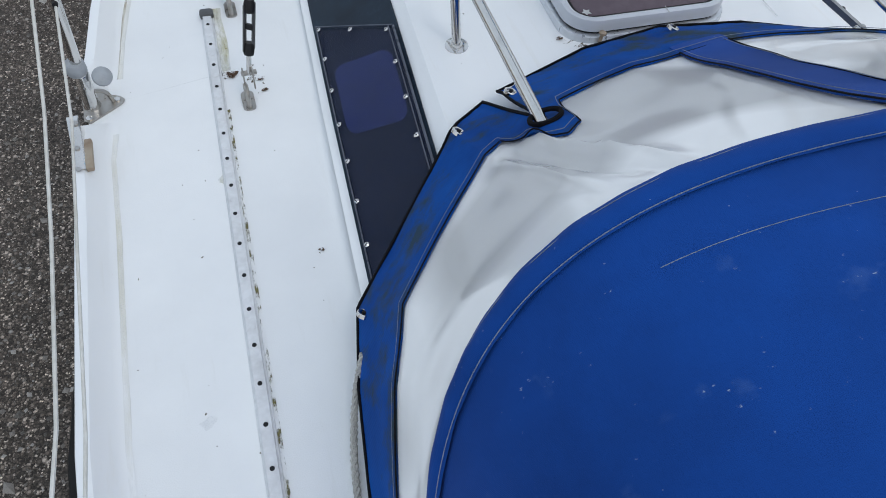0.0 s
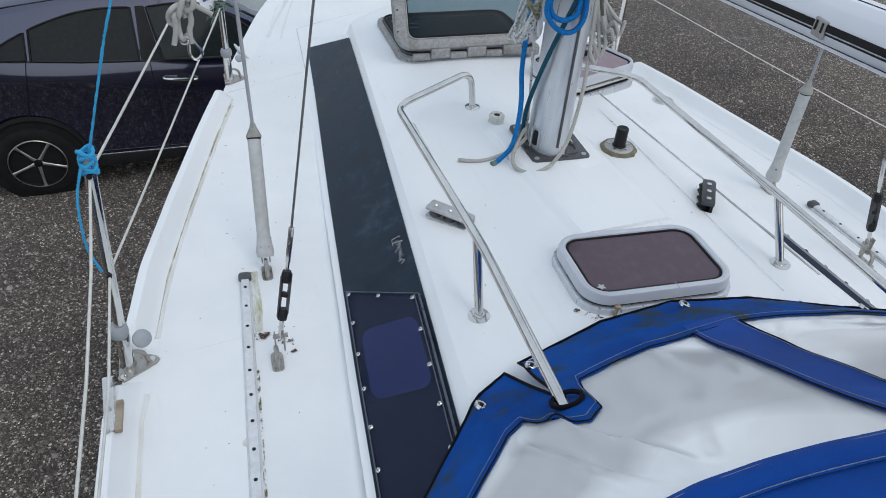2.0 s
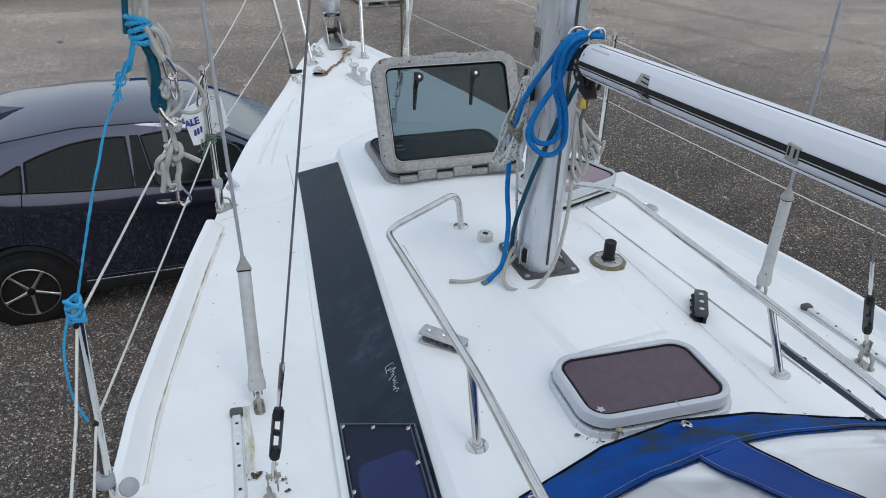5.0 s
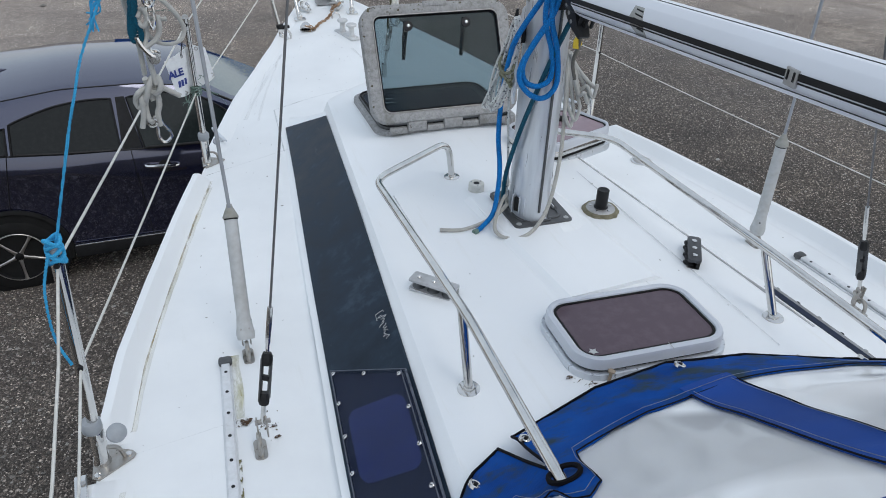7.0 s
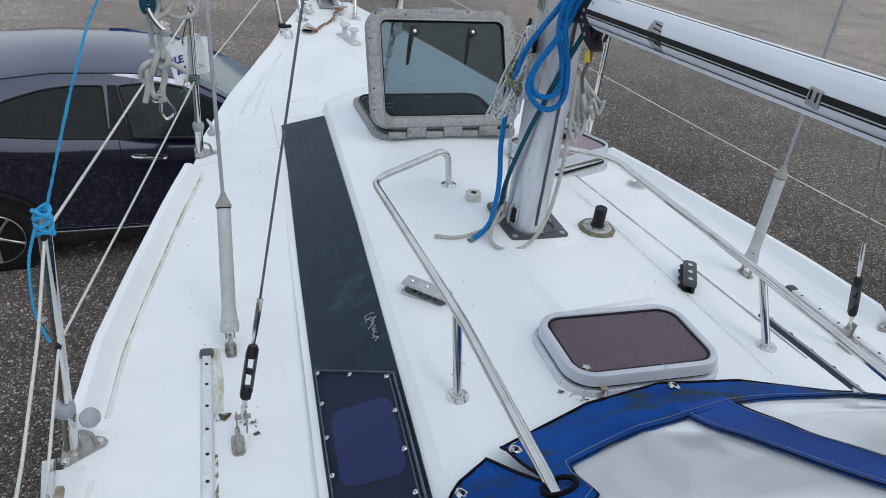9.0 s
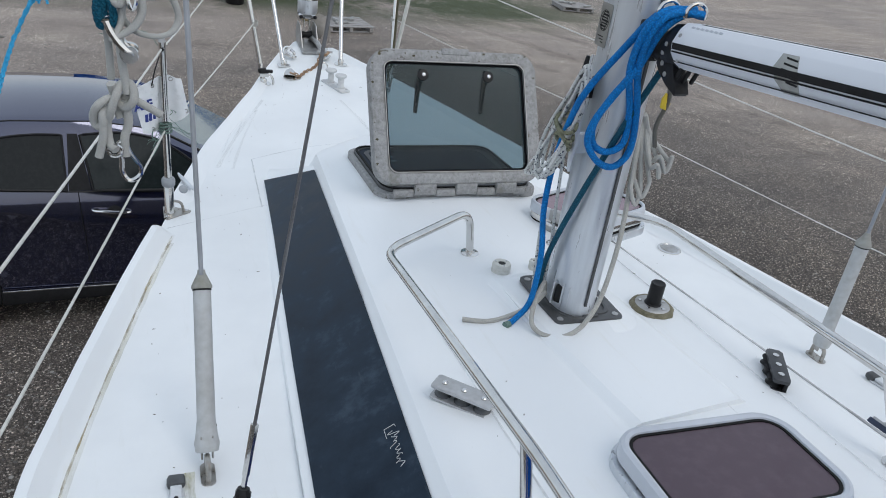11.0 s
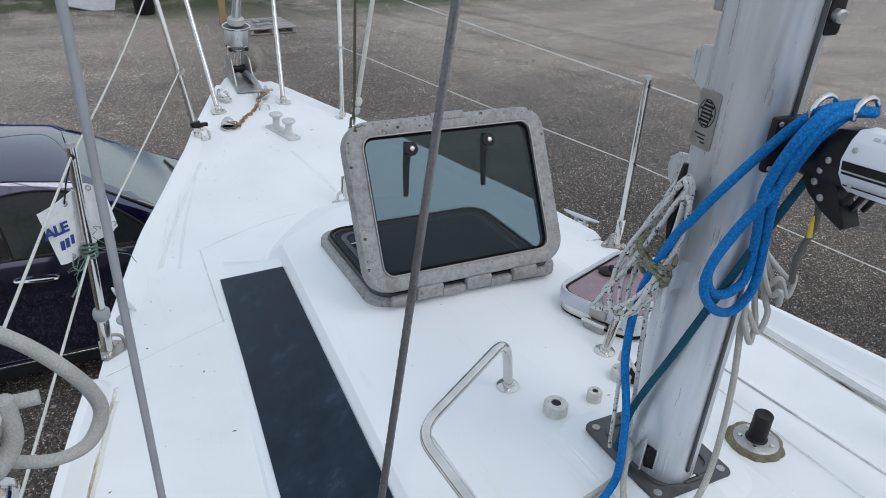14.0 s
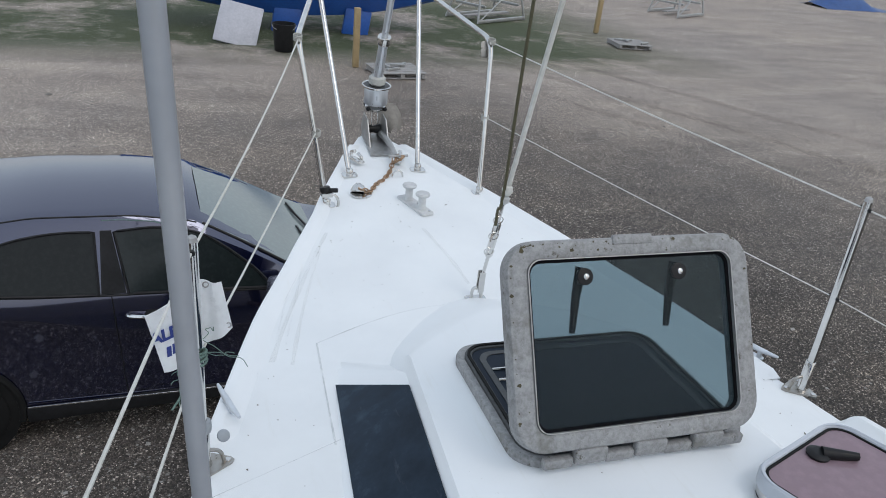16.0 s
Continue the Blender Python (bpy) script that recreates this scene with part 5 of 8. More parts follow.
def build_pulpit():
    pul = thing("pulpit", (0, 3.6, 2.82), "stainless bow pulpit of bent tube", "pulpit")
    feet = [(-0.385, 3.40, deck_z(0.38, 3.4)), (-0.225, 3.72, deck_z(0.2, 3.7)), (0.125, 3.76, deck_z(0.1, 3.76)), (0.365, 3.50, deck_z(0.36, 3.5))]
    pc, sc = Vector((-0.505, 3.52, 3.505)), Vector((0.405, 3.68, 3.49))
    part("top_tube", bm_tube(rounded([feet[0], pc, (-0.32, 4.35, 3.60), (-0.02, 4.62, 3.62), (0.25, 4.38, 3.61), sc, feet[3]], 0.07), 0.0125, 12), STEEL, pul)
    part("leg", bm_tube([feet[1], (-0.31, 4.28, 3.60)], 0.0125, 12), STEEL, pul)
    part("leg", bm_tube([feet[2], (0.22, 4.33, 3.61)], 0.0125, 12), STEEL, pul)
    for f in feet:
        part("foot_plate", bm_plate([(f[0] + a, f[1] + b) for a, b in rrect(0.075, 0.06, 0.015)], f[2], f[2] + 0.006), STEEL, pul)
        part("socket", bm_lathe([(0.017, 0), (0.017, 0.03), (0.014, 0.034)], f, (0, 0, 1), 12), STEEL, pul)
    q = Vector(feet[0])
    part("shackle", merge(bm_tube(spline([q + Vector(v) for v in ((0.01, -0.02, 0.06), (0.035, -0.02, 0.055), (0.05, -0.02, 0.02), (0.04, -0.02, -0.005), (0.02, -0.02, 0.0))]), 0.006, 8), bm_box(q + Vector((0, 0, 0.055)), (0.05, 0.04, 0.02), 0.004)), STEEL, pul)
    part("corner_plate", bm_plate(rrect(0.05, 0.075, 0.012), -0.002, 0.002, Matrix.Translation(sc + Vector((-0.016, 0.02, -0.045))) @ Matrix.Rotation(radians(78), 4, "X"), 0.001), PLATE, pul, "dull steel corner plate")
    for c in (Vector((-0.43, 3.455, 3.12)), pc, sc, Vector((0.385, 3.6, 3.15))):
        part("wire_lashing", merge(*[bm_tube([c + Vector((0.017 * math.cos(a), 0.017 * math.sin(a) - 0.004, 0.006 * k - 0.012 + 0.004 * math.sin(a))) for a in np.linspace(0, 6.283, 10, endpoint=False)], 0.0028, 6, close=True) for k in range(4)]), GREY_LINE, pul, "pale lashing of a guard wire")
    part("black_clamp", merge(bm_lathe([(0.021, -0.012), (0.023, -0.008), (0.023, 0.008), (0.021, 0.012)], q + Vector((-0.008, 0.006, 0.075)), pc - q, 14), bm_box(q + Vector((0.028, 0.0, 0.072)), (0.04, 0.018, 0.018), 0.004)), BLACK, pul, "black plastic clamp")
    return pc, sc


PC, SC = build_pulpit()


def build_wires():
    low, high = [(1.30, -1.6, 3.10), (1.255, -0.72, 3.085), (1.25, -0.4, 3.09), (1.24, -0.1, 3.11)], [(1.30, -1.6, 3.30), (1.255, -0.76, 3.212), (1.25, -0.45, 3.218), (1.245, -0.2, 3.245), (1.236, 0.02, 3.32)]
    def aft(lane, s):
        return [(s * x, y, z) for x, y, z in lane]
    # slack abaft the first stanchions, drawn tight forward of them
    lanes = [aft(low, -1) + [STANCHION_TOPS[0][0], STANCHION_TOPS[1][0], Vector((-0.43, 3.455, 3.12))],
             aft(high, -1) + [STANCHION_TOPS[0][1], STANCHION_TOPS[1][1], PC + Vector((0, -0.015, -0.01))],
             aft(low, 1) + [STANCHION_TOPS[3][0], STANCHION_TOPS[2][0], Vector((0.385, 3.6, 3.15))],
             aft(high, 1) + [STANCHION_TOPS[3][1], STANCHION_TOPS[2][1], SC + Vector((0.01, -0.02, -0.01))]]
    for ln, thick in zip(lanes, (0.0030, 0.0030, 0.0020, 0.0027)):
        pts = []
        for a, b in zip(ln, ln[1:]):
            a, b = Vector(a), Vector(b)
            for i in range(8):
                t = i / 8
                pts.append(a.lerp(b, t) - Vector((0, 0, ((0.10 if b.y > 2.5 and b.x < 0 and b.z > 3.3 else 0.02) * t * (1 - t)) if b.y > 0.5 else 0)))
        pts.append(Vector(ln[-1]))
        w = part("guard_wire", bm_tube(pts, thick, 6), WHITE_PVC)
        tagged(w, "white plastic covered guard wire through the stanchions", "guard wire", "guard wires")


WHITE_PVC = surface("white_pvc_wire", (0.66, 0.66, 0.63), (0.5, 0.49, 0.44), 0.5)
build_wires()


# ---- shrouds ----
def build_shroud(foot, up, label, kind, wire=(0, 0, 1)):
    f, u = Vector(foot), Vector(up).normalized()
    sh = thing("shroud", f, label, "shroud", "mast shrouds")
    z = f.z
    part("chainplate", merge(bm_plate([(f.x + a, f.y + b) for a, b in rrect(0.030, 0.065, 0.012)], z, z + 0.005), bm_tube(rounded([(f.x, f.y - 0.022, z), (f.x, f.y - 0.02, z + 0.045), (f.x, f.y + 0.02, z + 0.045), (f.x, f.y + 0.022, z)], 0.02), 0.006, 8)), PLATE, sh, "rust-stained chainplate")
    part("toggle", merge(bm_box(f + u * 0.060 + Vector((0.011, 0, 0)), (0.004, 0.016, 0.06), 0.002), bm_box(f + u * 0.060 - Vector((0.011, 0, 0)), (0.004, 0.016, 0.06), 0.002), bm_tube([f + u * 0.075 - Vector((0.018, 0, 0)), f + u * 0.075 + Vector((0.018, 0, 0))], 0.006, 8)), PLATE, sh)
    if kind == "screw":
        part("lower_stud", bm_tube([f + u * 0.07, f + u * 0.135], 0.006, 8), STEEL, sh)
        for s in (-1, 1):
            part("bottlescrew_body", bm_box(f + u * 0.185 + Vector((s * 0.0100, 0, 0)), (0.0042, 0.015, 0.11), 0.002, u.to_track_quat("Z", "Y").to_matrix().to_4x4()), CAST, sh, "dark grey open bottlescrew body")
        for t in (0.135, 0.235):
            part("bottlescrew_nut", bm_lathe([(0.011, 0), (0.013, 0.006), (0.013, 0.022), (0.010, 0.03)], f + u * (t - 0.015), u, 8), BLACK, sh)
        part("bottlescrew_bar", bm_box(f + u * 0.187, (0.020, 0.013, 0.012), 0.002, u.to_track_quat("Z", "Y").to_matrix().to_4x4()), BLACK, sh)
        part("upper_stud", bm_tube([f + u * 0.24, f + u * 0.27, f + u * 0.275, f + u * 0.36], [0.005, 0.005, 0.0065, 0.0065], 8), STEEL, sh)
        v = Vector(wire).normalized()
        wire_part = part("wire", bm_tube([f + u * 0.34, f + u * 0.36, f + u * 0.36 + v * 7.9], 0.0024, 10), WIRE, sh)
        low_end = f + u * 0.36
        tagged(part("strand_layer", laid([low_end + v * (0.075 * i) for i in range(22)], 0.0023, 0.0007, 13, 18, seg=5), WIRE, wire_part), "laid wire strands", kind="stuff")
    else:
        part("cover_tube", bm_tube([f + u * t for t in (0.050, 0.066, 0.085, 0.115, 0.25, 0.384)], [0.0235, 0.026, 0.0225, 0.0190, 0.0185, 0.0185], 18), PVC, sh, "grey plastic tube over the bottlescrew")
        part("cap_ring", bm_tube([f + u * t for t in (0.384, 0.388)], [0.0195, 0.0195], 14), BLACK, sh)
        part("cover_cap", bm_tube([f + u * t for t in (0.388, 0.394, 0.420, 0.428)], [0.0215, 0.0215, 0.009, 0.0075], 14), CAP_GREY, sh, "darker grey conical cap")
        for k in range(3):
            part("rivet", bm_lathe([(0.003, 0), (0.003, 0.002)], f + u * (0.10 + 0.004 * k) + Vector((0.019 * math.cos(k * 2 + 4), 0.019 * math.sin(k * 2 + 4), 0)), Vector((math.cos(k * 2 + 4), math.sin(k * 2 + 4), 0)), 8), BLACK, sh)
        top = f + u * 0.41
        v = Vector(wire).normalized()
        part("wire", bm_tube([top - u * 0.02, top, top + v * 8.3], 0.005, 10), GREY_WIRE, sh)
    return sh


CAP_GREY = surface("weathered_grey_cap", (0.36, 0.36, 0.34), (0.22, 0.22, 0.18), 0.6, 0, 60, 12, 0.7)
GREY_WIRE = smooth_paint("plastic_covered_wire", (0.34, 0.36, 0.39), 0.4, 0.75, 0, 1.5, 14)
build_shroud((-0.905, 0.118, deck_z(0.9, 0.12)), (0.062, 0.094, 0.315), "lower wire shroud with a dark open bottlescrew", "screw", (0.1591, 0.1169, 1.0))
build_shroud((-0.896, 0.485, deck_z(0.9, 0.49)), (0.01, 0.225, 0.33), "cap shroud in a grey plastic sleeve", "sleeve", (-0.027, -0.075, 0.997))
build_shroud((0.905, 0.150, deck_z(0.9, 0.15)), (-0.05, 0.05, 0.315), "lower wire shroud on the starboard side deck", "screw", (-0.163, 0.139, 0.977))
build_shroud((0.872, 0.597, deck_z(0.87, 0.6)), (-0.02, 0.0, 1), "starboard cap shroud in a grey plastic sleeve", "sleeve", (-0.05, -0.02, 1))


# ---- the car beyond ----
CAR_M = Matrix.Translation((-2.73, 6.30, 0)) @ Matrix.Rotation(0.064, 4, "Z") @ Matrix.Diagonal((1.067, 1.067, 1.067, 1))


def car_section(x):
    """Half of a cross section: sill, flank, crease, belt, glass head, roof edge, roof."""
    zr = float(np.interp(x, [-0.86, -0.80, -0.62, -0.35, 0.0, 0.6, 1.2, 1.6, 2.0, 2.4, 2.66, 3.05, 3.3, 3.42, 3.46], [0.85, 1.05, 1.32, 1.52, 1.62, 1.675, 1.66, 1.60, 1.39, 1.15, 1.02, 0.95, 0.86, 0.72, 0.5]))
    belt = float(np.interp(x, [-0.86, -0.3, 0.15, 0.56, 1.0, 1.5, 2.06, 2.7, 3.46], [1.22, 1.26, 1.225, 1.185, 1.160, 1.140, 1.105, 0.99, 0.9]))
    wid = float(np.interp(x, [-0.86, -0.6, 0, 1, 2, 2.8, 3.2, 3.46], [0.62, 0.80, 0.875, 0.885, 0.885, 0.86, 0.78, 0.55]))
    belt = min(belt, zr - 0.02)
    crease = min(belt - 0.03, float(np.interp(x, [-0.86, -0.2, 0.45, 0.75, 1.08, 1.45, 2.2, 3.46], [1.10, 1.09, 1.055, 0.985, 0.905, 0.865, 0.85, 0.80])))
    crease = max(crease, 0.42)
    low = min(0.46, crease - 0.08)
    rail = max(0.0, min(1.0, (zr - belt) / 0.5))
    top = wid * (1 - 0.28 * rail)
    gx = wid * 0.955 + (top - wid * 0.955) * 0.92
    return [(0, 0.22), (wid * 0.88, 0.22), (wid * 0.955, 0.29), (wid * 0.958, low), (wid * 0.962, (low + crease) / 2), (wid * 0.978, crease - 0.03), (wid * 0.992, crease), (wid * 0.96, belt), (gx, belt + (zr - 0.055 * rail - belt) * 0.96), (top * 0.95, zr - 0.022 * rail), (top * 0.84, zr + 0.002 * rail), (0, zr + 0.02 * rail)]


def car_side(x, z, lift=0.006):
    """A point on the glass side of the car at a height."""
    s = car_section(x)
    a, b = s[7], s[8]
    t = (z - a[1]) / max(b[1] - a[1], 0.02)
    return Vector((x, -(a[0] + (b[0] - a[0]) * t) - lift, z))


def build_car():
    car = thing("car", CAR_M.translation, "parked dark navy hatchback car beside the boat", "car")
    def add(name, bm, mat, label="", parent=None, **k):
        bm.transform(CAR_M)
        return part(name, bm, mat, parent or car, label, **k)
    xs = [-0.86, -0.8, -0.7, -0.55, -0.35, -0.2, -0.05, 0.1, 0.25, 0.4, 0.55, 0.7, 0.85, 1.0, 1.15, 1.3, 1.45, 1.6, 1.7, 1.8, 1.9, 2.0, 2.1, 2.2, 2.3, 2.4, 2.55, 2.66, 2.85, 3.05, 3.2, 3.3, 3.4, 3.46]
    rows = []
    for x in xs:
        s = car_section(x)
        rows.append([(x, -y, z) for y, z in s] + [(x, y, z) for y, z in reversed(s[1:-1])])
    bm = bm_grid(rows, close_v=True)
    bm.faces.new([v for v in bm.verts if v.co.x < -0.859])
    bm.faces.new([v for v in bm.verts if v.co.x > 3.459])
    bmesh.ops.recalc_face_normals(bm, faces=bm.faces)
    body = add("body", bm, NAVY, "glossy dark navy bodywork", sharp=24)

    def glass(lower, upper, name, mat):
        """A pane between a lower and an upper line of (x, z), aft to forward."""
        lo, hi = spline([(x, 0, z) for x, z in lower], 6), spline([(x, 0, z) for x, z in upper], 6)
        rows = []
        for k in range(25):
            p, q = lo[round(k / 24 * (len(lo) - 1))], hi[round(k / 24 * (len(hi) - 1))]
            rows.append([car_side(p.x + (q.x - p.x) * t, p.z + (q.z - p.z) * t, 0.006) for t in (0, 0.25, 0.5, 0.75, 1)])
        b = bm_grid(rows)
        bmesh.ops.recalc_face_normals(b, faces=b.faces)
        pane = add(name, b, mat, "dark tinted side window", body)
        loop = [car_side(p.x, p.z, 0.009) for p in lo] + [car_side(p.x, p.z, 0.009) for p in reversed(hi)]
        add("window_trim", bm_tube(loop, 0.010, 6, close=True), BLACK, "", pane)
        return pane
    glass([(0.165, 1.236), (0.56, 1.198), (0.965, 1.172)], [(0.19, 1.452), (0.33, 1.496), (0.54, 1.543), (0.76, 1.562), (0.962, 1.556)], "rear_window", CAR_GLASS)
    glass([(-0.16, 1.262), (0.0, 1.252), (0.13, 1.240)], [(-0.13, 1.300), (0.0, 1.372), (0.15, 1.436)], "quarter_window", CAR_GLASS)
    glass([(1.150, 1.166), (1.5, 1.150), (1.80, 1.138), (2.08, 1.122)], [(1.085, 1.553), (1.35, 1.562), (1.60, 1.519), (1.76, 1.440), (1.98, 1.272), (2.09, 1.150)], "front_window", CAR_GLASS_FRONT)
    # gloss black pillar between the doors, and the seam of the roof edge
    pil = bm_grid([[car_side(0.98 + 0.02 * t, 1.170 + 0.392 * t, 0.003), car_side(1.135 - 0.065 * t, 1.168 + 0.392 * t, 0.003)] for t in np.linspace(0, 1, 6)])
    bmesh.ops.recalc_face_normals(pil, faces=pil.faces)
    add("door_pillar", pil, BLACK, "black door pillar", body)
    add("roof_seam", bm_tube([Vector((x, -car_section(x)[9][0] * 1.006, car_section(x)[9][1] - 0.004)) for x in np.linspace(-0.3, 1.62, 30)], 0.006, 6), BLACK, "", body)
    add("belt_trim", bm_tube([car_side(x, car_section(x)[7][1] + 0.004, 0.006) for x in np.linspace(-0.2, 2.12, 30)], 0.007, 6), BLACK, "", body)
    # windscreen
    rows = []
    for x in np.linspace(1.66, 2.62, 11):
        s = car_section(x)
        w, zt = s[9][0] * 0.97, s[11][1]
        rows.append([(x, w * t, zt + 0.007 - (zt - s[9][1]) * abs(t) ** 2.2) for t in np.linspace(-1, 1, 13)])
    screen = add("windscreen", bm_grid(rows), CAR_GLASS_PALE, "windscreen with the sky's reflection put into its pale colour", body)
    rim = [Vector(r[0]) + Vector((0, -0.012, 0.002)) for r in rows]
    add("screen_trim", bm_tube(rim, 0.010, 6), BLACK, "", screen)
    for y0, y1 in ((-0.42, 0.12), (0.15, 0.62)):
        add("wiper", bm_tube([(2.58, y0, car_section(2.58)[11][1] + 0.022), (2.50, (y0 + y1) / 2, car_section(2.50)[11][1] + 0.022), (2.46, y1, car_section(2.46)[11][1] + 0.010)], 0.010, 6), BLACK, "", screen)
    for x, lean in ((1.045, 0.05), (2.26, 0.0), (0.10, -0.12)):
        s = car_section(x)
        pts = [Vector((x + lean * (1.1 - z) * (1 if x > 0.5 else 1.6), -y - 0.003, z)) for y, z in s[2:8]]
        add("door_gap", bm_tube(pts, 0.0035, 5), BLACK, "", body)
    h = Vector((1.265, -0.895, 0.998))
    add("door_handle", merge(bm_tube(spline([h + Vector((-0.135, 0.02, 0.014)), h + Vector((-0.11, 0, 0.012)), h + Vector((0.0, -0.008, 0.0)), h + Vector((0.11, 0, -0.012)), h + Vector((0.135, 0.02, -0.014))]), 0.014, 8)), CHROME, "chrome door handle", body)
    add("handle_recess", bm_lathe([(0.055, -0.004), (0.05, 0.002), (0.02, 0.003)], (1.285, -0.874, 0.985), (0, -1, 0.25), 20), BLACK, "", body)
    add("sill", bm_box((1.3, -0.850, 0.27), (1.75, 0.03, 0.12), 0.012), BLACK, "black plastic sill", body)
    add("sill_trim", bm_box((1.3, -0.868, 0.318), (1.72, 0.008, 0.012), 0.003, Matrix.Rotation(radians(1.5), 4, "Y")), CHROME, "", body)
    mir = add("door_mirror", bm_box((2.13, -0.985, 1.175), (0.15, 0.19, 0.16), 0.05, None, 3), NAVY_GREY, "door mirror", body)
    add("mirror_arm", bm_box((2.15, -0.885, 1.115), (0.07, 0.08, 0.04), 0.012), BLACK, "", mir)
    fin = bmesh.new()
    a = [fin.verts.new(v) for v in ((-0.06, -0.035, 1.60), (-0.06, 0.035, 1.60), (0.22, 0, 1.65), (-0.10, 0, 1.70))]
    for f in ((0, 1, 3), (0, 3, 2), (1, 2, 3), (0, 2, 1)):
        fin.faces.new([a[i] for i in f])
    bmesh.ops.recalc_face_normals(fin, faces=fin.faces)
    add("roof_fin", fin, NAVY, "", body)
    for wx in (0.0, 2.61):
        for sgn in (-1, 1):
            y = sgn * 0.79
            out = Vector((0, sgn, 0))
            arch = [Vector((wx + 0.405 * math.cos(t), sgn * 0.850, 0.33 + 0.405 * math.sin(t))) for t in np.linspace(-0.25, math.pi + 0.25, 24)]
            add("wheel_arch", merge(bm_tube(arch, 0.026, 8), bm_lathe([(0.40, 0), (0.40, 0.06), (0.38, 0.065)], (wx, sgn * 0.80, 0.34), out, 32)), RUBBER, "black plastic wheel arch", body)
            wh = add("wheel", bm_lathe([(0.225, -0.10), (0.29, -0.105), (0.325, -0.085), (0.333, -0.05), (0.333, 0.05), (0.325, 0.085), (0.29, 0.105), (0.235, 0.10), (0.225, 0.085)], (wx, y, 0.333), out, 40), RUBBER, "black tyre")
            rim = add("rim", bm_lathe([(0.232, 0.08), (0.232, 0.108), (0.222, 0.111), (0.214, 0.10), (0.205, 0.05), (0.03, 0.045)], (wx, y, 0.333), out, 40), RIM_DARK, "black and silver five-spoke alloy rim", wh)
            add("rim_lip", bm_tube([(wx + 0.226 * math.cos(t), y + sgn * 0.108, 0.333 + 0.226 * math.sin(t)) for t in np.linspace(0, 2 * math.pi, 40, endpoint=False)], 0.0055, 6, close=True), SPOKE, "", wh)
            for k in range(5):
                t0 = radians(-88 + 72 * k)
                ca, sa = math.cos(t0), math.sin(t0)
                rows = []
                for r, hw, o in ((0.025, 0.020, 0.088), (0.06, 0.014, 0.092), (0.15, 0.011, 0.098), (0.205, 0.013, 0.104), (0.224, 0.020, 0.106)):
                    c = Vector((wx + r * ca, y + sgn * o, 0.333 + r * sa))
                    e = Vector((-sa, 0, ca))
                    rows.append([c - e * hw, c - e * hw * 0.5 + out * 0.006, c + e * hw * 0.5 + out * 0.006, c + e * hw, c - out * 0.012])
                sp = bm_grid(rows, close_v=True)
                bmesh.ops.recalc_face_normals(sp, faces=sp.faces)
                add("spoke", sp, SPOKE, "", wh)
            add("hub_cap", bm_lathe([(0.035, 0), (0.035, 0.012), (0.025, 0.016)], (wx, y + sgn * 0.085, 0.333), out, 16), RIM_DARK, "", wh)


NAVY = smooth_paint("navy_car_paint", (0.0022, 0.0030, 0.0150), 0.06, 0.8, 0.35, 2.2)
NAVY.node_tree.nodes["Principled BSDF"].inputs["Coat IOR"].default_value = 1.55
NAVY.node_tree.nodes["Principled BSDF"].inputs["Specular Tint"].default_value = (0.74, 0.77, 1.0, 1)
NAVY_GREY = surface("grey_mirror_paint", (0.10, 0.10, 0.13), (0.07, 0.07, 0.09), 0.25, 0.2, 30, 3, 0.4, 0.0)
CHROME = polished("chrome", (0.78, 0.78, 0.79), 0.08)
SPOKE = polished("machined_rim_face", (0.50, 0.48, 0.46), 0.32)
RIM_DARK = surface("dark_rim", (0.012, 0.012, 0.013), (0.006, 0.006, 0.006), 0.45, 0.1, 40, 9, 0.4, 0.0, spec=0.2)
CAR_GLASS = tinted("privacy_glass", (0.03, 0.035, 0.035), 0.92, (0.009, 0.011, 0.011), 0.02)
CAR_GLASS.node_tree.nodes["Principled BSDF"].inputs["Specular IOR Level"].default_value = 0.3
CAR_GLASS_FRONT = tinted("front_side_glass", (0.05, 0.06, 0.06), 0.9, (0.014, 0.019, 0.019), 0.02)
CAR_GLASS_FRONT.node_tree.nodes["Principled BSDF"].inputs["Specular IOR Level"].default_value = 0.38
# pale body colour paints the sky's reflection into the windscreen
CAR_GLASS_PALE = tinted("windscreen_painted_sky", (0.25, 0.3, 0.3), 0.9, (0.17, 0.205, 0.20), 0.02)
CAR_GLASS_PALE.node_tree.nodes["Principled BSDF"].inputs["IOR"].default_value = 1.9
build_car()


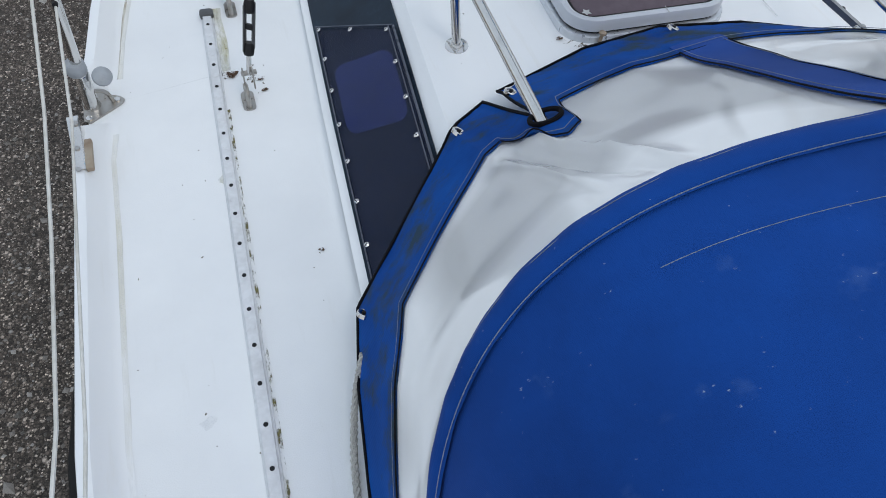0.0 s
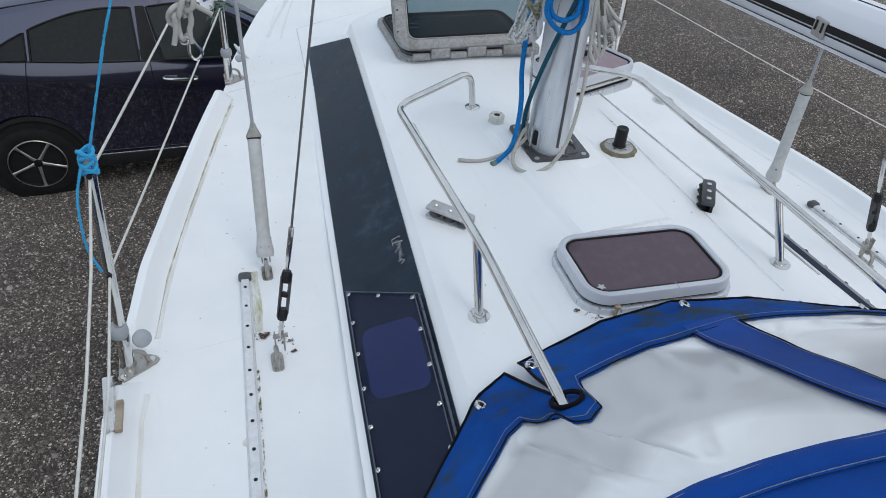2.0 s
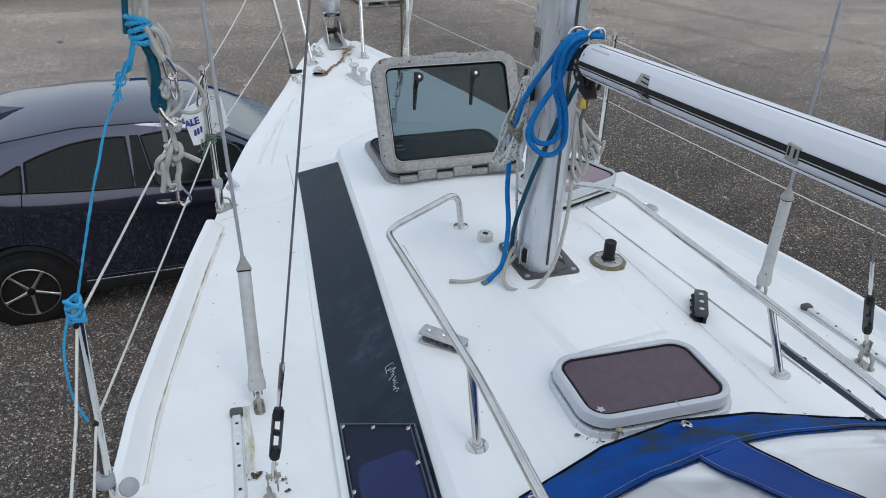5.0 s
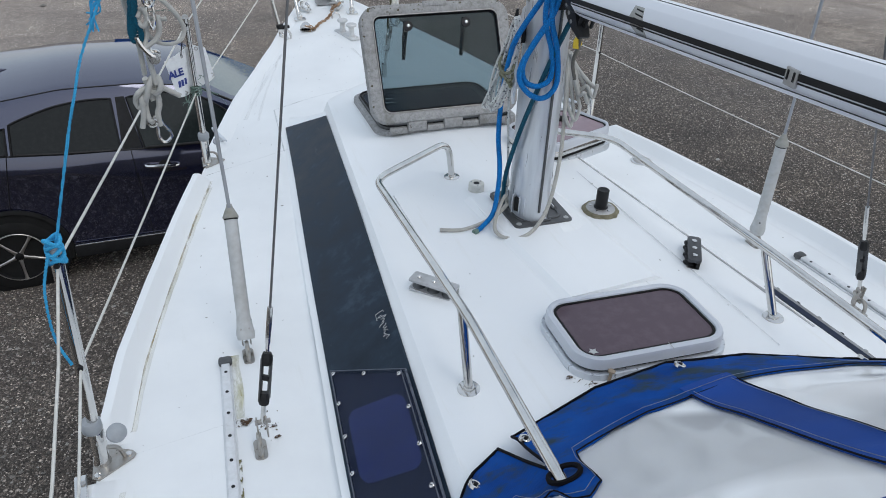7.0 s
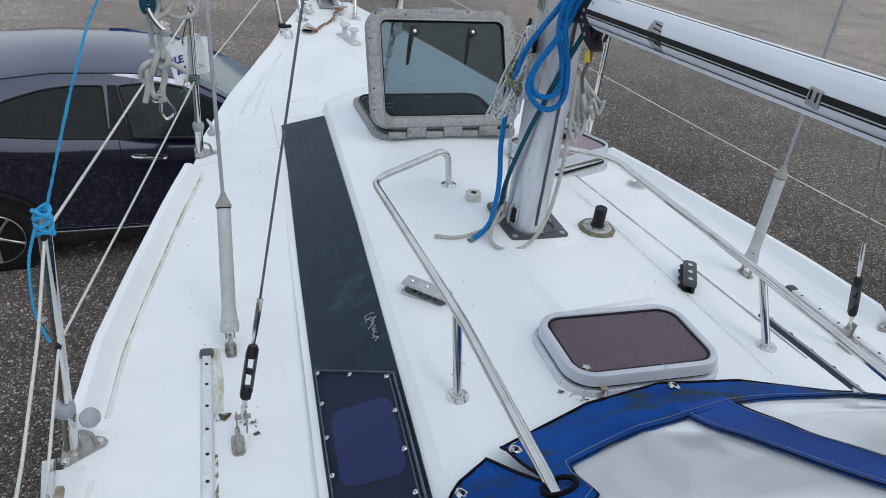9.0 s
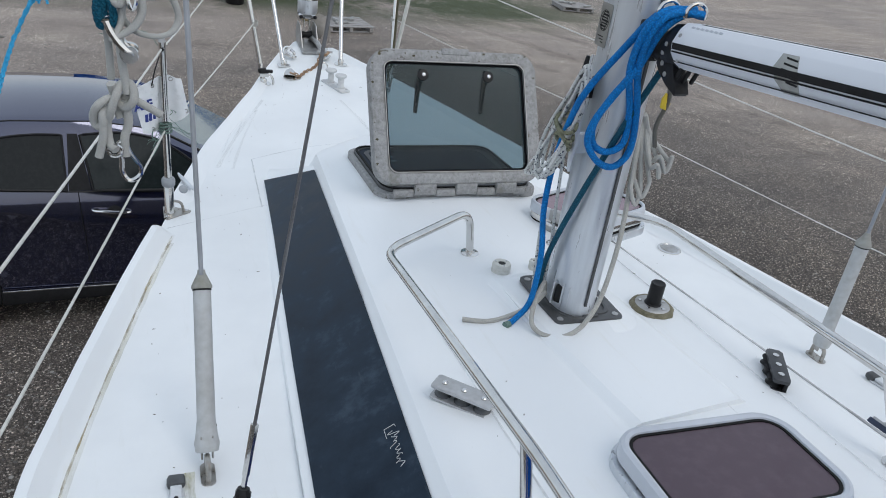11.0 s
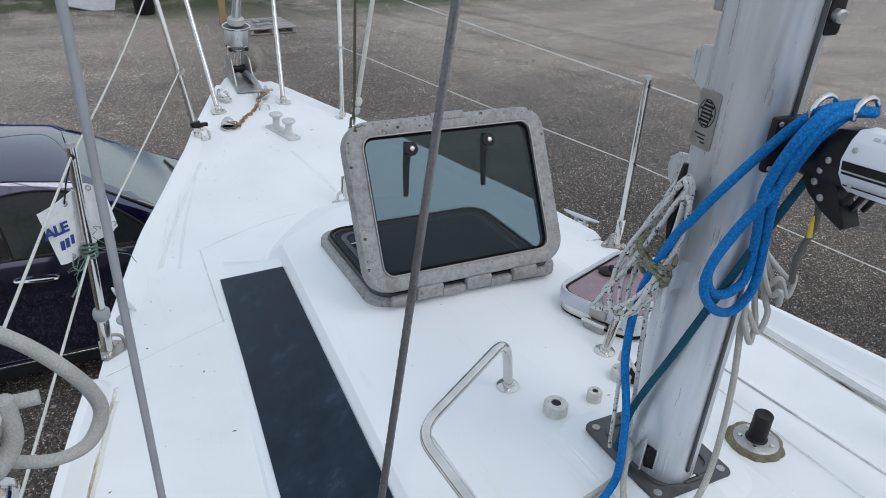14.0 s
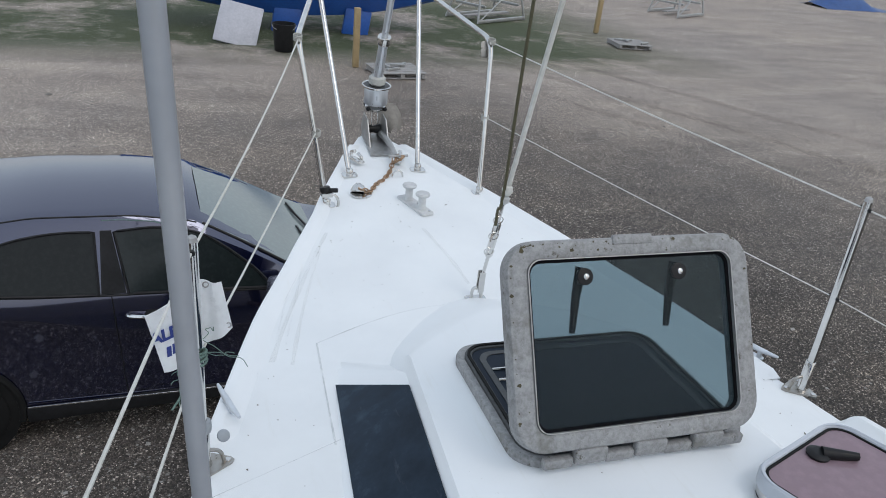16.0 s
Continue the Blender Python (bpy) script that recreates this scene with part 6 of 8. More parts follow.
# ---- deck gear ----
def build_track(s):
    tr = thing("genoa_track", (s * 0.98, -0.2, deck_z(0.98, -0.2)), "grey alloy genoa track with holes, dirty along its edge" if s < 0 else "grey alloy genoa track on the starboard side deck", "sheet track", "genoa tracks")
    a, b = Vector((s * 0.959, 0.462, deck_z(0.96, 0.462) + 0.001)), Vector((s * 1.033, -1.45, deck_z(1.03, -1.45) + 0.001))
    d = (b - a).normalized()
    m = Matrix.LocRotScale((a + b) / 2, d.to_track_quat("Y", "Z"), None)
    L = (b - a).length
    part("flange", (lambda q: (q.transform(m), q)[1])(bm_box((0, 0, 0.003), (0.031, L, 0.006), 0.0015)), TRACK, tr)
    part("rail_top", (lambda q: (q.transform(m), q)[1])(bm_box((0, 0, 0.012), (0.022, L, 0.008), 0.002)), TRACK, tr)
    end = bm_box((0, -L / 2 - 0.004 if (m @ Vector((0, -L / 2, 0)) - a).length < 0.1 else L / 2 + 0.004, 0.012), (0.036, 0.030, 0.020), 0.0075)
    end.transform(m)
    part("end_stop", end, CAST, tr, "dark end stop")
    n = int(L / 0.0405)
    for i in range(n):
        p = a + d * (0.045 + 0.0405 * i) + Vector((0, 0, 0.0163))
        if i % 2:
            part("screw", bm_lathe([(0.0075, -0.001), (0.0075, 0.0004), (0.005, 0.0008)], p, (0, 0, 1), 10), TRACK, tr)
        else:
            part("stop_hole", bm_lathe([(0.0045, -0.001), (0.0045, 0.0005)], p, (0, 0, 1), 10), BLACK, tr)
    return tr


TRACK = surface("chalky_alloy", (0.74, 0.76, 0.78), (0.58, 0.59, 0.60), 0.5, 0.05, 70, 14, 0.6, 0.1)
for side in (-1, 1):
    build_track(side)


def stain_material(name, colour, low, high, strength, scale, stretch=(1, 1, 1)):
    """A patchy film, clear between the patches: dirt, and shade painted along edges."""
    m, n, l, p = material(name)
    v = coords(n, l, stretch)
    f = noise_tex(n, l, v, scale, 6, 0.7)
    p.inputs["Roughness"].default_value = 0.9
    p.inputs["Specular IOR Level"].default_value = 0.1
    l.new(ramp(n, l, noise_tex(n, l, v, scale * 3, 3), [(0.35, tuple(c * 0.6 for c in colour)), (0.65, colour)]), p.inputs["Base Color"])
    tr = n.new("ShaderNodeBsdfTransparent")
    mx = n.new("ShaderNodeMixShader")
    l.new(ramp(n, l, f, [(low, (0, 0, 0)), (high, (strength, strength, strength))]), mx.inputs[0])
    l.new(tr.outputs[0], mx.inputs[1])
    l.new(p.outputs[0], mx.inputs[2])
    l.new(mx.outputs[0], n["Material Output"].inputs["Surface"])
    return m


ALGAE = stain_material("algae_stain", (0.55, 0.50, 0.20), 0.40, 0.66, 0.5, 40, (1, 0.25, 1))
GUTTER = stain_material("gutter_dirt", (0.42, 0.32, 0.14), 0.40, 0.62, 0.75, 26, (1, 0.25, 1))
GUTTER_WASH = stain_material("gutter_wash", (0.80, 0.74, 0.52), 0.36, 0.66, 0.34, 9, (1, 0.2, 1))
MOSS = stain_material("moss_line", (0.22, 0.20, 0.09), 0.50, 0.60, 0.9, 75, (1, 0.45, 1))
RUST = stain_material("rust_stain", (0.10, 0.055, 0.03), 0.48, 0.53, 0.92, 60)
SEAM = stain_material("seam_dirt_and_shade", (0.52, 0.53, 0.53), 0.30, 0.65, 0.5, 8)
SCUFF = stain_material("grey_scuff", (0.55, 0.58, 0.61), 0.44, 0.80, 0.16, 12, (1, 0.3, 1))


def deck_patch(name, outline, lift, mat, label, over_roof=False):
    """A thin film of dirt that follows the deck or roof."""
    bm = bmesh.new()
    f = [bm.verts.new((x, y, (roof_z(x, y) if over_roof else deck_z(x, y)) + lift)) for x, y in outline]
    bm.faces.new(f)
    bmesh.ops.recalc_face_normals(bm, faces=bm.faces)
    for fc in bm.faces:
        if fc.normal.z < 0:
            fc.normal_flip()
    ob = part(name, bm, mat, DIRT_AND_SHADE)
    return ob


def build_specks():
    """Small crumbs and spots of dirt on the white deck and roof."""
    rnd = random.Random(11)
    bm = bmesh.new()
    for k in range(260):
        y = rnd.uniform(-1.3, 3.4)
        roof = rnd.random() < 0.45 and y < 1.9
        if roof:
            x = rnd.uniform(-0.95, 0.95) * -roof_lines(y)[3][0]
            z = roof_z(x, y)
        else:
            lo = -roof_lines(y)[0][0] + 0.03 if y < 2.0 else 0.05
            x = rnd.choice((-1, -1, 1)) * rnd.uniform(lo, half_beam(y) - 0.08)
            z = deck_z(x, y)
        r = 0.0012 * math.exp(rnd.gauss(0, 0.5))
        a0 = rnd.uniform(0, 6.28)
        st = rnd.uniform(1.0, 2.6)
        ring = [(r * st * math.cos(t) * rnd.uniform(0.7, 1.2), r * math.sin(t) * rnd.uniform(0.7, 1.2)) for t in (0, 1.05, 2.1, 3.14, 4.2, 5.2)]
        lo = [bm.verts.new((x + px * math.cos(a0) - py * math.sin(a0), y + px * math.sin(a0) + py * math.cos(a0), z)) for px, py in ring]
        tip = bm.verts.new((x, y, z + 0.0012))
        for i in range(6):
            bm.faces.new((lo[i], lo[(i + 1) % 6], tip))
    part("crumbs", bm, CRUMB, DIRT_AND_SHADE)


DIRT_AND_SHADE = thing("deck_dirt_and_shade", (0, 0, 2.9), "algae, rust and grime lying on the white deck, with painted edge shade", "stain", kind="stuff")


CRUMB = surface("dirt_crumbs", (0.16, 0.14, 0.10), (0.06, 0.05, 0.04), 0.9)
build_specks()


def ribbon(name, line, width, mat, over_roof=False, lift=0.0022):
    rows = []
    for i, (x, y) in enumerate(line):
        w = width * (0.6 + 0.6 * abs(noise.noise((x * 9, y * 7, 2))))
        z = (lambda px: (roof_z(px, y) if over_roof else deck_z(px, y)) + lift)
        rows.append([(x - w / 2, y, z(x)), (x + w / 2, y, z(x))])
    bm = bm_grid(rows)
    for fc in bm.faces:
        fc.normal_update()
        if fc.normal.z < 0:
            fc.normal_flip()
    return part(name, bm, mat, DIRT_AND_SHADE)


for s in (-1,):
    ribbon("gutter_algae", [(s * (half_beam(y, s) - 0.052), y) for y in np.linspace(0.27, 1.66, 50)], 0.016, GUTTER)
    ribbon("gutter_stain", [(s * (half_beam(y, s) - 0.060), y) for y in np.linspace(0.27, 1.60, 50)], 0.022, GUTTER_WASH)
    ribbon("gutter_stain", [(s * (half_beam(y, s) - 0.062), y) for y in np.linspace(-1.5, 0.08, 40)], 0.022, GUTTER_WASH)
ribbon("track_moss", [(-0.942 - 0.037 * (0.45 - y), y) for y in np.linspace(-1.4, 0.1, 50)], 0.010, MOSS)
ribbon("track_algae", [(-0.932 - 0.03 * (0.5 - y), y) for y in np.linspace(0.24, 0.50, 20)], 0.03, ALGAE)
for cx, cy, r, m in ((-0.942, 0.222, 0.026, RUST), (-0.878, 0.195, 0.022, RUST), (-0.99, -0.12, 0.018, ALGAE), (-1.10, -0.68, 0.014, SCUFF), (-0.83, -0.36, 0.006, RUST), (-0.882, 0.248, 0.008, RUST), (-0.86, 0.15, 0.008, RUST)):
    deck_patch("stain", [(cx + r * math.cos(a) * (1 + 0.3 * math.sin(3 * a + cx * 40)), cy + r * math.sin(a) * (0.8 + 0.3 * math.cos(2 * a + cy * 30))) for a in np.linspace(0, 2 * math.pi, 16, endpoint=False)], 0.0028, m, "")
MARGINS = [[(-0.411, 3.296), (-0.563, 2.885), (-0.681, 2.574), (-0.789, 2.273)], [(-0.428, 3.124), (-0.558, 2.784), (-0.658, 2.489), (-0.725, 2.264)], [(-0.479, 2.97), (-0.571, 2.646), (-0.63, 2.408), (-0.667, 2.238)]]
FORE_SEAM = [(-0.025, 3.104), (0.012, 2.838), (0.023, 2.632)]
WORN_PATCH = [(-0.039, 2.405), (0.023, 2.405), (0.004, 2.359), (-0.044, 2.357)]
# edges of the non-slip panels: shallow moulded seams
# grey film that paints the shade of the starboard roof step
EDGE = stain_material("edge_shade", (0.36, 0.37, 0.38), 0.25, 0.50, 0.75, 10, (1, 0.3, 1))
ribbon("roof_edge_shade", [(0.495 - 0.0708 * y, y) for y in np.linspace(-0.05, 1.35, 40)], 0.013, EDGE, True, 0.003)
for line, over in (([(-0.94 + 0.36 * t, 1.72 + 0.16 * t) for t in np.linspace(0, 1, 20)], False),
                   ([(-0.60 + 0.02 * t, 1.86 + 0.48 * t) for t in np.linspace(0, 1, 14)], False),
                   ([(-0.345, y) for y in np.linspace(-0.1, 0.98, 24)], True),
                   ([(0.345, y) for y in np.linspace(-0.1, 0.98, 24)], True)):
    ribbon("panel_seam", line, 0.007, SEAM, over, 0.0026)
# edges of the moulded panel abaft the mast, their shade painted as grey lines
ribbon("panel_seam", [(0.168 + -0.0336 * (y - 0.550), y) for y in np.linspace(0.17, 0.60, 14)], 0.006, SEAM, True, 0.0026)
ribbon("panel_seam", [(-0.103 + -0.0754 * (y - 0.582), y) for y in np.linspace(0.17, 0.60, 14)], 0.006, SEAM, True, 0.0026)
rows = [(-0.58 + 0.5 * t, 2.34 + 0.16 * math.sin(t * 1.6)) for t in np.linspace(0, 1, 16)]
ribbon("panel_seam", rows, 0.007, SEAM)
for k in range(4):
    x0, y0 = -0.84 + 0.055 * k, 2.05 + 0.1 * k
    ribbon("scuff", [(x0 + 0.17 * t, y0 + 0.75 * t) for t in np.linspace(0, 1, 14)], 0.010, SCUFF)
# faint tan bands beside the forward bulwark, a moulded seam and a grey worn patch
MARGIN = stain_material("tan_margin", (0.70, 0.68, 0.62), 0.34, 0.66, 0.13, 7, (1, 0.12, 1))
for track, w in zip(MARGINS, (0.030, 0.022, 0.016)):
    ribbon("margin_band", [(p.x, p.y) for p in spline([(x, y, 0) for x, y in track], 8)], w, MARGIN, lift=0.0030)
ribbon("panel_seam", [(p.x, p.y) for p in spline([(x, y, 0) for x, y in FORE_SEAM], 6)], 0.020, MARGIN, lift=0.0026)
deck_patch("worn_patch", WORN_PATCH, 0.0034, SCUFF, "")
ribbon("panel_seam", [(-1.2 + 0.28 * t, 0.19 + 0.05 * t) for t in np.linspace(0, 1, 8)], 0.004, SEAM)
for x, y in ((-0.20, -0.075), (-0.185, -0.10), (-0.165, -0.095), (-0.21, -0.06)):
    deck_patch("rust_speck", [(x + 0.009 * math.cos(a) * (1 + 0.5 * math.sin(5 * a + x * 90)), y + 0.007 * math.sin(a)) for a in np.linspace(0, 6.28, 9)[:-1]], 0.003, RUST, "", True)


def turned(name, at, profile, mat, label, category, group="", over=True, seg=24, lift=0.0):
    x, y = at
    z = (roof_z(x, y) if over else deck_z(x, y)) + lift
    ob = part(name, bm_lathe(profile, (x, y, z), (0, 0.05, 1), seg), mat)
    return tagged(ob, label, category, group)


def build_vent(x, y, r):
    z = roof_z(x, y)
    v = thing("cable_gland", (x, y, z), "round off-white plastic cable gland on the cabin roof", "cable gland", "cable glands")
    part("body", bm_lathe([(r * 1.02, -0.004), (r, 0.010), (r * 0.95, 0.011), (r * 0.95, 0.013), (r, 0.014), (r * 0.99, 0.023), (r * 0.90, 0.026), (r * 0.42, 0.026), (r * 0.40, 0.022)], (x, y, z), (0, 0, 1), 24), WHITE_PVC, v)
    part("socket", bm_lathe([(r * 0.38, 0.020), (r * 0.38, 0.0245)], (x, y, z), (0, 0, 1), 16), BLACK, v)
    for k in range(3):
        a = k * 2.1 + 0.4
        part("screw", bm_lathe([(0.003, 0.025), (0.003, 0.027)], (x + r * 0.68 * math.cos(a), y + r * 0.68 * math.sin(a), z), (0, 0, 1), 8), STEEL, v)


build_vent(-0.069, 0.922, 0.027)
build_vent(0.150, 0.965, 0.027)
build_vent(0.036, 0.922, 0.017)


def build_plug():
    z = roof_z(0.18, 0.95)
    p = thing("cable_plug", (0.185, 0.945, z), "black cable plug with a white lead lying on the roof", "cable plug")
    part("plug_body", bm_box((0.185, 0.935, z + 0.022), (0.05, 0.055, 0.042), 0.006, Matrix.Rotation(0.5, 4, "Z")), BLACK, p)
    part("plug_neck", bm_tube([(0.195, 0.955, z + 0.03), (0.215, 0.985, z + 0.065)], [0.013, 0.010], 10), BLACK, p)
    part("lead", bm_tube(spline([(0.15, 0.985, z + 0.04), (0.155, 0.98, z + 0.075), (0.15, 0.945, z + 0.06), (0.165, 0.90, z + 0.02), (0.19, 0.87, z + 0.01)]), 0.004, 8), WHITE_PVC, p)


build_plug()


def build_tube_vent():
    x, y = 0.268, 0.668
    z = roof_z(x, y)
    t = thing("tube_vent", (x, y, z), "black stub tube on a mossy round flange", "roof vent")
    part("flange", bm_lathe([(0.047, -0.004), (0.047, 0.013), (0.043, 0.016), (0.020, 0.017)], (x, y, z), (0, 0, 1), 28), GALV, t)
    for k in range(5):
        part("screw", bm_lathe([(0.005, 0), (0.005, 0.002), (0.003, 0.003)], (x + 0.034 * math.cos(k * 1.257), y + 0.034 * math.sin(k * 1.257), z + 0.0165), (0, 0, 1), 8), STEEL, t)
    ring = bm_lathe([(0.060, -0.004), (0.060, 0.005), (0.054, 0.012), (0.046, 0.013)], (x, y, z), (0, 0, 1), 48)
    for q in ring.verts:
        o = q.co - Vector((x, y, q.co.z))
        a = math.atan2(o.y, o.x)
        q.co += o * (0.09 * noise.noise((2.2 * math.cos(a), 2.2 * math.sin(a), 3.0)) + 0.05 * noise.noise((9 * math.cos(a), 9 * math.sin(a), 1.0))) * (1 if o.length > 0.05 else 0)
    part("moss_ring", ring, MOSS_SOLID, t, "uneven ring of green and black moss")
    part("tube", bm_lathe([(0.023, 0.0), (0.023, 0.019), (0.0195, 0.021), (0.0195, 0.079), (0.0175, 0.081), (0.010, 0.078)], (x, y, z), (0, 0, 1), 20), BLACK, t)


MOSS_SOLID = surface("moss", (0.24, 0.22, 0.15), (0.045, 0.042, 0.022), 0.95, 0, 160, 30, 0.9, 0.8, 0.004)
build_tube_vent()


def build_organiser(c, turn, mat, label, n=3, size=(0.135, 0.045), top=True):
    x, y = c
    z = roof_z(x, y)
    m = Matrix.Translation((x, y, z)) @ Matrix.Rotation(turn, 4, "Z")
    o = thing("deck_organiser", (x, y, z), label, "line organiser", "line organisers")
    def put(name, bm, mt, parent=o):
        bm.transform(m)
        return part(name, bm, mt, parent)
    L, W = size
    put("base", bm_plate(rrect(L, W, W * 0.1), 0.0, 0.005), mat)
    put("cover", bm_plate(rrect(L, W, W * 0.1), 0.027, 0.033, None, 0.0015), mat)
    put("back", bm_box((0, W * 0.46, 0.016), (L * 0.98, 0.004, 0.024), 0.001), mat)
    for k in range(n):
        px = (k - (n - 1) / 2) * L / n
        put("sheave", bm_lathe([(W * 0.42, 0.006), (W * 0.30, 0.012), (W * 0.30, 0.020), (W * 0.42, 0.026)], (px, 0, 0), (0, 0, 1), 16), CAST)
        put("bolt", bm_lathe([(0.0065, 0.033), (0.0065, 0.036), (0.004, 0.038)], (px, 0, 0), (0, 0, 1), 10), STEEL)
    return o


FITTING = surface("grey_alloy_fitting", (0.52, 0.53, 0.54), (0.38, 0.38, 0.38), 0.45, 0.35, 60, 14, 0.6, 0.08)
build_organiser((-0.392, 0.388), math.atan2(-0.112, 0.11), FITTING, "grey alloy line organiser with three sheaves")


def build_jammer():
    x, y = 0.392, 0.333
    z = roof_z(x, y)
    m = Matrix.Translation((x, y, z)) @ Matrix.Rotation(radians(57), 4, "Z")
    j = thing("rope_clutch", (x, y, z), "black plastic line guide block with three sheaves", "rope guide")
    def put(name, bm, mt):
        bm.transform(m)
        return part(name, bm, mt, j)
    put("base", bm_plate(rrect(0.134, 0.036, 0.006), 0, 0.006), BLACK)
    put("back", bm_box((0, -0.012, 0.016), (0.130, 0.010, 0.026), 0.003), BLACK)
    put("cover", bm_plate(rrect(0.134, 0.038, 0.007), 0.026, 0.035, None, 0.003), DARK_GREY)
    for k in range(3):
        put("sheave", bm_lathe([(0.019, 0.008), (0.015, 0.012), (0.015, 0.020), (0.019, 0.025)], (-0.040 + 0.040 * k, 0.010, 0), (0, 0, 1), 18), BLACK)
        put("bolt", bm_lathe([(0.0075, 0.035), (0.0075, 0.0375), (0.004, 0.039)], (-0.040 + 0.040 * k, 0.0, 0), (0, 0, 1), 10), STEEL)


DARK_GREY = surface("grey_black_plastic", (0.060, 0.062, 0.068), (0.030, 0.031, 0.034), 0.5, 0, 70, 14, 0.6)
build_jammer()


def build_deck_cleat(x, y, turn, label, scale=1.0, mat=None):
    z = deck_z(x, y)
    m = Matrix.Translation((x, y, z)) @ Matrix.Rotation(turn, 4, "Z") @ Matrix.Scale(scale, 4)
    c = thing("deck_cleat", (x, y, z), label, "mooring cleat", "deck cleats")
    def put(name, bm):
        bm.transform(m)
        return part(name, bm, mat or ALLOY, c)
    put("base", bm_plate(rrect(0.03, 0.075, 0.012), 0, 0.006))
    for k in (-1, 1):
        put("leg", bm_tube([(0, 0.022 * k, 0.004), (0, 0.02 * k, 0.03)], [0.010, 0.008], 10))
    put("horn", bm_tube(spline([(0, -0.085, 0.040), (0, -0.05, 0.036), (0, 0, 0.034), (0, 0.05, 0.036), (0, 0.085, 0.040)], 4), [0.004 + 0.006 * math.sin(math.pi * i / 16) for i in range(17)], 10))


build_deck_cleat(-0.858, 2.06, radians(18), "alloy mooring cleat near the port deck edge", 0.95)
build_deck_cleat(0.865, 2.07, radians(24), "alloy mooring cleat near the starboard deck edge", 0.95)


def build_bollard():
    x, y = 0.0, 3.335
    z = deck_z(x, y)
    b = thing("bow_bollard", (x, y, z), "grey two-post mooring bollard on the foredeck", "mooring bollard")
    m = Matrix.Translation((x, y, z)) @ Matrix.Rotation(radians(17), 4, "Z")
    BOLLARD = surface("pale_grey_casting", (0.62, 0.63, 0.63), (0.46, 0.46, 0.46), 0.55, 0.1, 60, 10, 0.6)
    q = bm_plate(rrect(0.062, 0.23, 0.012), 0, 0.009, m, 0.003)
    part("base", q, BOLLARD, b)
    for k in (-0.055, 0.055):
        part("post", bm_lathe([(0.020, 0), (0.017, 0.02), (0.017, 0.055), (0.030, 0.064), (0.033, 0.072), (0.028, 0.078)], m @ Vector((0, k, 0.007)), (0, 0, 1), 18), BOLLARD, b)
    for k in (-0.09, 0.0, 0.09):
        part("bolt", bm_lathe([(0.006, 0), (0.006, 0.003)], m @ Vector((0.018, k, 0.009)), (0, 0, 1), 8), STEEL, b)


build_bollard()


def build_chain():
    pts = spline([(-0.215, 3.475, 2.845), (-0.17, 3.50, 2.825), (-0.125, 3.58, 2.825), (-0.075, 3.64, 2.826), (-0.02, 3.73, 2.84), (0.0, 3.79, 2.87)], 8)
    c = thing("anchor_chain", pts[0], "short rusty chain lying on the foredeck", "chain")
    cum = [0]
    for a, b in zip(pts, pts[1:]):
        cum.append(cum[-1] + (b - a).length)
    k, step = 0, 0.026
    while k * step < cum[-1]:
        d = k * step
        i = max(j for j in range(len(cum)) if cum[j] <= d)
        i = min(i, len(pts) - 2)
        p, t = pts[i].lerp(pts[i + 1], (d - cum[i]) / max(cum[i + 1] - cum[i], 1e-6)), (pts[i + 1] - pts[i]).normalized()
        side = t.cross(Vector((0, 0, 1))).normalized()
        if k % 2:
            side = Vector((0, 0, 1))
        loop = [p + t * (0.018 * math.cos(a)) + side * (0.010 * math.sin(a)) for a in np.linspace(0, 2 * math.pi, 12, endpoint=False)]
        part("link", bm_tube(loop, 0.0035, 6, close=True), CHAIN_RUST, c)
        k += 1
    ring = thing("deck_pipe", (-0.215, 3.48, 2.81), "round stainless chain pipe with a hinged cover", "chain pipe")
    part("flange", bm_lathe([(0.050, 0), (0.050, 0.005), (0.03, 0.008)], (-0.215, 3.485, deck_z(0.2, 3.48)), (0, 0, 1), 20), STEEL, ring)
    part("cover", bm_lathe([(0.034, 0), (0.036, 0.008), (0.026, 0.03), (0.010, 0.042)], (-0.225, 3.50, deck_z(0.2, 3.48) + 0.006), (0.1, 0.5, 1), 16), STEEL, ring)
    e = thing("foredeck_eye", (0.0, 3.67, 2.82), "small stainless pad eye on the foredeck", "pad eye")
    part("eye", bm_tube([(0.0 + 0.026 * math.cos(a), 3.67, deck_z(0, 3.67) + 0.035 * math.sin(a)) for a in np.linspace(0, math.pi, 12)], 0.0045, 8), STEEL, e)


FLUKE = surface("weathered_fluke", (0.30, 0.275, 0.24), (0.16, 0.14, 0.12), 0.6, 0.2, 50, 9, 0.7)
CHAIN_RUST = surface("rusty_chain", (0.42, 0.29, 0.19), (0.20, 0.11, 0.06), 0.85, 0.2, 120, 30, 0.8, 0.5)
build_chain()


